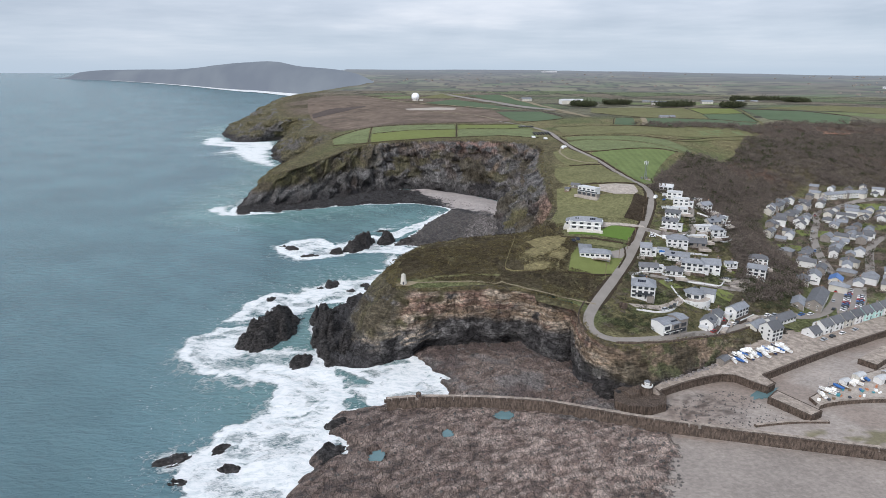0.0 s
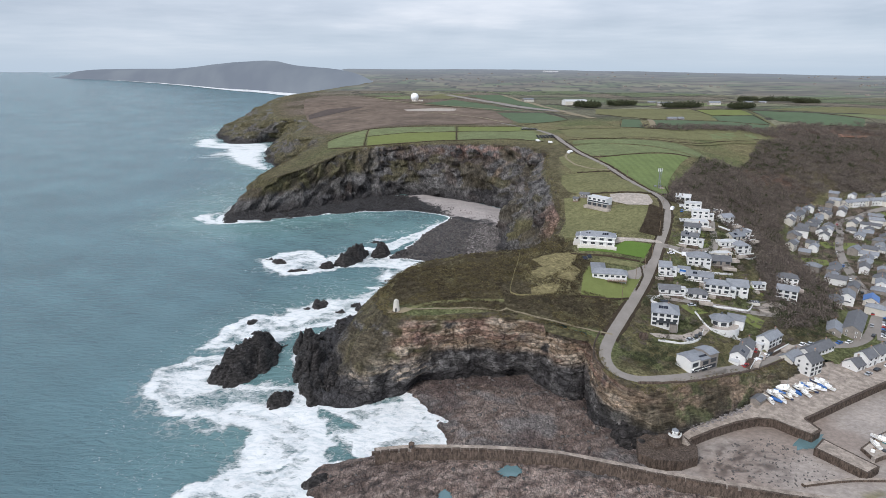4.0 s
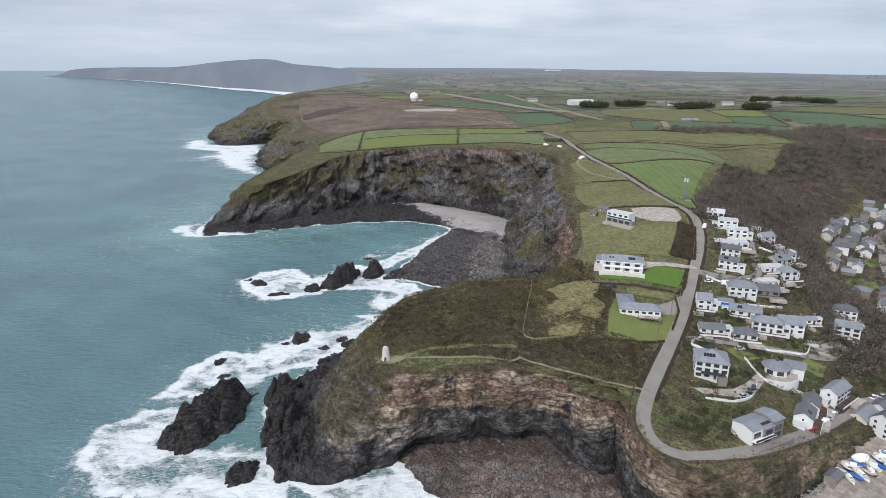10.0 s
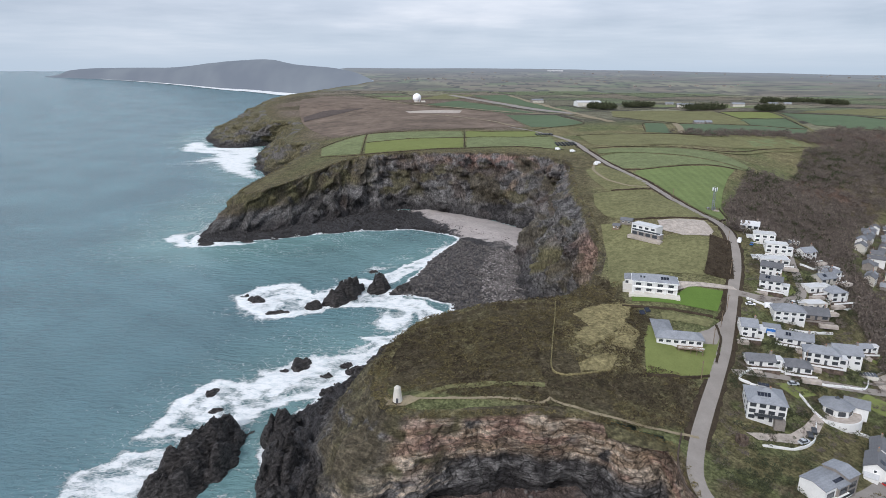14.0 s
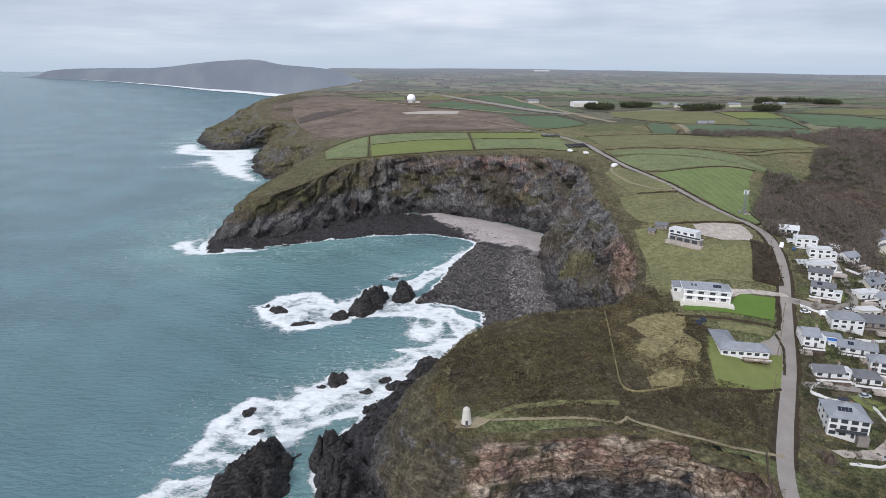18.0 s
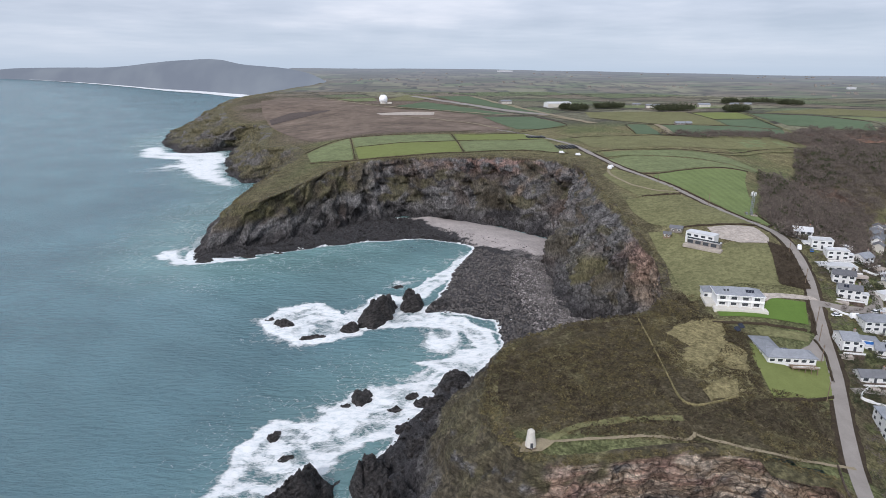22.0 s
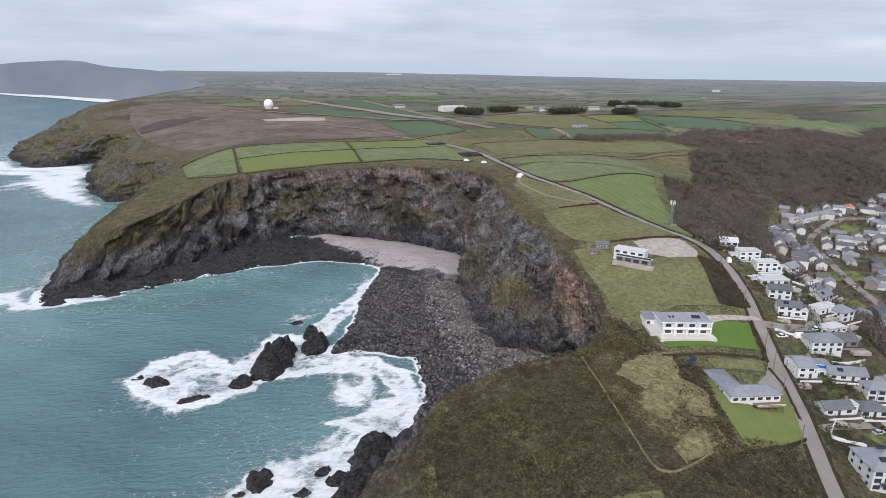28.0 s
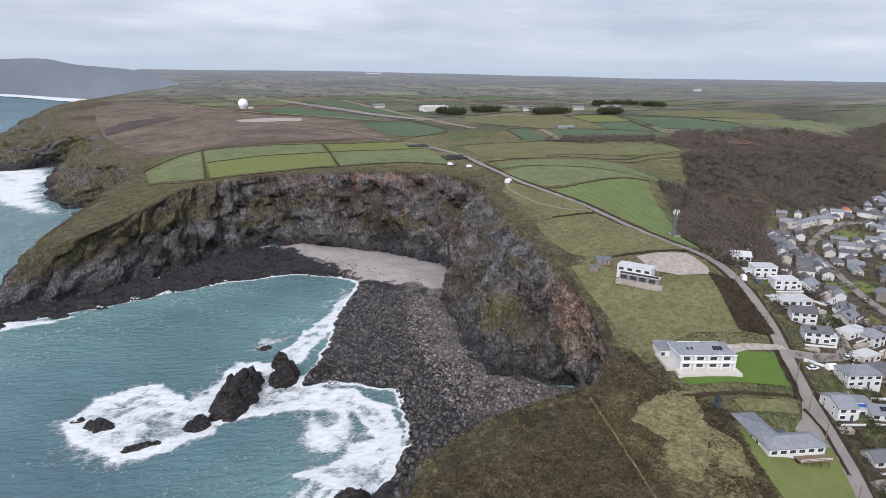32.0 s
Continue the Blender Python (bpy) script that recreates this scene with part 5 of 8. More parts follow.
# ---- roads, fields and lawns ----
ROAD = [(60, 1010), (98, 930), (116, 800), (119, 731), (129, 624), (138, 556), (146, 506), (150, 474), (145, 447), (137, 424), (127, 402), (117, 380), (105, 355), (93, 333), (84, 317), (74, 298), (68.5, 283), (70, 272), (78, 267.5), (90, 269.5), (105, 275),
    (124, 286), (148, 306), (168, 320), (190, 331), (225, 348), (262, 392), (300, 425)]
ribbon("road", ROAD, 5.2, M["asphalt"], 0.22, "narrow worn grey asphalt lane climbing the hill", "road")
ribbon("verge", ROAD[2:16], 8.6, M["scrub"], 0.10, "rough dark verge beside the lane", "verge", rough=4.0)
LANE = [(128, 400), (139, 397.5), (152, 398.5), (162, 406), (167, 420), (172, 438), (178, 452)]
ribbon("road", LANE, 4.6, M["asphalt"], 0.24, "grey asphalt cul-de-sac between the white houses", "road")
ribbon("road", [(103, 341), (116, 342), (130, 343), (146, 343), (165, 346), (180, 352)], 3.2, M["asphalt"], 0.24, "narrow grey asphalt access lane", "road")
ribbon("road", [(262, 392), (285, 460), (312, 520), (345, 575), (372, 620), (430, 660), (520, 690)], 6.0, M["asphalt"], 0.25, "grey village street between houses", "road")
ribbon("road", [(300, 425), (350, 500), (420, 560), (480, 600)], 6.0, M["asphalt"], 0.25, "grey village street between terraces", "road")
drape("car_park", [(231, 347), (243, 342), (262, 368), (278, 394), (254, 386), (242, 366)], M["asphalt"], 3, 0.3, "grey tarmac car park behind the harbour", "car park")
drape("driveway", [(98, 405), (102, 409), (112, 408), (128, 405), (129, 402), (112, 404), (106, 403), (100, 400)], M["gravel"], 2, 0.26, "pale concrete drive to the large white house", "drive")
drape("driveway", [(96, 364), (103, 368), (112, 377), (116, 375), (108, 366), (103, 358), (97, 357)], M["asphalt"], 2, 0.26, "grey tarmac drive beside the bungalow", "drive")
drape("gravel_yard", [(113, 472), (115, 487), (128, 487), (142, 484), (141, 466), (137, 459), (122, 462)], M["gravel"], 3, 0.26, "pale gravel parking yard beside the flat-roofed house", "yard")
drape("driveway", [(112, 312), (120, 318), (128, 326), (131, 324), (122, 313), (112, 307), (98, 306), (95, 309)], M["gravel"], 2, 0.26, "pale curved drive with a parking bay", "drive")

drape("lawn", [(77, 397), (76, 391), (113, 384), (122, 401), (107, 404), (99, 397)], M["bright_lawn"], 2.5, 0.2, "bright green mown lawn beside the white house", "lawn")
drape("lawn", [(77, 368), (72, 356), (66, 331), (92, 335), (106, 359), (110, 374), (103, 368), (96, 364), (84, 350), (80, 364)], M["lawn"], 2.5, 0.2, "green lawn below the bungalow", "lawn")
drape("lawn", [(86, 380), (85, 374), (104, 370), (109, 377)], M["olive"], 2.5, 0.2, "rough olive lawn behind the bungalow", "lawn")
drape("pasture", [(83, 495), (80, 472), (77, 446), (72, 424), (70, 408), (76, 407), (82, 417), (100, 420), (118, 414), (131, 444), (137, 458), (116, 464), (106, 458), (98, 472), (95, 490)], M["olive"], 3, 0.2, "rough olive-green winter pasture above the cliff", "pasture")
drape("pasture", [(88, 506), (86, 530), (90, 556), (106, 560), (130, 560), (144, 512), (147, 490), (110, 492), (96, 495)], M["olive"], 4, 0.2, "rough olive-green winter pasture", "pasture")
drape("pasture", [(112, 656), (100, 640), (98, 600), (102, 562), (130, 562), (134, 580), (126, 624), (118, 664)], M["olive"], 4, 0.2, "rough olive pasture inside a sandy track", "pasture")
ribbon("track", [(114, 668), (107, 640), (108, 600), (118, 574), (133, 566)], 2.4, M["path"], 0.35, "pale sandy track curving round the rough field", "track")
drape("scrub_patch", [(137, 461), (130, 443), (118, 416), (126, 411), (131, 411), (141, 440), (145, 452)], M["scrub"], 3, 0.35, "dark brown scrub bank beside the lane", "scrub")
drape("meadow", [(152, 508), (142, 560), (134, 618), (140, 626), (200, 648), (232, 654), (212, 620), (190, 575), (175, 540), (165, 505), (158, 492)], M["mown"], 5, 0.2, "bright green mown meadow with mower stripes", "meadow")
drape("meadow", [(132, 640), (124, 700), (150, 712), (200, 690), (246, 660), (200, 655), (150, 634)], M["grass"], 6, 0.2, "green pasture behind the lane", "meadow")
FIELDS = [([(-178, 868), (-165, 808), (-118, 790), (-136, 950)], "grass"), ([(-132, 950), (-122, 862), (-4, 872), (-7, 940)], "grass"), ([(-121, 858), (-112, 788), (-4, 786), (-4, 866)], "lawn"), ([(0, 940), (0, 872), (96, 872), (92, 950)], "lawn"),
    ([(0, 866), (0, 786), (60, 776), (98, 748), (100, 866)], "grass"), ([(126, 712), (130, 735), (250, 745), (262, 690), (250, 664), (200, 694), (150, 716)], "grass"),
    ([(-250, 1108), (-300, 1250), (-345, 1400), (-400, 1640), (-360, 1760), (-265, 1715), (-136, 1489), (-69, 1388), (16, 1327), (68, 1221), (85, 1003), (-13, 985), (-118, 1001), (-190, 985)], "heather"), ([(-315, 1319), (-289, 1381), (-207, 1409), (-246, 1329), (-299, 1255)], "moor_dark"),
    ([(-82, 1461), (-15, 1587), (76, 1372), (128, 1254), (83, 1241), (16, 1335)], "crop"), ([(70, 1203), (155, 1184), (174, 1046), (126, 991), (93, 1000)], "crop"), ([(20, 1846), (114, 1871), (164, 1441), (207, 1272), (166, 1268), (120, 1424), (65, 1594)], "crop"), ([(-232, 1696), (-142, 1768), (-127, 1634), (-176, 1611)], "grass"),
    ([(163, 872), (273, 864), (401, 882), (389, 817), (380, 810), (150, 752), (130, 770), (134, 862)], "olive"), ([(318, 842), (385, 857), (377, 822), (314, 800)], "grass"), ([(295, 999), (397, 1000), (468, 984), (426, 901), (269, 876)], "crop"), ([(258, 1025), (283, 1020), (250, 876), (222, 889)], "crop"), ([(268, 1274), (435, 1228), (422, 1085), (401, 1009), (302, 1016), (240, 1140)], "olive"),
    ([(440, 1211), (518, 1200), (500, 1111), (425, 1102)], "lawn"), ([(418, 1086), (498, 1106), (475, 994), (404, 1010)], "crop"), ([(526, 1183), (620, 1134), (659, 1063), (615, 994), (510, 1037)], "crop"), ([(640, 1130), (980, 1230), (960, 1110), (700, 1060)], "grass"), ([(548, 944), (586, 937), (582, 930), (534, 918)], "soil"),
    ([(560, 1190), (780, 1330), (960, 1300), (940, 1240), (660, 1150)], "olive"), ([(300, 1420), (520, 1400), (560, 1290), (450, 1290)], "grass"), ([(-60, 1900), (30, 1880), (-30, 1640), (-120, 1640)], "olive")]
for _poly, _kind in FIELDS:
    drape("field", _poly, M[_kind], 9 if _poly[0][1] < 1000 else 14, 0.75 if _kind in ("moor_dark", "soil") else 0.3, {"grass": "green pasture field between dark hedges", "lawn": "bright green grass field between dark hedges", "olive": "dull olive stubble field", "heather": "brown heather moorland above the cliffs", "crop": "dark green arable crop field", "moor_dark": "dark heath strip across the moor", "soil": "bare reddish soil on the valley side"}[_kind], "field")
ribbon("runway", [(-40, 1862), (32, 1621), (99, 1416), (141, 1312), (191, 1217)], 24, M["asphalt"], 0.6, "old grey airfield runway strip", "runway", step=20)
ribbon("track", [(-260, 1714), (-137, 1498), (12, 1348), (105, 1241), (171, 1203), (220, 1066)], 8, M["path"], 0.8, "pale earth track over the moor", "track", step=12, rough=6)
ribbon("track", [(124, 1854), (150, 1516), (184, 1295), (217, 1050)], 12, M["path"], 0.8, "pale bare strip beside the airfield", "track", step=15, rough=10)
drape("bare_ground", [(-116, 1320), (-62, 1333), (-7, 1312), (-11, 1264), (-105, 1286)], M["gravel"], 12, 0.8, "pale bare earth on the moor", "earth")
ribbon("track", [(70, 1010), (40, 1100), (-20, 1200), (-70, 1270)], 5, M["path"], 0.8, "faint pale track over the moor", "track", step=12, rough=5)
ribbon("track", [(262, 880), (280, 940), (296, 1010)], 8, M["path"], 0.8, "pale gap between arable fields", "track", step=12)
ribbon("track", [(150, 750), (250, 745), (320, 784), (392, 812), (408, 884), (440, 905), (476, 990), (506, 1110), (524, 1200)], 4, M["olive"], 0.7, "pale grass margin along the woods", "track", step=8, rough=3)

# paths and walls on the headland
for _p in ([(47, 381), (57, 387), (75, 388), (70, 376), (64, 364), (49, 348), (43, 355), (51, 369)], [(41, 333), (50, 340), (57, 341), (53, 332), (40, 328)], [(66, 372), (72, 362), (64, 346), (58, 352)]):
    drape("grass_clearing", [(x + rnd.uniform(-1.5, 1.5), y + rnd.uniform(-1.5, 1.5)) for x, y in spline(_p + _p[:1], 2.5)[:-1]], M["straw"], 2, 0.35, "pale grassy clearing in the heath", "grass")
ribbon("footpath", [(-31, 311), (-29, 309), (-24, 307.5), (-19, 310), (3, 310), (14, 309), (24, 307.5), (27, 310.5), (30, 307.5), (49, 303), (66, 302), (76, 302)], 1.15, M["path"], 0.3, "pale trodden cliff-top footpath", "path", step=1.5, rough=1.2)
ribbon("footpath", [(-24, 307.5), (-10, 316), (10, 318), (26, 317)], 2.6, M["olive"], 0.25, "grassy trodden path over the heath", "path", step=1.5, rough=2.0)
drape("footpath", [(-30, 306), (-28, 311), (-22, 312), (-18, 310), (-23, 306)], M["path"], 1.2, 0.33, "bare earth round the white daymark", "path")
ribbon("field_wall", [(41, 396), (38, 377), (34.5, 358), (32, 343), (30, 330), (31.5, 325), (39, 325.5), (53, 331.5)], 0.55, M["straw"], 0.0, "low grey drystone wall across the heath", "wall", step=1.0, height=0.7)
ribbon("field_wall", [(66, 272), (63.5, 280), (65, 290), (70, 302)], 0.6, M["stone"], 0.0, "low pale stone wall outside the road bend", "wall", step=1.0, height=0.9)
ribbon("field_wall", [(78, 264.3), (90, 266.3), (107, 272), (127, 284.6), (151, 304), (171, 318)], 0.6, M["stone"], 0.0, "dark stone parapet wall along the lane", "wall", step=1.2, height=1.0)
ribbon("field_wall", [(126, 321), (120, 311), (110, 304), (98, 303)], 0.5, M["white"], 0.0, "white rendered garden wall round the drive", "wall", step=1.0, height=1.0)
for _line in ([(-180, 872), (-136, 955), (-7, 944), (95, 953)], [(-120, 860), (-4, 869), (98, 869)], [(-134, 950), (-116, 790)], [(-3, 942), (-2, 784)], [(-165, 802), (-116, 784), (-2, 780), (62, 770), (98, 742)], [(126, 742), (200, 752), (258, 756), (325, 795), (388, 820)],
              [(132, 632), (150, 630), (200, 651), (235, 657)], [(104, 562), (132, 561)], [(98, 492), (114, 490), (146, 487)], [(70, 386), (92, 382), (109, 379)], [(132, 866), (200, 872), (290, 870), (402, 886), (430, 898)], [(222, 893), (260, 1030), (300, 1012), (400, 1006), (470, 988)], [(302, 1018), (240, 1142)], [(402, 1010), (424, 1090), (438, 1225)], [(424, 1096), (500, 1109), (522, 1200), (440, 1216)], [(500, 1109), (476, 992)], [(80, 958), (120, 990), (175, 1044), (157, 1186)], [(510, 1040), (616, 992), (662, 1064), (622, 1138), (526, 1186)], [(92, 336), (80, 333), (66, 331)], [(124, 402), (116, 384), (110, 378)],
              [(108, 372), (106, 362), (98, 345)], [(150, 500), (140, 556), (131, 624), (121, 731)], [(152, 486), (163, 500), (170, 530)]):
    ribbon("hedge", _line, 1.0, M["scrub"], 0.0, "dark clipped hedge bank between fields", "hedge", step=1.6 if _line[0][1] < 600 else 4, rough=1.0, height=0.9 if _line[0][1] < 600 else 0.6, kind="stuff")


# ---- cliff-top houses ----
def big_house():
    t = thing("house", 89, 402, H(89, 400) - 0.2, -14, "large white two-storey house with grey hipped roof and full glazing", "house")
    walls(t, 20, 10, 5.6, "hip", 0, M["white"])
    roof_part(t, 20, 10, 5.6, 2.3, "hip", M["slate"], over=0.7)
    for i in range(4):
        for s in (0, 1):
            window(t, -7.4 + 4.9 * i, -5.05, 1.35 + 2.7 * s, 0, 2.7, 1.6, False)
    for i in range(5):
        part("column", Geo().box(-9.8 + 4.9 * i, -6.0, -1.5, 0.75, 0.6, 7.0), M["white"], t, "white rendered column")
    part("balcony", Geo().box(0, -5.6, 2.62, 20.4, 1.4, 0.22), M["white"], t)
    part("balustrade", Geo().box(0, -6.25, 2.84, 20.2, 0.12, 0.8), M["frame"], t, "white balcony front")
    part("fascia", Geo().box(0, 0, 5.28, 21.5, 11.5, 0.32), M["frame"], t, "white roof fascia")
    part("terrace", Geo().box(0, -7.2, -2.0, 23, 4.6, 2.05), M["cream"], t, "pale paved terrace")
    part("side_terrace", Geo().box(-12.2, 1.0, -2.0, 4.4, 12, 2.6), M["cream"], t, "white rendered side terrace")
    for k in range(3):
        part("solar_panel", Geo().box(0, 0, 0, 1.1, 1.9, 0.07), M["solar"], t, "dark blue solar panel", pose(3.2 + 1.2 * k, -2.6, 6.95, 23, 0, 0))
    for k in range(2):
        part("rooflight", Geo().box(0, 0, 0, 0.9, 1.3, 0.1), M["glass"], t, "", pose(-6.5 + 1.5 * k, -2.6, 6.95, 23, 0, 0))
    walls(t, 8, 8, 3.2, "hip", 0, M["white"], -9.5, 8.0)
    roof_part(t, 8, 8, 3.2, 1.8, "hip", M["slate"], -9.5, 8.0)
    walls(t, 9, 6, 3.0, "flat", 0, M["white"], 0, 8.0)
    roof_part(t, 9, 6, 3.0, 0, "flat", M["frame"], 0, 8.0)
    walls(t, 7, 5, 3.4, "flat", 0, M["white"], 7.5, 7.4)
    roof_part(t, 7, 5, 3.4, 0, "flat", M["frame"], 7.5, 7.4)
    for i in range(2):
        window(t, -12.5 + 5 * i * 0.7, 3.95, 1.5, 0, 1.4, 1.3, True)
    shed = thing("summerhouse", 81, 416, H(81, 416), -14, "small glazed garden room beside the large house", "shed")
    walls(shed, 3.4, 2.6, 2.3, "flat", 0, M["white"])
    roof_part(shed, 3.4, 2.6, 2.3, 0, "flat", M["flatroof"])
    window(shed, 0, -1.32, 1.2, 0, 2.6, 1.5, True)


def bungalow():
    t = thing("house", 86, 356, H(84, 357) + 0.1, -9, "long white L-shaped bungalow with grey hipped roof", "house")
    walls(t, 18, 7, 2.9, "hip", 0, M["white"])
    roof_part(t, 18, 7, 2.9, 1.9, "hip", M["slate"], over=0.6)
    walls(t, 7, 12, 2.9, "hip", 0, M["white"], -5.5, 8.5)
    roof_part(t, 7, 17, 2.92, 1.9, "hip", M["slate"], -5.5, 7.0, over=0.6)
    for i in range(6):
        window(t, -7.4 + 2.95 * i, -3.55, 1.5, 0, 2.1, 1.4)
    for i in range(4):
        window(t, -9.05, 2.2 + 3.0 * i, 1.5, 270, 1.5, 1.3)
    part("deck", Geo().box(4, -5.2, -0.25, 10, 3.2, 0.22), M["wood"], t, "timber deck on posts")
    for i in range(5):
        part("post", Geo().box(-0.6 + 2.3 * i, -6.5, -3.5, 0.22, 0.22, 3.3), M["wood"], t)
    part("rail", Geo().box(4, -6.75, 0.75, 10, 0.08, 0.1).box(4, -6.75, 0.35, 10, 0.06, 0.06), M["frame"], t)
    part("conservatory", Geo().box(0.2, 5.2, -0.5, 4.2, 3.2, 2.7), M["glass"], t, "small glazed lean-to")


def flat_house():
    t = thing("house", 104, 470, H(104, 470) - 0.4, -48, "white flat-roofed house with dark timber ground floor", "house")
    walls(t, 16, 7, 5.6, "flat", 0, M["white"])
    roof_part(t, 16, 7, 5.6, 0, "flat", M["flatroof"])
    for i in range(4):
        window(t, -6 + 4 * i, -3.55, 4.2, 0, 2.2, 1.2, True)
    walls(t, 18, 3.6, 2.7, "flat", 0, M["grey_wall"], 3.5, -5.0)
    roof_part(t, 18, 3.6, 2.7, 0, "flat", M["flatroof"], 3.5, -5.0)
    for i in range(4):
        window(t, -3.5 + 4.3 * i, -6.85, 1.4, 0, 3.0, 1.8, True)
    part("balustrade", Geo().box(3.5, -6.7, 2.95, 17.8, 0.06, 0.9), M["glass"], t, "glass roof-terrace balustrade")
    part("terrace", Geo().box(4, -8, -1.8, 21, 3.4, 1.85), M["gravel"], t, "paved terrace")
    house(97, 488, 7, 4, 1, -30, "gable", "grey_wall", "dark_slate", "small dark outbuilding beside the gravel yard", chim=False, detail=1)
    house(90, 484, 4, 3.2, 1, -30, "gable", "wood", "dark_slate", "small timber garden shed", chim=False, detail=1)


def corner_house():
    t = house(106, 321, 12.5, 12, 3, -16, "hip", "white", "slate", "tall white house with grey hipped roof and solar panels", rise=3.4, solar=4, dark=True)
    part("balcony", Geo().box(0.5, -6.9, 2.6, 9, 1.8, 0.2), M["darkframe"], t)
    part("balustrade", Geo().box(0.5, -7.75, 2.8, 9, 0.06, 0.95), M["glass"], t)
    part("porch", Geo().box(4.2, -7.2, -1.5, 3.4, 2.6, 3.6), M["grey_wall"], t)
    for i in range(3):
        part("solar_panel", Geo().box(0, 0, 0, 1.1, 1.8, 0.07), M["solar"], t, "dark blue solar panel", pose(-2.2 + 1.2 * i, 0.6, 11.0, 10, 0, 0))
    r = thing("ruined_tower", 91, 303.5, H(91, 303.5), 0, "small round roofless grey stone ruin in rough grass", "ruin")
    for k in range(10):
        a = 2 * math.pi * k / 10
        part("stone", Geo().box(1.7 * math.cos(a), 1.7 * math.sin(a), -0.5, 1.15, 0.6, 2.6 + 0.5 * math.sin(3 * k), math.degrees(a) + 90), M["stone"], r)


def terrace_house_modern():
    t = thing("house", 109, 284, H(108, 282) - 0.6, 29, "modern white and grey house with split metal roofs above the lane", "house")
    for x, w, d, h, m, r in ((-5.6, 5.6, 8, 6.6, "white", "slate"), (0, 5.6, 9, 6.0, "grey_wall", "slate"), (5.6, 5.6, 8, 7.2, "grey_wall", "slate")):
        walls(t, w, d, h, "gable", 0.9, M[m], x, 0)
        roof_part(t, w, d, h, 0.9, "gable", M[r], x, 0, over=0.25)
        for s in (0, 1):
            window(t, x, -d / 2 - 0.02, 1.5 + 2.8 * s, 0, 3.4, 1.9, True)
    part("balcony", Geo().box(-2.8, -5.0, 2.7, 11, 1.6, 0.2), M["frame"], t)
    part("balustrade", Geo().box(-2.8, -5.75, 2.9, 11, 0.06, 0.9), M["glass"], t)
    part("retaining_wall", Geo().box(0, -7.2, -3, 21, 0.6, 3.4), M["grey_wall"], t)
    for i in range(3):
        part("solar_panel", Geo().box(0, 0, 0, 1.5, 1.1, 0.07), M["solar"], t, "dark solar panel", pose(-1.6 + 1.6 * i, -2.4, 6.62, 12, 0, 0))


big_house(), bungalow(), flat_house(), corner_house(), terrace_house_modern()

# white houses on the hillside: x, y, width, depth, storeys, turn, roof shape, wall, roof
G1 = "white hillside houses"
HILL = [
    (164, 472, 9, 6.5, 2, -25, "gable", "white", "flatroof"), (166, 458, 10, 7, 2, -18, "flat", "white", "flatroof"), (167, 446, 10, 6, 2, -15, "flat", "white", "flatroof"),
    (160, 433, 13, 8, 1, -12, "flat", "white", "flatroof"), (153, 420, 9, 6, 2, -28, "gable", "white", "dark_slate"), (147, 407, 9, 6, 2, -28, "gable", "white", "dark_slate"),
    (181, 462, 8, 7, 1, 10, "flat", "cream", "dark_slate"), (186, 450, 8, 7, 2, 20, "gable", "white", "slate"), (193, 441, 9, 7, 1, 15, "flat", "white", "flatroof"),
    (183, 425, 10, 7, 1, 20, "gable", "cream", "slate"), (190, 432, 8, 7, 2, 25, "hip", "white", "slate"), (171, 412, 9, 6, 1, 12, "flat", "white", "flatroof"),
    (179, 409, 8, 8, 2, 12, "hip", "white", "slate"), (164, 398, 9, 6, 1, 5, "flat", "cream", "flatroof"), (145, 385, 12, 8, 2, -12, "hip", "white", "slate"),
    (160, 390, 10, 8, 1, -14, "gable", "grey_wall", "dark_slate"), (121, 371, 6, 10, 2, -14, "gable", "white", "slate"), (140, 368, 13, 7, 1, -22, "gable", "white", "slate")]
LOWER = [
    (145, 356, 12, 7, 2, -20, "hip", "white", "slate"), (158, 361, 10, 9, 2, -12, "gable", "white", "slate"), (117, 350, 10, 6, 1, -8, "gable", "white", "dark_slate"),
    (132, 349, 9, 7, 1, -15, "hip", "white", "dark_slate"), (175, 374, 4.5, 4, 1, 0, "gable", "white", "slate"), (202, 392, 11, 7, 2, -20, "hip", "white", "dark_slate"),
    (192, 371, 10, 7, 3, -30, "gable", "white", "slate"), (136, 302, 9, 6.5, 2, 55, "gable", "white", "dark_slate"),
    (144, 312, 9, 6, 2, 58, "gable", "white", "dark_slate"), (160, 323, 12, 6.5, 2, 38, "gable", "white", "slate")]
for _i, (_x, _y, _w, _d, _s, _t, _k, _wl, _rf) in enumerate(HILL + LOWER):
    _lab = {"flat": "white flat-roofed house terraced into the hillside", "gable": "white rendered house with a pitched slate roof", "hip": "white rendered house with a hipped slate roof"}[_k]
    if _wl == "grey_wall":
        _lab = "grey stone house with a dark pitched roof"
    if _s == 1:
        _lab = _lab.replace("house", "bungalow")
    house(_x, _y, _w * 1.08, _d * 1.0, _s, _t, _k, _wl, _rf, _lab, group=G1, dark=(_i % 3 == 0), solar=2 if _k == "gable" and _i % 4 == 1 else 0, terrace=(_i % 5 != 4))


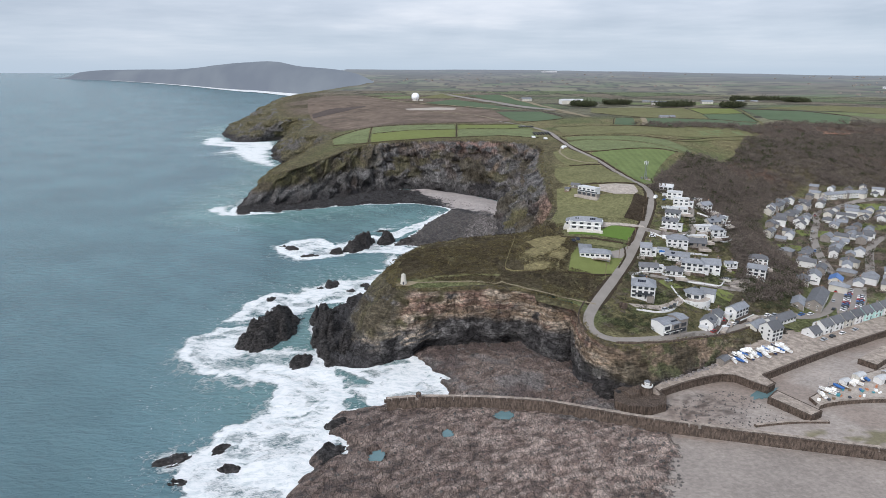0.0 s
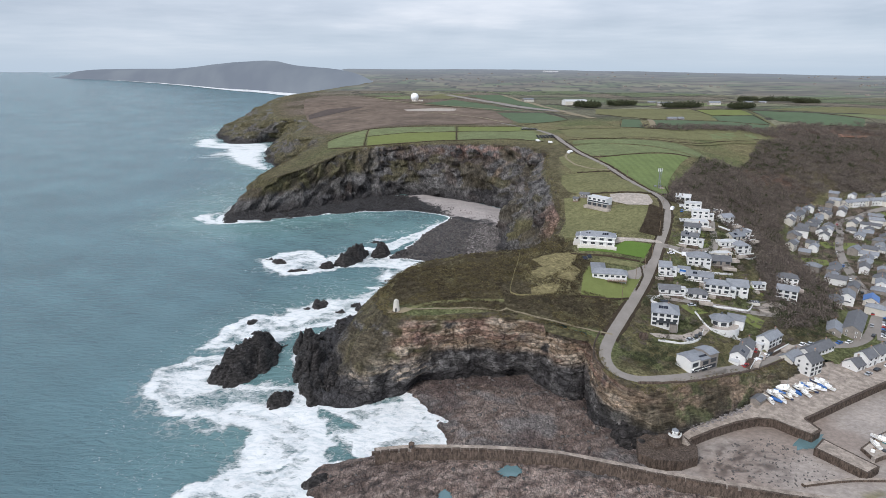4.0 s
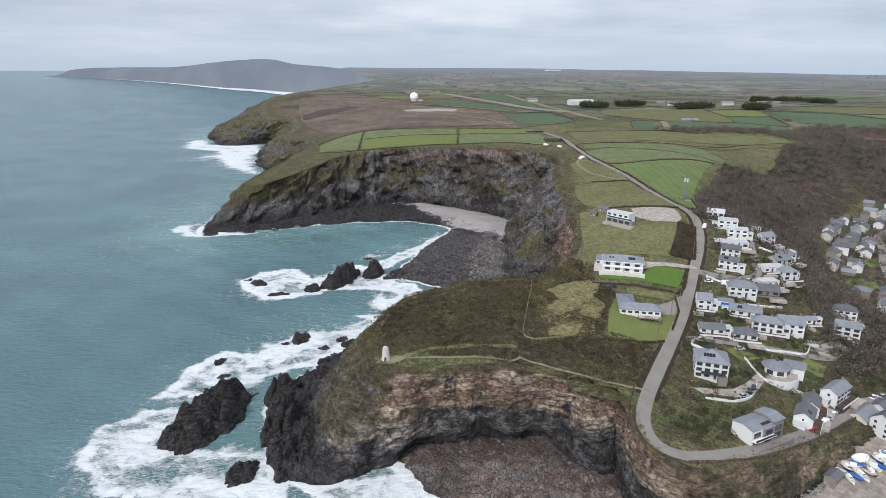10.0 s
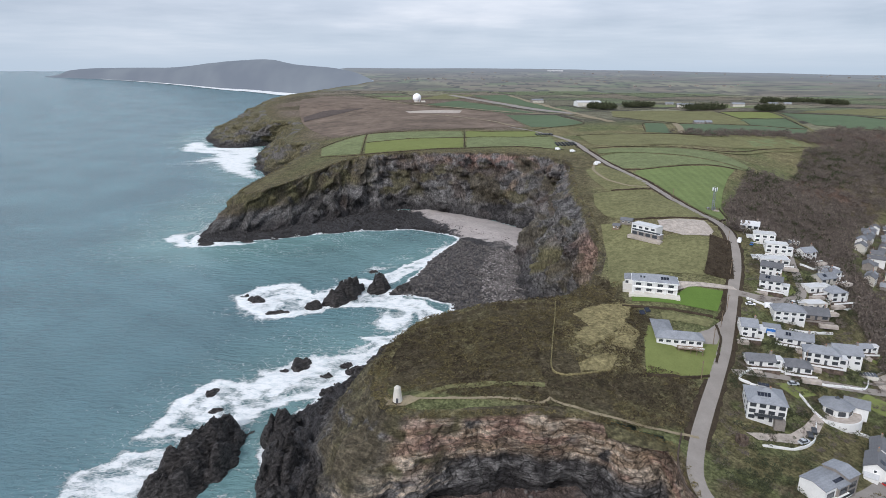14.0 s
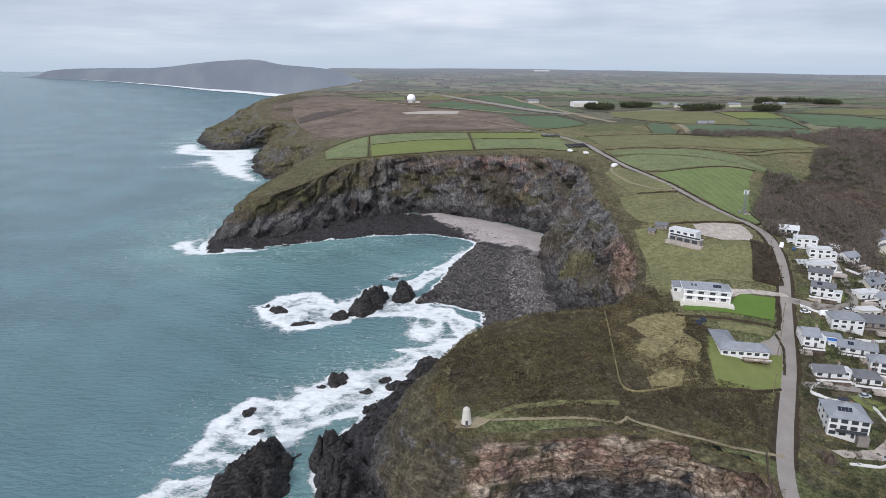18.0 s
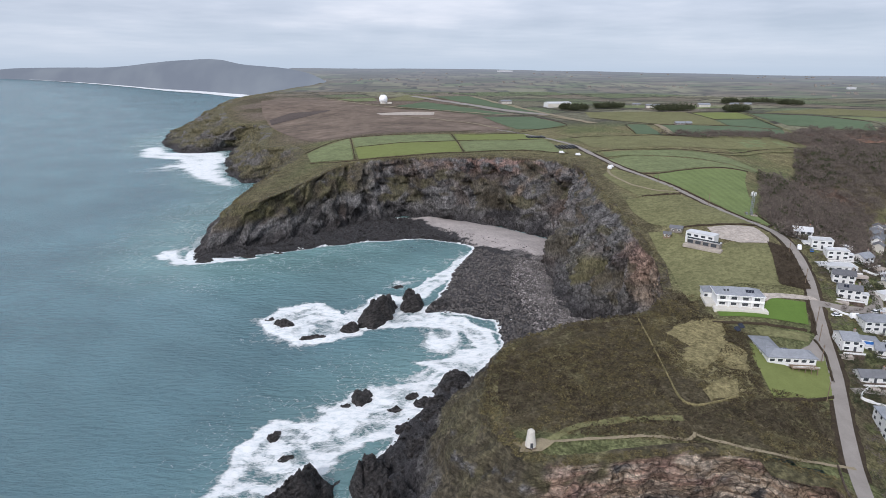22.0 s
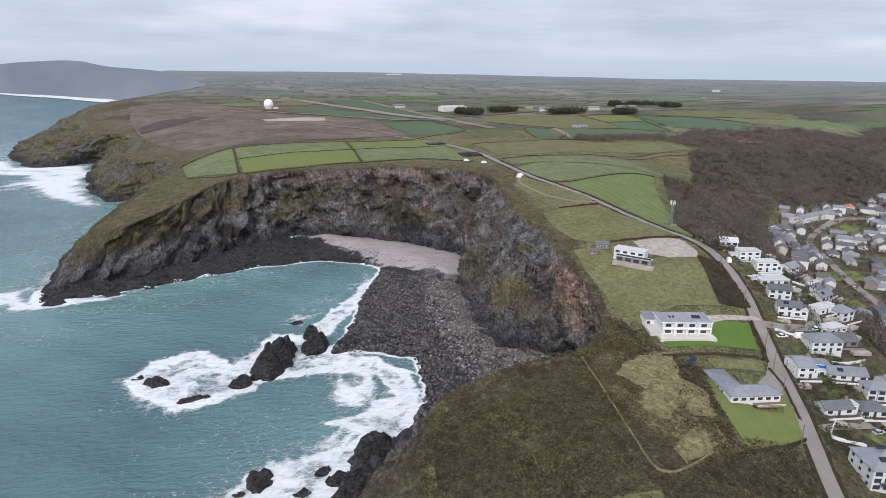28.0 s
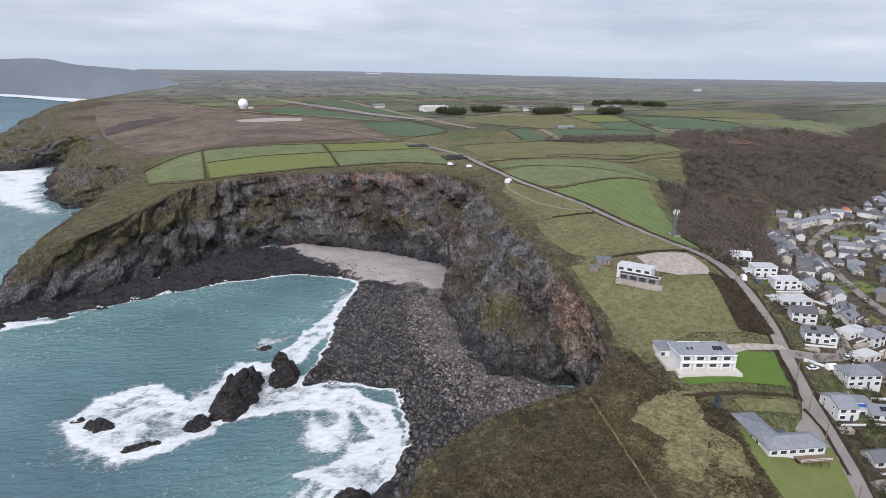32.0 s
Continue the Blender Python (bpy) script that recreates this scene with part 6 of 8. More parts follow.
def round_house():
    t = thing("house", 138, 330, H(138, 330), -30, "white eight-sided house with glass roof and curved terrace", "house")
    part("terrace", Geo().drum(0, 0, -4, 9.2, 9.0, 4.1, 24), M["white"], t, "curved white rendered terrace")
    part("paving", Geo().drum(0, 0, 0.1, 8.6, 8.6, 0.06, 24), M["gravel"], t)
    part("wall", Geo().drum(0, 0.5, 0.1, 5.6, 5.6, 3.0, 8), M["white"], t)
    part("roof", Geo().drum(0, 0.5, 3.1, 6.2, 1.0, 2.3, 8), M["slate"], t)
    part("lantern", Geo().drum(0, 0.5, 5.4, 1.0, 0.2, 0.9, 8), M["glass"], t, "small glazed roof lantern")
    for k in range(8):
        a = radians(22.5 + 45 * k)
        window(t, 5.2 * math.cos(a), 0.5 + 5.2 * math.sin(a), 1.6, math.degrees(a) + 90, 2.6, 1.9, True)
    walls(t, 8, 6, 2.8, "gable", 2.0, M["white"], 6.5, 5.5), roof_part(t, 8, 6, 2.8, 2.0, "gable", M["slate"], 6.5, 5.5)


round_house()
for _i, _line in enumerate(([(160, 349), (170, 352), (184, 361), (200, 372)], [(166, 347), (182, 352), (200, 364)], [(170, 357), (186, 368), (204, 380)], [(148, 343), (158, 345), (164, 352)], [(142, 376), (152, 376), (164, 380)], [(112, 344), (104, 337), (114, 333)],
        [(150, 388), (140, 392), (131, 396)], [(170, 404), (184, 404), (194, 414)], [(176, 436), (184, 436), (194, 446)], [(152, 428), (160, 425), (166, 428)], [(124, 346), (138, 342), (150, 343)], [(126, 334), (131, 323), (146, 321)], [(196, 384), (208, 386), (212, 398)])):
    ribbon("garden_wall", _line, 0.5, M["grey_wall" if _i < 3 else "white"], 0.0, "low stone garden terrace wall" if _i < 3 else "low white garden wall between houses", "wall", step=1.2, height=1.0)
drape("garden_terrace", [(166, 353), (180, 363), (205, 376), (199, 366), (181, 352), (167, 348)], M["gravel"], 2.5, 0.25, "stony terraced garden below the white houses", "garden")
for _p in ([(150, 337), (158, 343), (166, 341), (160, 333)], [(118, 338), (128, 340), (134, 336), (124, 332)], [(150, 412), (160, 412), (160, 404), (150, 404)], [(170, 372), (178, 378), (184, 374), (176, 366)], [(154, 426), (163, 424), (160, 416), (152, 416)]):
    drape("lawn", _p, M["lawn"], 2, 0.22, "small green garden lawn between houses", "lawn")
_g = thing("garage", 133, 374, H(133, 374), -22, "white garage with a bright blue door", "garage", "")
walls(_g, 7, 5, 2.6, "flat", 0, M["white"]), roof_part(_g, 7, 5, 2.6, 0, "flat", M["slate"])
part("garage_door", Geo().box(0, -2.55, 0, 4.2, 0.1, 2.1), M["paint_blue"], _g, "bright blue garage door")
_c = thing("greenhouse", 164, 355, H(164, 355), -14, "low glazed greenhouse below the white house", "greenhouse")
part("frame", Geo().box(0, 0, -1, 9, 4, 1.6), M["cream"], _c)
for _k in range(7):
    part("pane", Geo().box(-3.9 + 1.3 * _k, 0, 0.62, 1.1, 3.8, 0.08), M["glass"], _c)

# quayside: tall net loft and the terrace along the harbour
house(173, 309, 9, 8, 3, 30, "gable", "white", "dark_slate", "tall white quayside house with gabled slate roof", rise=3.2, dark=True, z=5.4)
house(168, 316, 12, 7, 2, 38, "gable", "cream", "slate", "long quayside house with slate roof above the boats", z=5.8)
house(186, 326, 22, 7, 2, 33, "gable", "white", "dark_slate", "long white quayside house with slate roof", z=5.6, chim=True)
_ROW = ["white", "white", "white", "cream", "white", "mint", "mint", "white"]
for _i, _wl in enumerate(_ROW):
    house(198 + 8.6 * _i, 314 + 5.0 * _i, 8.2 if _i else 7, 7, 1 if _i == 0 else 2, 30, "gable", _wl, "dark_slate", ("mint green" if _wl == "mint" else "white") + " terraced harbour cottage with slate roof", group="harbour terrace", z=5.6, rise=2.6)
house(210, 352, 14, 7, 2, 58, "gable", "grey_wall", "slate", "long slate-roofed warehouse behind the harbour", z=5.8)
house(236, 396, 12, 8, 2, 58, "hip", "cream", "dark_slate", "village building with hipped slate roof", z=5.8)

house(226, 360, 30, 9, 2, 53, "gable", "grey_wall", "dark_slate", "long grey warehouse with dark slate roof", z=5.8)
house(262, 402, 11, 8, 1, 55, "gable", "cream", "paint_blue", "pale low building with a blue metal roof", z=6.0, chim=False)
house(248, 404, 13, 8, 2, 58, "gable", "white", "slate", "white village building with grey slate roof", z=6.0)
for _i in range(7):
    house(404 + 7.4 * _i, 667 + 1.6 * _i, 7, 7.5, 2, 12, "gable", "white" if _i % 3 else "cream", "slate", "white terraced village house with slate roof", group="village terrace", detail=1)

# village in the valley
GREEN = [[(309, 547), (338, 543), (332, 521), (305, 527)], [(419, 654), (458, 661), (476, 640), (434, 629)], [(270, 500), (287, 494), (282, 479), (266, 482)], [(372, 560), (392, 578), (408, 566), (388, 548)]]
for _p in GREEN:
    drape("playing_green", _p, M["lawn"], 6, 0.12, "flat green sports lawn in the village", "lawn")


def village():
    n = 0
    for j in range(48):
        for i in range(21):
            u, v = i * 13.6 - 130 + rnd.uniform(-3, 3), j * 11.6 + rnd.uniform(-2.2, 2.2)
            x, y = 250 + 0.62 * v + 0.78 * u, 372 + 0.78 * v - 0.62 * u
            if not inside(VILLAGE, np.array([x]), np.array([y]))[0] or any(signed(g, np.array([x]), np.array([y]))[0] > -7 for g in GREEN) or n >= 250:
                continue
            if min(edge_distance(l, np.array([x]), np.array([y]), False)[0] for l in ([(262, 392), (285, 460), (312, 520), (345, 575), (372, 620), (430, 660), (520, 690)], [(300, 425), (350, 500), (420, 560), (480, 600)])) < 7.5:
                continue
            n += 1
            wl = rnd.choice(("white", "white", "cream", "grey_wall", "grey_wall"))
            rf = rnd.choice(("slate", "slate", "dark_slate", "dark_slate")) if n % 60 else "redtile"
            k = rnd.choice(("gable", "gable", "hip"))
            house(x, y, rnd.uniform(8, 13), rnd.uniform(6, 7.6), rnd.choice((1, 2, 2)), 51 + rnd.choice((0, 0, 90)) + rnd.uniform(-7, 7), k, wl, rf,
                  {"white": "white", "cream": "cream", "grey_wall": "grey stone"}[wl] + " village house with " + {"slate": "grey slate", "dark_slate": "dark slate", "flatroof": "pale grey", "redtile": "orange tiled"}[rf] + " roof", group="village houses", detail=1)


village()


# ---- pier and harbour ----
def wall_run(name, pts, width, z0, z1, top_mat, label, coping=3.0, parapet=None):
    """A masonry wall along a line with single coping stones; parapet: (side, width, height)."""
    t = thing(name, 0, 0, 0, 0, label, "wall")
    L = spline(pts, 4.0)
    d = np.gradient(L, axis=0)
    d /= np.linalg.norm(d, axis=1)[:, None]
    nn = np.c_[-d[:, 1], d[:, 0]]
    cols = [(-0.56, z0), (-0.5, z1), (0.5, z1), (0.56, z0)]
    V = np.array([np.c_[L + nn * c * width, np.full(len(L), z) + 0.25 * (fbm(L[:, 0] / 9, L[:, 1] / 9, 3) - 0.5)] for c, z in cols])
    body = mesh_from("masonry", V.reshape(-1, 3), grid_faces(len(L), 4)[:, ::-1], M["stone"], smooth_shade=False)
    part("masonry", body, None, t)
    for e in (0, -1):
        a = math.degrees(math.atan2(d[e][1], d[e][0]))
        part("wall_end", Geo().box(L[e][0], L[e][1], z0, 0.8, width * 1.08, z1 - z0 - 0.1, a), M["stone"], t)
    V = np.array([np.c_[L + nn * c * width, np.full(len(L), z1 + 0.05) + 0.25 * (fbm(L[:, 0] / 9, L[:, 1] / 9, 3) - 0.5)] for c in (-0.5, 0, 0.5)])
    part("walkway", mesh_from("walkway", V.reshape(-1, 3), grid_faces(len(L), 3)[:, ::-1], top_mat), None, t)
    if parapet:
        side, pw, ph = parapet
        E = spline(pts, 3.2)
        g = np.gradient(E, axis=0)
        g /= np.linalg.norm(g, axis=1)[:, None]
        for p, q in zip(E, g):
            c = p + np.array((-q[1], q[0])) * side * (width - pw) / 2
            part("coping_stone", Geo().box(c[0], c[1], z1 - 0.2, 3.15, pw, ph + 0.2 + rnd.uniform(-0.12, 0.12), math.degrees(math.atan2(q[1], q[0]))), M["stone"], t)
    return t


wall_run("pier", [(-27, 238), (-12, 240.5), (14, 241), (40, 239), (62, 233), (84, 226.5), (105, 221.5), (140, 214), (172, 207.5), (232, 196)], 4.6, -1.5, 5.3, M["quaytop"], "long weathered stone pier between reef and harbour", parapet=(-1, 1.1, 1.1))
_h = thing("pier_hut", -13.5, 241, 5.3, 0, "small round stone hut with a conical cap on the pier", "hut")
part("wall", Geo().drum(0, 0, 0, 1.15, 1.05, 1.8, 14), M["stone"], _h)
part("roof", Geo().drum(0, 0, 1.8, 1.2, 0.15, 0.8, 14), M["stone"], _h)
part("door", Geo().box(0, -1.1, 0, 0.7, 0.12, 1.5), M["darkframe"], _h)


def quay():
    q = thing("quay", 0, 0, 0, 0, "stone harbour quay with worn paved top", "quay")
    edge = [(93, 246.5), (97, 250.5), (109, 257.5), (120, 263), (130, 266.5), (136.5, 265.5), (142, 259), (146.5, 255), (151.5, 258.5), (149.5, 266.5), (157, 271), (178, 284), (199, 296.5), (212, 304), (236, 317), (262, 331), (256, 343), (232, 336), (205, 326), (186, 319), (172, 312), (150, 299), (140, 286), (132, 278.5), (123, 271.5), (111, 265), (99, 258), (93, 253)]
    g = Geo().prism(edge, -1.5, 5.35)
    part("quay_wall", g, M["stone"], q)
    inner = [(x + (0.4 if x < 93.5 else -0.25), y + (0.9 if k < 16 else -0.5)) for k, (x, y) in enumerate(edge)]
    part("paving", Geo().prism(inner, 5.3, 5.42), M["quaytop"], q)
    for a, b in zip(edge[:16], edge[1:16]):
        n = max(1, int(math.dist(a, b) / 2.6))
        for k in range(n):
            t = (k + 0.5) / n
            x, y = a[0] + (b[0] - a[0]) * t, a[1] + (b[1] - a[1]) * t
            part("coping_stone", Geo().box(x, y, 5.3, math.dist(a, b) / n - 0.06, 0.9, 0.25 + rnd.uniform(0, 0.06), math.degrees(math.atan2(b[1] - a[1], b[0] - a[0]))), M["stone"], q)
    j = thing("jetty", 0, 0, 0, 0, "short dark stone jetty across the harbour mouth", "jetty")
    part("masonry", Geo().prism([(142.6, 246.8), (149.6, 253.6), (160.6, 236), (153.6, 231.6)], -1.5, 4.9), M["stone"], j)
    part("paving", Geo().prism([(143.8, 246.9), (149.3, 252.2), (159.5, 236), (153.9, 232.6)], 4.85, 5.0), M["quaytop"], j)
    wall_run("harbour_wall", [(158.5, 236), (163, 243), (174, 247), (191, 249.5), (235, 253)], 1.4, 0.0, 3.6, M["quaytop"], "low dark harbour wall beside the boat park")
    wall_run("harbour_wall", [(129, 228), (138, 229.8), (148, 231.4), (161, 231.8)], 1.2, 0.2, 2.6, M["quaytop"], "low pale wall on the harbour sand")
    wall_run("harbour_wall", [(232, 300), (222, 293), (210, 284)], 8, -1, 4.6, M["quaytop"], "stubby inner harbour arm of dark stone")
    yard = thing("boat_yard", 0, 0, 0, 0, "raised sandy boat yard edged with dark stone", "yard")
    part("masonry", Geo().prism([(163.5, 244.2), (174, 247.9), (191, 250.3), (234, 254), (250, 296), (201, 274), (176, 260), (163, 250.5)], -0.5, 3.0), M["stone"], yard)
    part("surface", Geo().prism([(164, 244.8), (174, 248.4), (191, 250.8), (233.6, 254.6), (249, 295), (201, 273.2), (176, 259.2), (163.6, 250)], 2.95, 3.08), M["gravel"], yard)
    for x, y, w, d, h, a, c in ((186, 263, 4.5, 3, 2.3, 30, "white"), (196, 268.5, 6, 3.4, 2.6, 30, "cream"), (205, 266, 7, 3.6, 2.6, 28, "white"), (212, 272, 5, 3.5, 2.4, 20, "grey_wall"), (221, 276, 8, 4, 2.8, 24, "white")):
        s = thing("store_shed", x, y, 3.05, a, "small pale store shed on the boat yard", "shed", "boat yard sheds")
        walls(s, w, d, h, "gable", 0.7, M[c], below=0.1), roof_part(s, w, d, h, 0.7, "gable", M["flatroof"], over=0.15)
        part("door", Geo().box(0, -d / 2 - 0.04, 0, 1.4, 0.1, 1.9), M["darkframe"], s)
    for k in range(26):
        x, y = 166 + 2.0 * k * 0.9 + rnd.uniform(-1, 1), 247.5 + 0.35 * k + rnd.uniform(0, 7)
        cr = thing("crate", x, y, 3.05, rnd.uniform(0, 90), "stack of coloured fishing gear beside the boats", "crate", "fishing gear")
        part("crate_body", Geo().box(0, 0, 0, rnd.uniform(0.8, 1.8), rnd.uniform(0.7, 1.3), rnd.uniform(0.5, 1.1)), M[rnd.choice(("paint_teal", "paint_blue", "redtile", "wood", "darkframe", "frame"))], cr)
    b = thing("bastion", 0, 0, 0, 0, "rounded masonry bastion at the foot of the headland", "bastion")
    part("masonry", Geo().prism([(73, 240), (78, 236.2), (88, 235.4), (95, 238.5), (97, 245), (94, 253), (84, 256), (75, 250)], -1.5, 5.6), M["stone"], b)
    part("upper_wall", Geo().drum(88.8, 247.6, 5.5, 3.0, 2.5, 3.4, 14), M["stone"], b)
    part("ledge", Geo().drum(88.8, 247.6, 8.8, 2.9, 2.9, 0.3, 16), M["stone"], b)
    part("buttress", Geo().box(82, 245.5, 5.4, 5.5, 4.4, 1.6, 25).box(84.5, 247, 6.9, 3.6, 3.2, 1.5, 25), M["stone"], b)
    for k in range(9):
        part("step", Geo().box(94.0 - 0.42 * k, 246 + 0.35 * k, 5.4, 1.8, 0.45, 0.42 * (k + 1), 40), M["quaytop"], b)
    hut = thing("lookout_hut", 88.8, 247.6, 9.1, 0, "small white lookout hut with a conical roof on the bastion", "hut")
    part("wall", Geo().drum(0, 0, 0, 1.15, 1.1, 2.0, 8), M["white"], hut)
    part("roof", Geo().drum(0, 0, 2.0, 1.4, 0.08, 1.0, 8), M["slate"], hut)
    for k in range(5):
        a = radians(202.5 + 45 * k - 45)
        window(hut, 1.06 * math.cos(a), 1.06 * math.sin(a), 1.3, math.degrees(a) + 90, 0.6, 0.8)
    for k in range(9):
        a = radians(190 + 20 * k)
        part("parapet", Geo().box(2.3 * math.cos(a), 2.3 * math.sin(a), 0, 0.3, 0.82, 0.85, math.degrees(a)), M["white"], hut)
    sh = thing("boat_shed", 136, 279.5, 5.4, 40, "low dark boat shed against the bank", "shed")
    walls(sh, 6, 4, 2.2, "gable", 0.9, M["grey_wall"]), roof_part(sh, 6, 4, 2.2, 0.9, "gable", M["dark_slate"])


quay()
_pm = mat("still_pool_water", lin(104, 132, 136), 0.06, vary=0.1, scale=0.2, bump=0.05, spec=0.6)
for _n, (_x, _y, _a, _b, _t, _z) in enumerate(((24, 232.5, 4.6, 3.2, 15, 1.9), (0, 218, 2.2, 3.4, 0, 1.8), (146, 255.6, 3.4, 9, -58, 1.85), (-27, 202, 2.8, 4.6, -15, 1.7))):
    _v = [(_x + math.cos(k * math.pi / 12) * _a * (1 + 0.25 * math.sin(3 * k + _n)), _y + math.sin(k * math.pi / 12) * _b * (1 + 0.2 * math.cos(2 * k)), 0) for k in range(24)]
    _c, _s = math.cos(radians(_t)), math.sin(radians(_t))
    _v = [(_x + (a - _x) * _c - (b - _y) * _s, _y + (a - _x) * _s + (b - _y) * _c, _z) for a, b, _ in _v]
    tagged(new("rock_pool", Geo().add(_v, [tuple(range(24))]).mesh("rock_pool", _pm)), "still pool of pale green sea water", "pool", kind="structure")


# ---- boats ----
def boat(length, beam, colour, label, cabin=True, mast=False, cover=""):
    t = thing("boat", 0, 0, 0, 0, label, "boat", "boats on the quay")
    n, V = 9, []
    for i in range(n):
        u = i / (n - 1)
        w = beam / 2 * (1 - max(0, (u - 0.45) / 0.55) ** 2.2) * (0.86 + 0.14 * min(1, u * 4))
        sheer = 1.0 + 0.5 * u * u
        x = (u - 0.45) * length
        V += [(x, -w, sheer), (x, -w * 0.8, 0.5), (x, 0, 0.1 + 0.35 * u ** 3), (x, w * 0.8, 0.5), (x, w, sheer)]
    F = [(5 * i + k, 5 * i + k + 1, 5 * i + k + 6, 5 * i + k + 5) for i in range(n - 1) for k in range(4)] + [(4, 3, 2, 1, 0)]
    part("hull", Geo().add(V, F), M[colour], t)
    D = [(v[0], v[1] * 0.96, v[2] - 0.12) for i in range(n) for v in (V[5 * i], V[5 * i + 4])]
    part("deck", Geo().add(D, [(2 * i + 1, 2 * i, 2 * i + 2, 2 * i + 3) for i in range(n - 1)]), M["cream" if not cover else cover], t)
    part("keel_block", Geo().box(0, 0, -0.25, length * 0.5, 0.3, 0.5), M["wood"], t)
    if cabin:
        c = part("cabin", Geo().prism([(-0.18 * length, -beam * 0.27), (0.16 * length, -beam * 0.22), (0.16 * length, beam * 0.22), (-0.18 * length, beam * 0.27)], 0.9, 2.0), M["frame"], t)
        part("windscreen", Geo().box(0.165 * length, 0, 1.45, 0.08, beam * 0.4, 0.45), M["glass"], c)
    if mast:
        part("mast", Geo().drum(0.05 * length, 0, 1.0, 0.07, 0.05, length * 0.9, 6), M["steel"], t)
    return t


BOAT_KINDS = [boat(6.2, 2.2, "paint_white", "white motor boat with a small cabin on the quay"), boat(5.0, 1.9, "paint_blue", "open blue boat under a blue cover on the quay", False, cover="paint_blue"),
              boat(7.5, 2.5, "paint_white", "white sailing boat with a mast laid up on the quay", True, True), boat(4.6, 1.8, "wood", "open wooden punt laid up on the quay", False), boat(5.4, 2.0, "paint_navy", "navy blue boat with white deck on the quay", True)]
_k = 0
for _r in range(2):
    for _c in range(13):
        _x, _y = 141 + 2.7 * _c + 0.6 * _r + rnd.uniform(-0.7, 0.7), 279.5 + 1.15 * _c + 4.6 * _r + rnd.uniform(-1.0, 1.0)
        _b = BOAT_KINDS[_k % 5]
        _m = pose(_x, _y, 5.7, 0, 0, 118 + rnd.uniform(-32, 32) + (180 if rnd.random() < 0.4 else 0))
        if _k < 5:
            _b.matrix_basis = _m
        else:
            copy_thing(_b, _m)
        _k += 1
_tub = boat(6.5, 4.2, "paint_white", "upturned broad white hull on the quay", False, cover="frame")
_tub.matrix_basis = pose(152.5, 290.8, 5.9, 0, 0, 25)
for _i in range(9):
    copy_thing(BOAT_KINDS[(_i * 2) % 5], pose(169 + 3.7 * _i + (_i % 2), 251.2 + 2.05 * _i + (_i % 2) * 1.6, 3.3, 0, 0, 110 + rnd.uniform(-25, 25)))


# ---- cars ----
def car(colour, label, van=False):
    t = thing("van" if van else "car", 0, 0, 0, 0, label, "van" if van else "car", "parked vehicles")
    L, W, hb, ht = (5.2, 2.0, 1.3, 2.3) if van else (4.2, 1.75, 0.82, 1.45)
    part("body", Geo().prism([(-L / 2, -W / 2), (L / 2 - 0.25, -W / 2), (L / 2, -W / 2 + 0.3), (L / 2, W / 2 - 0.3), (L / 2 - 0.25, W / 2), (-L / 2, W / 2)], 0.28, hb), M[colour], t)
    a, b = (-L / 2 + 0.05, L / 2 - 1.0) if van else (-L / 2 + 0.35, L / 2 - 1.25)
    P = [(x, y, z) for z, k, x0, x1 in ((hb, 1.0, a, b), (ht, 0.82, a + (0.1 if van else 0.5), b - (0.5 if van else 0.65))) for x, y in ((x0, -W / 2 * k), (x1, -W / 2 * k), (x1, W / 2 * k), (x0, W / 2 * k))]
    part("cabin", Geo().add(P, [(0, 1, 5, 4), (1, 2, 6, 5), (2, 3, 7, 6), (3, 0, 4, 7)]), M[colour if van else "glass"], t)
    part("roof", Geo().prism([(p[0], p[1]) for p in P[4:]], ht - 0.02, ht + 0.05), M[colour], t)
    part("windscreen", Geo().box(b - 0.25, 0, hb + 0.08, 0.5, W * 0.8, (ht - hb) * 0.6), M["glass"], t)
    for x in (-L * 0.3, L * 0.31):
        for y in (-W / 2 + 0.08, W / 2 - 0.08):
            w = Geo()
            n = 12
            w.add([(x + 0.32 * math.cos(2 * math.pi * i / n), y + s * 0.11, 0.32 + 0.32 * math.sin(2 * math.pi * i / n)) for s in (-1, 1) for i in range(n)], [tuple(range(n)), tuple(range(2 * n - 1, n - 1, -1))] + [(i, n + i, n + (i + 1) % n, (i + 1) % n) for i in range(n)])
            part("wheel", w, M["tyre"], t)
    return t


CARS = {c: car("paint_" + c, c + " car parked beside a lane") for c in ("white", "silver", "black", "red", "blue")}
VAN = car("paint_white", "white van parked on the verge", True)
CAR_AT = [("white", 143, 303.5, 40), ("white", 147.5, 307, 40), ("silver", 151, 309.8, 40), ("white", 154, 312.3, 40), ("black", 157.5, 314.8, 40), ("red", 150, 315, 60), ("red", 137, 297, 40), ("black", 119.5, 313, 70), ("black", 122.5, 316, 65), ("silver", 115, 308.5, 20),
    ("white", 154, 397, 15), ("blue", 156, 450, 60), ("white", 131, 391.5, -10), ("silver", 126, 339, 0), ("white", 180, 328, 35), ("silver", 185, 330, 35), ("blue", 205, 338, 30), ("white", 212, 341, 30), ("black", 232, 352, 50), ("silver", 240, 366, 55), ("red", 252, 384, 55), ("white", 262, 402, 60), ("black", 268, 420, 65),
    ("silver", 201, 307, 30), ("black", 208, 311.5, 30), ("white", 216, 316, 30), ("silver", 226, 321, 30), ("white", 276, 446, 65), ("blue", 290, 478, 62), ("white", 305, 512, 60), ("silver", 322, 540, 55), ("black", 344, 582, 55), ("red", 360, 606, 55)]
CAR_AT += [(("white", "silver", "black", "blue", "red")[_i % 5], 237 + 2.3 * (_i % 12) + (5 if _i > 11 else 0), 350 + 3.3 * (_i % 12) - (5 if _i > 11 else 0), 145) for _i in range(22)]
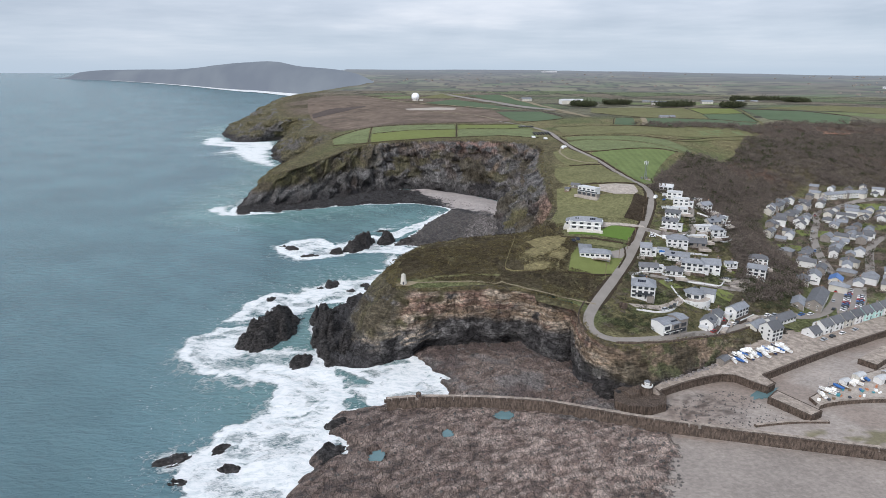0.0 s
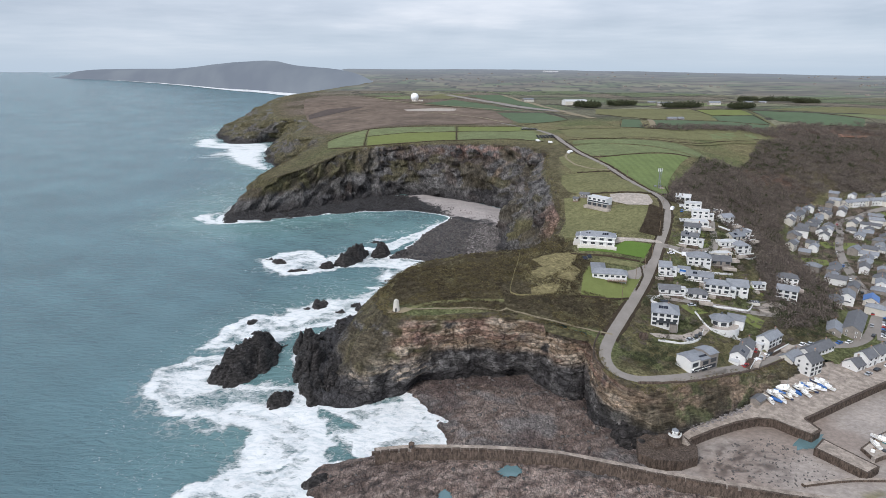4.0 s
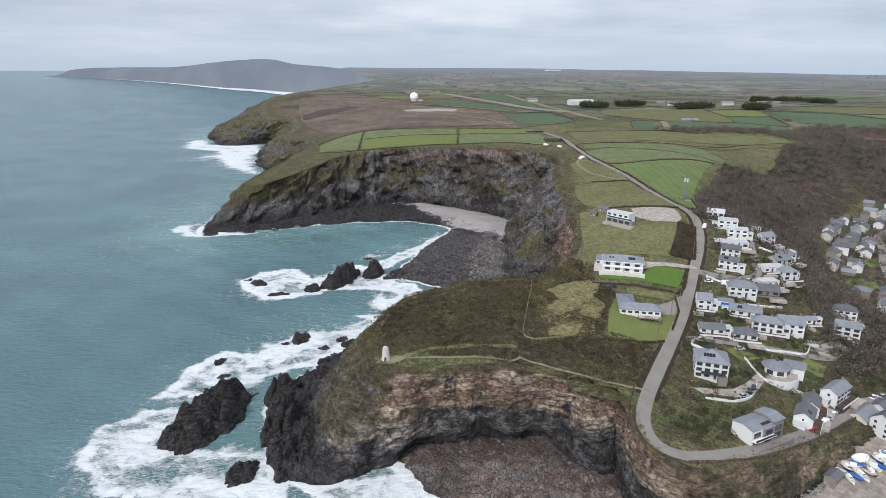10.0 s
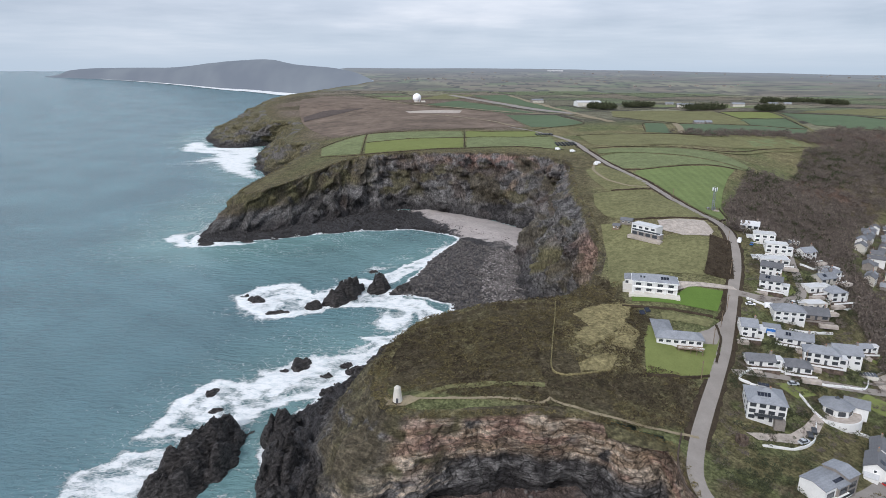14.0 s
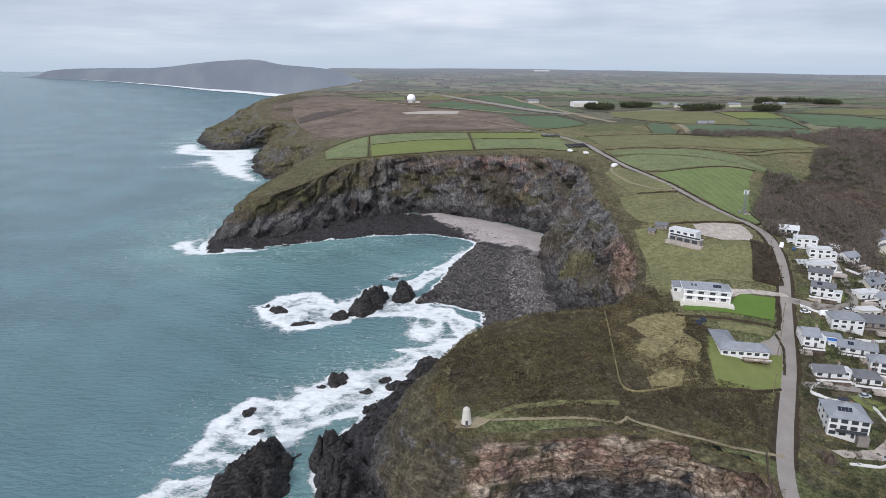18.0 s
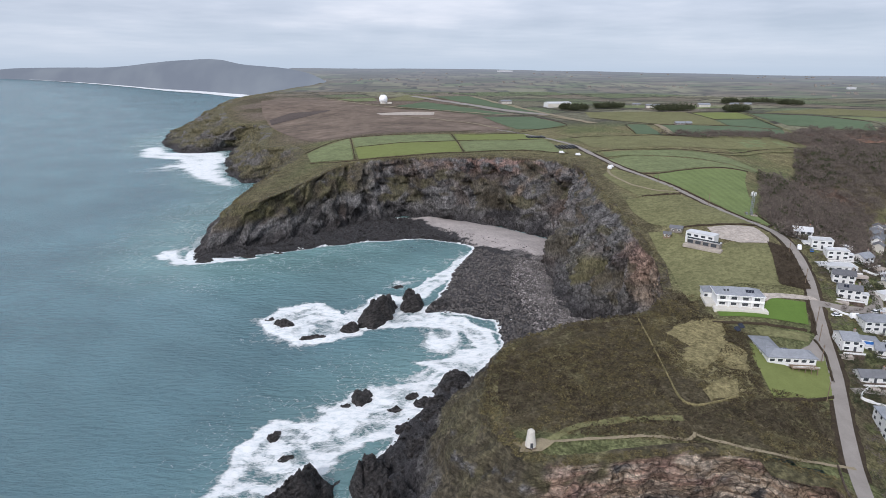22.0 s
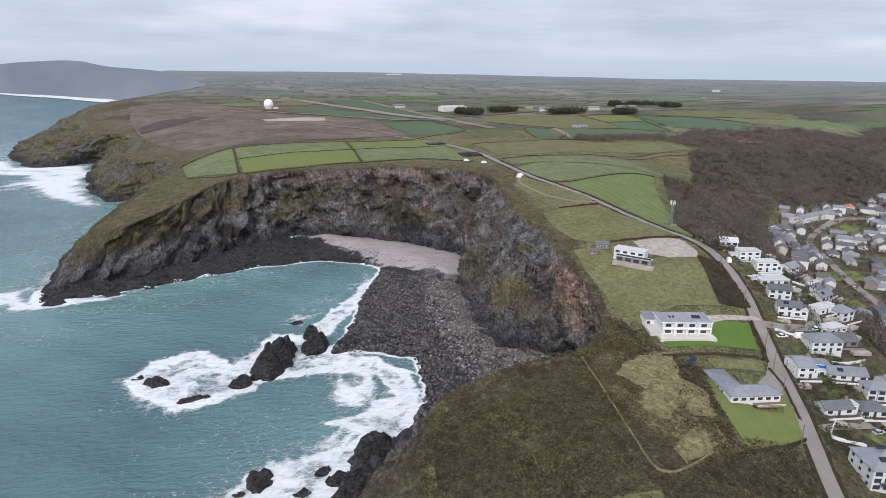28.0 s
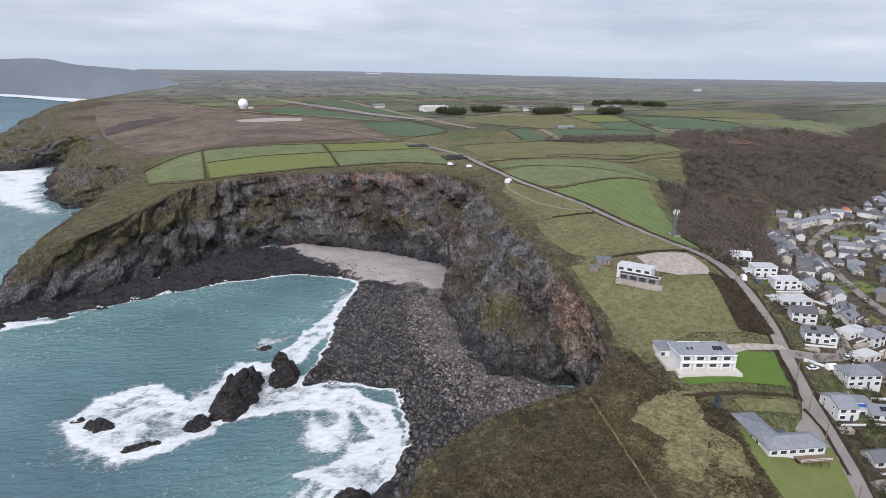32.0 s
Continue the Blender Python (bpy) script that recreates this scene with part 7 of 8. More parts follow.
_seen = set()
for _c, _x, _y, _t in CAR_AT:
    _on_quay = _y < 325 and _x > 195
    _m = pose(_x, _y, 5.45 if _on_quay else H(_x, _y) + 0.28, 0, 0, _t)
    if _c in _seen:
        copy_thing(CARS[_c], _m)
    else:
        CARS[_c].matrix_basis = _m
        _seen.add(_c)
VAN.matrix_basis = pose(140, 391, H(140, 391) + 0.2, 0, 0, -8)
for _x, _y, _t in ((116, 666, 20), (113, 662, 100), (104, 728, 10), (92, 745, 0), (150, 452, 60), (146, 304.8, 40)):
    copy_thing(VAN, pose(_x, _y, H(_x, _y) + 0.2, 0, 0, _t))


# ---- landmarks ----
def daymark():
    t = thing("daymark", -26, 309, H(-26, 309) - 0.1, 0, "white tapering round stone daymark on the headland", "monument")
    part("plinth", Geo().drum(0, 0, -0.6, 2.5, 2.4, 0.95, 20), M["stone"], t)
    part("tower", Geo().drum(0, 0, 0.3, 1.75, 1.1, 5.2, 20), M["cream"], t, "off-white rendered tapering tower")
    part("cap", Geo().drum(0, 0, 5.5, 1.15, 0.35, 0.7, 20), M["cream"], t)
    part("door", Geo().box(0, -1.62, 0.35, 0.8, 0.2, 1.7), M["darkframe"], t)


def radome():
    t = thing("radome", -110, 1540, H(-110, 1540), 0, "white spherical radome on a low drum", "radome")
    bm = bmesh.new()
    bmesh.ops.create_icosphere(bm, subdivisions=3, radius=9.6)
    bmesh.ops.translate(bm, verts=bm.verts, vec=(0, 0, 9.8))
    me = bpy.data.meshes.new("dome")
    bm.to_mesh(me)
    bm.free()
    me.materials.append(M["radome"])
    part("dome", me, None, t)
    part("base_drum", Geo().drum(0, 0, -2, 7.2, 7.2, 4.4, 24), M["cream"], t)
    part("equipment_house", Geo().box(14, 2, -1, 10, 6, 4), M["cream"], t)


def hangar(x, y, w, d, h, turn, label, wall="white"):
    t = thing("hangar", x, y, H(x, y), turn, label, "hangar")
    walls(t, w, d, h, "gable", 2.6, M[wall]), roof_part(t, w, d, h, 2.6, "gable", M["flatroof" if wall == "white" else "slate"])
    for i in range(4):
        part("hangar_door", Geo().box(-w / 2 + w * (i + 0.5) / 4, -d / 2 - 0.06, 0, w / 4 - 0.5, 0.15, h * 0.8), M["cream"], t)


def mast():
    t = thing("radio_mast", 162, 522, H(162, 522), 20, "grey lattice mobile phone mast with antennas", "mast")
    hgt = 15.5
    for i, (x, y) in enumerate(((-0.7, -0.6), (0.7, -0.6), (0, 0.75))):
        part("leg", Geo().box(x, y, -0.4, 0.24, 0.24, hgt + 0.4), M["steel"], t)
    for k in range(12):
        z = 0.4 + k * 1.25
        part("brace", Geo().box(0, -0.6, z, 1.5, 0.12, 0.12).box(0.35, 0.08, z, 0.12, 1.5, 0.12, 27).box(-0.35, 0.08, z, 0.12, 1.5, 0.12, -27), M["steel"], t)
    for k in range(6):
        a = radians(60 * k)
        part("antenna", Geo().box(1.5 * math.cos(a), 1.5 * math.sin(a), hgt - 2.6 + 0.2 * (k % 2), 0.42, 0.2, 2.6, 60 * k + 90), M["frame"], t, "white panel antenna")
    part("ring_frame", Geo().drum(0, 0, hgt - 1.5, 1.4, 1.4, 0.12, 12), M["steel"], t)
    for k, (x, y) in enumerate(((-3, 0.5), (-1.6, 2.2), (2.6, 1.4))):
        part("equipment_cabinet", Geo().box(x, y, -0.3, 1.5, 0.9, 2.1), M["steel"], t)
    part("base_slab", Geo().box(0, 0.6, -0.8, 8, 5.4, 0.9), M["gravel"], t)
    for k in range(14):
        a = 2 * math.pi * k / 14
        part("fence_post", Geo().box(4.2 * math.cos(a), 0.6 + 3.0 * math.sin(a), -0.3, 0.14, 0.14, 2.2), M["wood"], t)


daymark(), radome(), mast()
hangar(250, 1408, 50, 26, 8, 8, "long white airfield hangar with shallow roof")
hangar(160, 1520, 26, 14, 6, 20, "small grey airfield building", "grey_wall")
hangar(420, 1330, 30, 12, 5, -8, "low pale farm building beside dark trees", "grey_wall")
hangar(520, 1330, 24, 10, 5, 4, "low grey farm building among fields", "grey_wall")
for _x, _y, _w in ((330, 1010, 14), (345, 1016, 10), (420, 1420, 16), (620, 1400, 18), (660, 1420, 14)):
    house(_x, _y, _w, 7, 1, rnd.uniform(-20, 20), "gable", "grey_wall", "slate", "far farm building with grey walls", detail=1, chim=False)

# black-wrapped bales in rows beside the lane
_bale = thing("silage_bale", 0, 0, 0, 0, "black plastic-wrapped round bale stacked in a field row", "bale", "bale rows")
part("wrap", Geo().drum(0, 0, 0, 1.2, 1.25, 0.7, 12).drum(0, 0, 0.7, 1.25, 1.15, 0.7, 12), M["paint_black"], _bale)
_first = True
for _cx, _cy in ((88, 884), (96, 768)):
    for _i in range(6):
        for _j in range(4):
            _x, _y = _cx + _i * 3.6, _cy + _j * 6.5
            _m = pose(_x, _y, H(_x, _y) + 0.3)
            if _first:
                _bale.matrix_basis, _first = _m, False
            else:
                copy_thing(_bale, _m)

# posts along the lane
_p = thing("telegraph_pole", 118, 386, H(118, 386), 0, "dark wooden telegraph pole beside the lane", "pole", "lane poles")
part("pole", Geo().drum(0, 0, -0.5, 0.16, 0.12, 8.5, 8), M["wood"], _p)
part("crossarm", Geo().box(0, 0, 7.2, 1.4, 0.12, 0.14), M["wood"], _p)
for _x, _y in ((110, 372), (131, 416), (142, 448), (101, 357), (88, 334), (140, 536), (131, 600), (150, 408), (136, 350), (170, 395)):
    copy_thing(_p, pose(_x, _y, H(_x, _y), 0, 0, 20))

# two tilted solar arrays in the grass behind the bungalow
for _x, _y in ((77, 378), (80, 380.5)):
    _s = thing("solar_array", _x, _y, H(_x, _y) + 0.2, 20, "tilted ground-mounted solar array on a steel frame", "solar panel", "garden solar arrays")
    for _k in (-1, 1):
        part("support", Geo().box(0.9 * _k, 0.8, -0.4, 0.12, 0.12, 1.9), M["steel"], _s)
        part("support", Geo().box(0.9 * _k, -0.9, -0.4, 0.12, 0.12, 0.8), M["steel"], _s)
    part("panel", Geo().box(0, 0, 0, 2.6, 2.4, 0.08), M["solar"], _s, "dark blue glass panel", pose(0, 0, 0.9, 32, 0, 0))


# ---- rocks ----
def crag(name, x, y, a, b, h, turn, label, seed, detail=1.0):
    """A sea rock: blocky broken top, tilted layers, deep clefts and steep sides, with its foot under water."""
    step = max(0.34, 0.8 / detail * (a * b) ** 0.5 / 16)
    U, W = np.meshgrid(np.arange(-a * 1.35, a * 1.35 + step, step), np.arange(-b * 1.45, b * 1.45 + step, step))
    th = np.arctan2(W / b, U / a)
    rho = np.hypot(U / a, W / b) / (1 + 0.75 * (fbm(np.cos(th) * 1.9 + seed, np.sin(th) * 1.9, seed, 4) - 0.5) + 0.35 * (fbm(U / 5, W / 5, seed + 50, 3) - 0.5))
    top = np.clip((1.06 - rho) * 2.3, 0, 1) ** 0.75
    hill = 0.62 + 0.5 * fbm(U / (0.45 * a) + seed, W / (0.5 * b), seed + 40, 2)
    block = np.floor(fbm(U / 6 + seed, W / 4.5, seed + 7, 3) * 9) / 9
    cleft = ridged(U / 13 + seed, W / 6, seed + 2, 3) ** 6
    small = ridged(U / 3.2 + seed, W / 1.8, seed + 3, 3)
    Z = -2.5 + (h + 2.5) * top * (hill + (0.85 if a > 20 else 0.5) * (block - 0.45) - 0.28 * cleft) + 0.09 * min(h, 9) * (small - 0.55) * np.minimum(1, top * 3) + 0.10 * U * h / a * top
    Z = Z + 0.6 * ((Z + 0.6 * W) / 1.9 % 1 - 0.5) * (top > 0.1)
    jx, jy = 0.9 * step * (fbm(U / 2.1, W / 2.1, seed + 9, 3) - 0.5), 0.9 * step * (fbm(U / 2.1, W / 2.1, seed + 19, 3) - 0.5)
    V, F = compact(np.c_[(U + jx).ravel(), (W + jy).ravel(), Z.ravel()], grid_faces(U.shape[1], U.shape[0], rho < 1.12))
    ob = new(name, mesh_from(name, V, F, M["rock"], smooth_shade=False))
    ob.matrix_basis = pose(x, y, 0, 0, 0, turn)
    return tagged(ob, label, "rock", "sea rocks")


STACKS = [(-104, 317, 27, 13, 11, 78), (-77, 336, 13, 8, 8, 100), (-71, 314, 14, 8, 11, 95), (-66, 293, 10, 6, 7, 105), (-77, 281, 8, 6, 4.5, 60), (-61, 285, 9, 5, 5, 80), (-55, 300, 14, 8, 11, 85), (-56, 352, 16, 9, 8, 70), (-50, 384, 13, 8, 6, 50), (-42, 404, 10, 8, 8, 40),
    (-82, 494, 21, 10, 10, 70), (-97, 475, 6, 4.5, 4.5, 20), (-60, 508, 9, 7.5, 9, 80), (-62, 524, 5.5, 5, 6.5, 0), (-70, 546, 5, 3, 2.0, 0), (-44, 509, 9, 6, 3.5, 20), (-137, 486, 8, 5, 2.6, -30), (-147, 492, 4, 2.5, 1.6, 0),
    (-119, 465, 6.5, 3.5, 2.2, 10), (-112, 466, 3, 2, 1.2, 0), (-85, 398, 8, 5, 3.4, 60), (-92, 392, 3, 2, 1.6, 0), (-119, 369, 5, 3, 2.6, 80), (-112, 354, 5, 3, 1.4, 20), (-62, 398, 4, 3, 2.2, 40), (-70, 388, 4, 3, 2.0, 0), (-57, 392, 6, 4, 3, 20), (-66, 372, 6, 4, 3, 60),
    (-106, 199, 9, 6, 1.3, 30), (-90, 207, 5, 3, 1.2, 60), (-82, 195, 5, 3.5, 1.2, 0), (-98, 186, 5, 3, 0.9, 0), (-222, 612, 9, 5, 3.0, 10), (-190, 622, 6, 3.5, 2.2, 0), (-168, 630, 5, 3, 1.6, 0), (-45, 226, 9, 5, 2.6, 20), (-46, 204, 9, 6, 3.0, 80), (79, 251, 9, 6, 8, 35), (72, 257, 9, 6, 8, 60)]
for _i, (_x, _y, _a, _b, _h, _t) in enumerate(STACKS):
    crag("sea_crag" if _h > 6 else "sea_rock", _x, _y, _a, _b, _h, _t, "tall dark layered rock stack standing in the surf" if _h > 6 else "low dark wet rock awash in white foam", _i * 3.7, 1.4 if _a > 12 else (1.0 if _h > 4 else 0.7))


def scatter_mesh(name, template, places, scales, turns, tilt, material, label, category, colours=None):
    """Many copies of one small form joined into one mesh."""
    V, F = template
    n, m = len(places), len(V)
    c, s = np.cos(turns)[:, None], np.sin(turns)[:, None]
    x, y, z = V[None, :, 0] * scales[:, None, 0], V[None, :, 1] * scales[:, None, 1], V[None, :, 2] * scales[:, None, 2]
    z = z + x * tilt[:, None]
    P = np.stack([x * c - y * s + places[:, None, 0], x * s + y * c + places[:, None, 1], z + places[:, None, 2]], -1)
    Fs = (F[None] + (np.arange(n) * m)[:, None, None]).reshape(-1, 3)
    ob = new(name, mesh_from(name, P.reshape(-1, 3), Fs, material, smooth_shade=False))
    return tagged(ob, label, category, kind="stuff")


rs = np.random.RandomState(5)


def points_in(poly, n, keep=None):
    P = np.array(poly, float)
    out = np.zeros((0, 2))
    while len(out) < n:
        q = rs.uniform(P.min(0), P.max(0), (n * 2, 2))
        q = q[inside(P, q[:, 0], q[:, 1])]
        if keep is not None:
            q = q[keep(q[:, 0], q[:, 1])]
        out = np.vstack([out, q])
    return out[:n]


def stone_template(seed):
    r = np.random.RandomState(seed)
    bm = bmesh.new()
    bmesh.ops.create_icosphere(bm, subdivisions=1, radius=1)
    V = np.array([v.co for v in bm.verts]) * r.uniform(0.7, 1.15, (len(bm.verts), 1)) * (1, 0.8, 0.62)
    F = np.array([[v.index for v in f.verts] for f in bm.faces])
    bm.free()
    return V, F


def boulders(poly, n, lo, hi, label, seed, material="boulder", keep=None):
    p = points_in(poly, n, keep)
    size = lo + (hi - lo) * rs.rand(n) ** 3
    z = shore_z(p[:, 0], p[:, 1]) + 0.1 * size
    ok = z > -0.8
    p, size, z = p[ok], size[ok], z[ok]
    m = len(p)
    scatter_mesh("boulders", stone_template(seed), np.c_[p, z], size[:, None] * rs.uniform(0.7, 1.3, (m, 3)), rs.uniform(0, 6.3, m), rs.uniform(-0.3, 0.3, m), M[material], label, "boulders")


def off_shingle(x, y):
    return signed(SHINGLE_BEACH, x, y) + 6 * (fbm(x / 7, y / 7, 21) - 0.5) < -1


boulders(BOULDERS, 7500, 0.35, 1.6, "dark grey boulders covering the cove beach", 1, keep=off_shingle)
boulders(BOULDERS, 5000, 0.3, 1.0, "smaller grey beach boulders between the big ones", 2, keep=off_shingle)
boulders([(10, 452), (50, 450), (58, 470), (34, 488), (32, 540), (44, 588), (20, 598), (8, 540)], 2600, 0.35, 1.4, "pale grey boulders on the upper cove beach", 9, "boulder_light")
boulders([(-30, 690), (-2, 660), (22, 634), (46, 612), (50, 618), (26, 640), (2, 668), (-24, 698)], 130, 0.2, 0.7, "dark line of stranded weed and stones on the shingle", 10, "rock")
boulders(LEDGE_N, 4200, 0.4, 1.5, "dark boulders below the far cliff", 3, "rock", off_shingle)
boulders(CAVE_COVE, 700, 0.3, 1.2, "fallen stones in the cave cove", 4)
boulders(REEF, 1500, 0.25, 0.9, "loose dark stones on the reef", 5)
boulders([(98, 240), (112, 252), (130, 258), (150, 238), (130, 226), (100, 230)], 520, 0.15, 0.7, "dark weedy stones strewn over the harbour sand", 7)
boulders([(92, 226), (70, 226), (66, 190), (58, 150), (84, 150), (88, 200)], 420, 0.2, 0.9, "dark stones scattered over the front sand", 8)
boulders(LEDGE_W, 500, 0.6, 2.2, "black boulders at the headland's foot", 6, "rock")


def bank_rubble():
    """Fallen pale stones along the foot of the bank behind the quay."""
    L = spline([(99, 257), (111, 264), (123, 270.5), (132, 277)], 0.2)
    i = rs.choice(len(L), 220)
    p = L[i] + rs.normal(0, 0.9, (220, 2))
    s = 0.18 + 0.55 * rs.rand(220) ** 2
    scatter_mesh("rubble", stone_template(11), np.c_[p, np.full(220, 5.45)], s[:, None] * rs.uniform(0.7, 1.3, (220, 3)), rs.uniform(0, 6.3, 220), rs.uniform(-0.3, 0.3, 220), M["boulder_light"], "pale fallen stones at the foot of the bank", "rubble")


bank_rubble()


def tuft_template(n, seed, spread, size, low=0.0):
    """Loose leaf or twig clumps: small leaning triangles within a dome."""
    r = np.random.RandomState(seed)
    V, F = [], []
    for i in range(n):
        a, e, q = r.uniform(0, 6.28), r.uniform(0.1, 1.0), r.rand() ** 0.4
        c = np.array([math.cos(a) * spread * q * math.sqrt(1 - 0.7 * e * e), math.sin(a) * spread * q * math.sqrt(1 - 0.7 * e * e), low + (1 - low) * e * q])
        u, w = r.normal(size=3), r.normal(size=3)
        u, w = u / np.linalg.norm(u) * size, w / np.linalg.norm(w) * size
        V += [c - u * 0.6, c + u * 0.6, c + w]
        F.append((3 * i, 3 * i + 1, 3 * i + 2))
    return np.array(V), np.array(F)


def plants(name, poly, n, lo, hi, tall, material, label, category, seed, template, keep=None, zf=None):
    p = points_in(poly, n, keep)
    s = lo + (hi - lo) * rs.rand(n) ** 1.6
    z = land_height(p[:, 0], p[:, 1])
    scatter_mesh(name, template, np.c_[p, z], np.c_[s, s, s * tall * rs.uniform(0.8, 1.25, n)], rs.uniform(0, 6.3, n), rs.uniform(-0.1, 0.1, n), material, label, category)


LOW = tuft_template(16, 1, 1.0, 0.5)


def off_patch(x, y):
    """Away from the lane and the grassy clearings in the heath."""
    return (edge_distance(ROAD, x, y, False) > 4.5) & ~(inside([(47, 381), (57, 387), (75, 388), (70, 376), (64, 364), (49, 348), (43, 355), (51, 369)], x, y) | inside([(41, 333), (50, 340), (57, 341), (53, 332), (40, 328)], x, y) | inside([(66, 372), (72, 362), (64, 346), (58, 352)], x, y) & (fbm(x / 5, y / 5, 20) < 0.52))


plants("heather", HEATH_W, 7000, 0.4, 1.1, 0.6, M["bush"], "dark brown heather tufts covering the headland", "heather", 1, LOW, off_patch)
plants("gorse", HEATH_W, 3000, 0.4, 1.2, 0.75, M["gorse"], "olive gorse tufts on the headland", "gorse", 2, tuft_template(16, 2, 1.0, 0.5), lambda x, y: (fbm(x / 16, y / 16, 3) > 0.46) & off_patch(x, y))
plants("dark_heath", HEATH_W, 2000, 0.5, 1.4, 0.6, M["scrub"], "dark bare heath shrubs on the headland", "heath", 3, tuft_template(16, 9, 1.0, 0.5), lambda x, y: (fbm(x / 20, y / 20, 8) > 0.52) & off_patch(x, y))
TREE = tuft_template(70, 3, 1.0, 0.19, 0.25)
TREE_B = tuft_template(64, 4, 1.0, 0.22, 0.2)
plants("woodland", WOOD_EDGE, 3600, 1.8, 5.0, 1.5, M["bark"], "leafless grey-brown trees on the valley side", "wood", 4, TREE, lambda x, y: (y < 900) & (x < 700))
plants("woodland", WOOD_EDGE, 3600, 1.2, 3.0, 1.4, M["bark"], "low leafless thicket on the slope below the houses", "wood", 13, TREE, lambda x, y: (y < 620) & (x < 330))
plants("woodland", WOOD_EDGE, 1500, 1.8, 3.6, 1.3, M["leaf"], "dark evergreen shrubs among the bare trees", "wood", 5, TREE_B, lambda x, y: (y < 900) & (x < 700) & (fbm(x / 40, y / 40, 5) > 0.5))
plants("woodland", WOOD_EDGE, 1500, 4, 8, 1.0, M["bark"], "leafless woods along the far valley", "wood", 6, TREE, lambda x, y: y >= 880)
plants("garden_shrubs", HILLSIDE, 1700, 0.7, 2.2, 1.0, M["leaf"], "dark green garden shrubs between the houses", "shrubs", 7, TREE_B, lambda x, y: (edge_distance(ROAD, x, y, False) > 4.5) & (fbm(x / 12, y / 12, 6) > 0.47))
plants("garden_shrubs", HILLSIDE, 900, 0.6, 1.8, 0.9, M["bark"], "bare brown garden shrubs between the houses", "shrubs", 8, TREE, lambda x, y: (edge_distance(ROAD, x, y, False) > 4.5) & (fbm(x / 14, y / 14, 16) > 0.5))
plants("village_trees", VILLAGE, 900, 1.4, 3.4, 1.3, M["bark"], "bare trees and shrubs in village gardens", "trees", 9, TREE)
plants("village_trees", VILLAGE, 600, 1.2, 2.6, 1.1, M["leaf"], "dark evergreen shrubs in village gardens", "trees", 10, TREE_B)
plants("lane_scrub", [(137, 461), (130, 443), (118, 416), (126, 411), (131, 411), (141, 440), (145, 452)], 420, 0.5, 1.2, 0.8, M["scrub"], "dense dark scrub beside the lane", "scrub", 11, LOW)
for _cx, _cy, _rx, _ry in ((431, 1262, 38, 13), (338, 1346, 28, 12), (268, 1316, 18, 10), (527, 1218, 20, 8), (744, 1545, 72, 22), (760, 1430, 26, 10), (631, 1452, 8, 6), (250, 1330, 12, 6)):
    _poly = [(_cx + _rx * math.cos(k / 2), _cy + _ry * math.sin(k / 2)) for k in range(12)]
    plants("conifer_clump", _poly, 110, 5, 9, 1.35, M["leaf"], "dark clump of windblown conifers among fields", "trees", 12, TREE_B)


def brink_grass():
    """Turf and shrubs along the cliff brink, to break its line."""
    k = np.where(BRINK[:, 1] < 790)[0]
    i = rs.choice(k, 2600)
    off = rs.uniform(-5, 1.2, 2600)
    way = COAST[i, :2] - BRINK[i]
    way = way / (np.linalg.norm(way, axis=1)[:, None] + 1e-9)
    p = BRINK[i] + way * off[:, None]
    z = land_height(p[:, 0], p[:, 1]) + 0.1
    s = 0.35 + 0.8 * rs.rand(2600)
    scatter_mesh("brink_turf", LOW, np.c_[p, z], np.c_[s, s, s * 0.55], rs.uniform(0, 6.3, 2600), rs.uniform(-0.1, 0.1, 2600), M["gorse"], "tufts of turf along the cliff brink", "turf")


brink_grass()

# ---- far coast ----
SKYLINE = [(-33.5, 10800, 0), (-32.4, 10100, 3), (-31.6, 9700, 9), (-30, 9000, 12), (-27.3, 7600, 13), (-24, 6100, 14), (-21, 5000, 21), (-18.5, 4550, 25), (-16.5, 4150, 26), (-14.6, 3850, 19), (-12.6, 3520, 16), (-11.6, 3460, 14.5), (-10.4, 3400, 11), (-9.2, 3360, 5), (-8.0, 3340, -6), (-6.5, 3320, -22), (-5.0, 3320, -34)]


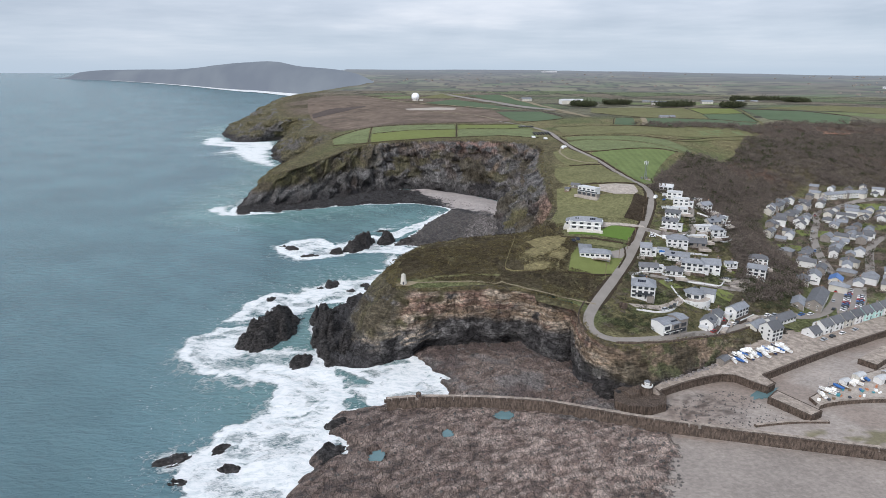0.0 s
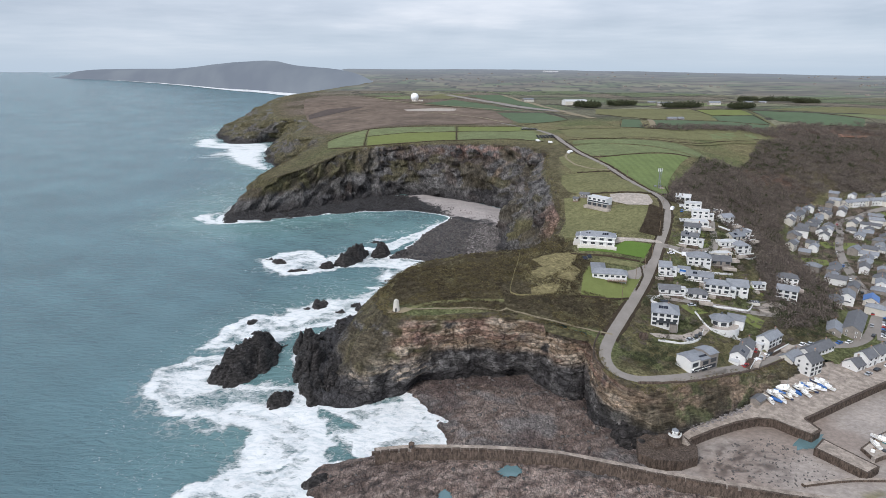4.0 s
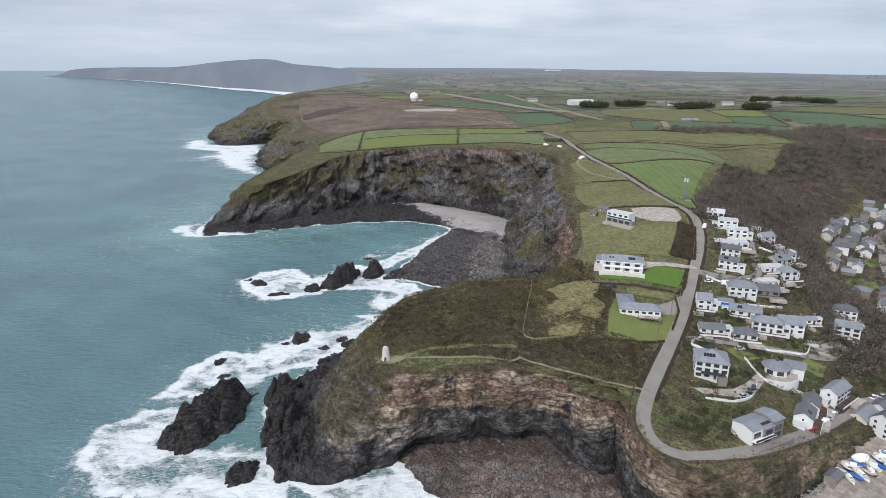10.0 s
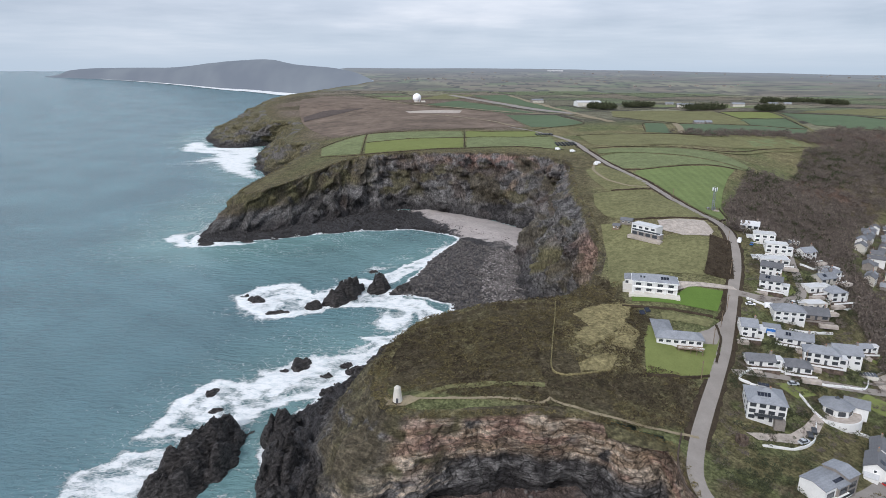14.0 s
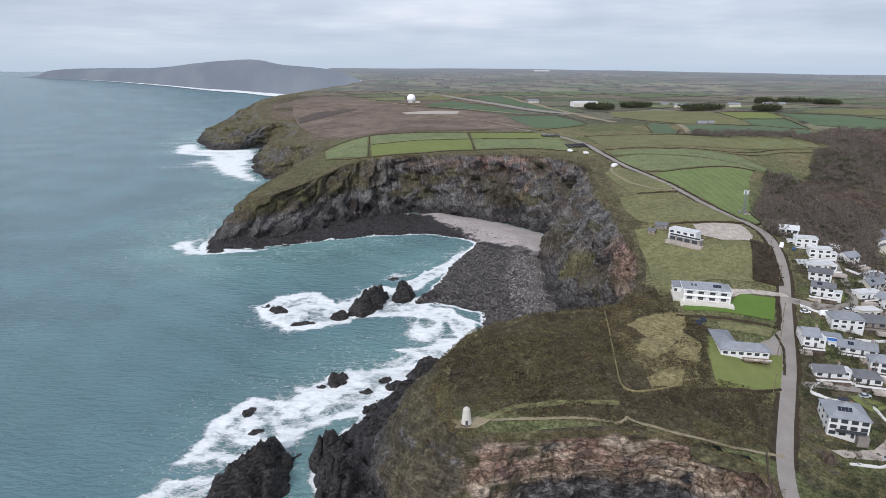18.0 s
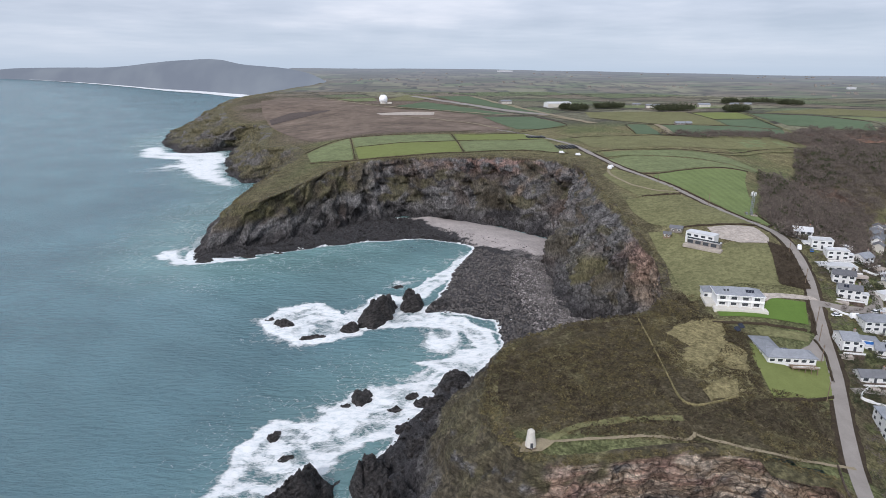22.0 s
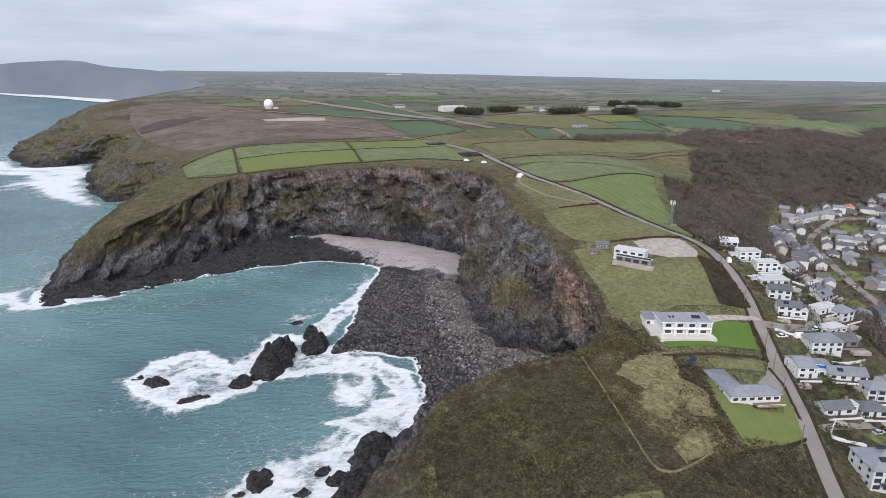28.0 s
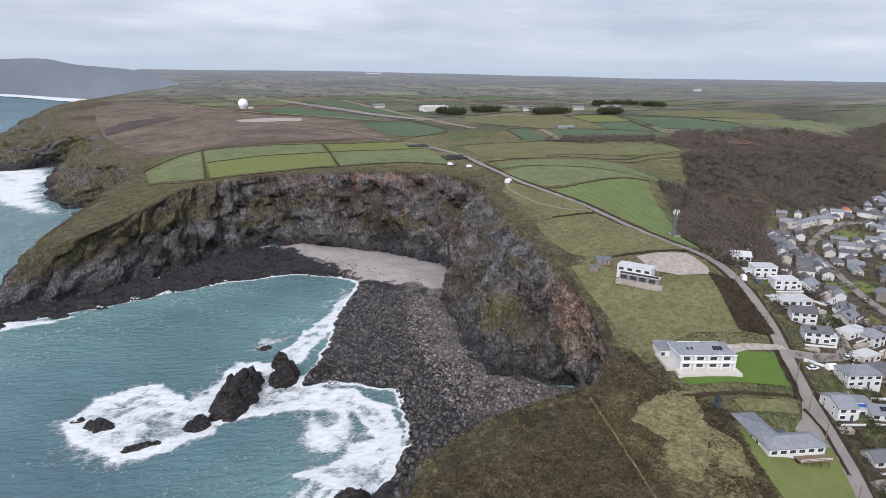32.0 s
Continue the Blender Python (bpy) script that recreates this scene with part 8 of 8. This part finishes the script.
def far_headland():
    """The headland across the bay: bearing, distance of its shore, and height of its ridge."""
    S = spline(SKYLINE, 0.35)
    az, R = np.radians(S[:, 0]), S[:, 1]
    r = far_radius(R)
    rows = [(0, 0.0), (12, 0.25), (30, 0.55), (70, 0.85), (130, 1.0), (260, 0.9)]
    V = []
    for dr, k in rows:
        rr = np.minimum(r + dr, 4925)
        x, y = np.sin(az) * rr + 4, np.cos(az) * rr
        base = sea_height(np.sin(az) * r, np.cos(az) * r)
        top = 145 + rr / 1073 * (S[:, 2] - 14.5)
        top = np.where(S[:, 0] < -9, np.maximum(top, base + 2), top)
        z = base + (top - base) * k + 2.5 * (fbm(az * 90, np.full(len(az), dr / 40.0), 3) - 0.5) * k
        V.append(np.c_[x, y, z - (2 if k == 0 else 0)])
    V = np.array(V)
    m = bpy.data.materials.new("headland_haze_glow")
    m.use_nodes = True
    nt = m.node_tree
    N, K = nt.nodes.new, nt.links.new
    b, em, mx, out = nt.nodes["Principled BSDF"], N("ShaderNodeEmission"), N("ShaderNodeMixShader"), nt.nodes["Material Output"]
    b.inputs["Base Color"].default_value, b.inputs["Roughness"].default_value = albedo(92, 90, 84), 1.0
    # aerial haze painted in: blue-grey emission covers most of the land's own colour
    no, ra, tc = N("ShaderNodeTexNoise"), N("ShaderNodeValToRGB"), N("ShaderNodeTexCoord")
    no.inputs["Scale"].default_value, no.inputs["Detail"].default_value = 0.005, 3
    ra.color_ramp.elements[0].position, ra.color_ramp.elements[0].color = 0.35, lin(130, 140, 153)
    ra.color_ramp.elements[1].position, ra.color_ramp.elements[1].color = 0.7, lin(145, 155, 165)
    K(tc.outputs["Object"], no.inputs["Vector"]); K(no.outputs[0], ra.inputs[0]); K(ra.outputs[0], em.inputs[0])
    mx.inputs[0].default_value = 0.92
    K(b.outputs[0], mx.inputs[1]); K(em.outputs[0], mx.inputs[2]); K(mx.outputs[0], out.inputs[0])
    tagged(new("backdrop", mesh_from("backdrop", V.reshape(-1, 3), grid_faces(len(S), len(rows))[:, ::-1], m)), "headland across the bay, its blue-grey haze painted in as glow", "distance", kind="structure")
    # surf along that shore
    k = (S[:, 0] > -29.5) & (S[:, 0] < -12.3)
    F = []
    for d0 in (-1.0, 0.6):
        wob = 34 * (fbm(az[k] * 60, 0 * az[k] + d0, 5) - 0.3) * (np.clip((S[k, 0] + 30) / 12, 0.2, 1))
        rr = r[k] - (110 * np.clip((S[k, 0] + 30) / 14, 0.15, 1) + wob) * (d0 < 0) + 6 * (d0 > 0)
        x, y = np.sin(az[k]) * rr + 4, np.cos(az[k]) * rr
        F.append(np.c_[x, y, sea_height(x, y) + 1.2])
    F = np.array(F)
    surf = mat("white_surf", (0.8, 0.82, 0.83), 0.9, vary=0.15, scale=0.02, fine=5, bump=0.0)
    tagged(new("surf", mesh_from("surf", F.reshape(-1, 3), grid_faces(F.shape[1], 2), surf)), "line of white surf on the far beach", "surf", kind="structure")


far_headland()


def far_houses():
    """Farms and hamlets in the distance, too small to tell apart."""
    g = Geo()
    for cx, cy, n, sp in ((900, 2400, 9, 120), (1700, 2600, 12, 200), (300, 2700, 10, 220), (2000, 3300, 14, 300), (-200, 2900, 12, 130), (1300, 1900, 5, 90), (2300, 2600, 12, 200), (900, 3600, 12, 400)):
        for _ in range(n):
            x, y = cx + rnd.gauss(0, sp), cy + rnd.gauss(0, sp * 0.5)
            g.box(x, y, H(x, y) - 1, rnd.uniform(7, 13), rnd.uniform(6, 9), rnd.uniform(4, 6), rnd.uniform(0, 180))
    ob = new("distant_houses", g.mesh("distant_houses", M["grey_wall"]))
    tagged(ob, "pale far hamlets scattered over the farmland", "houses", kind="stuff")
    w = Geo()
    for x, y, a, b in ((540, 3900, 90, 26), (1500, 2250, 30, 12)):
        w.box(x, y, H(x, y) - 2, a, b, 9, 10)
    tagged(new("greenhouses", w.mesh("greenhouses", M["flatroof"])), "long pale glasshouse roofs far inland", "greenhouse", kind="stuff")


far_houses()
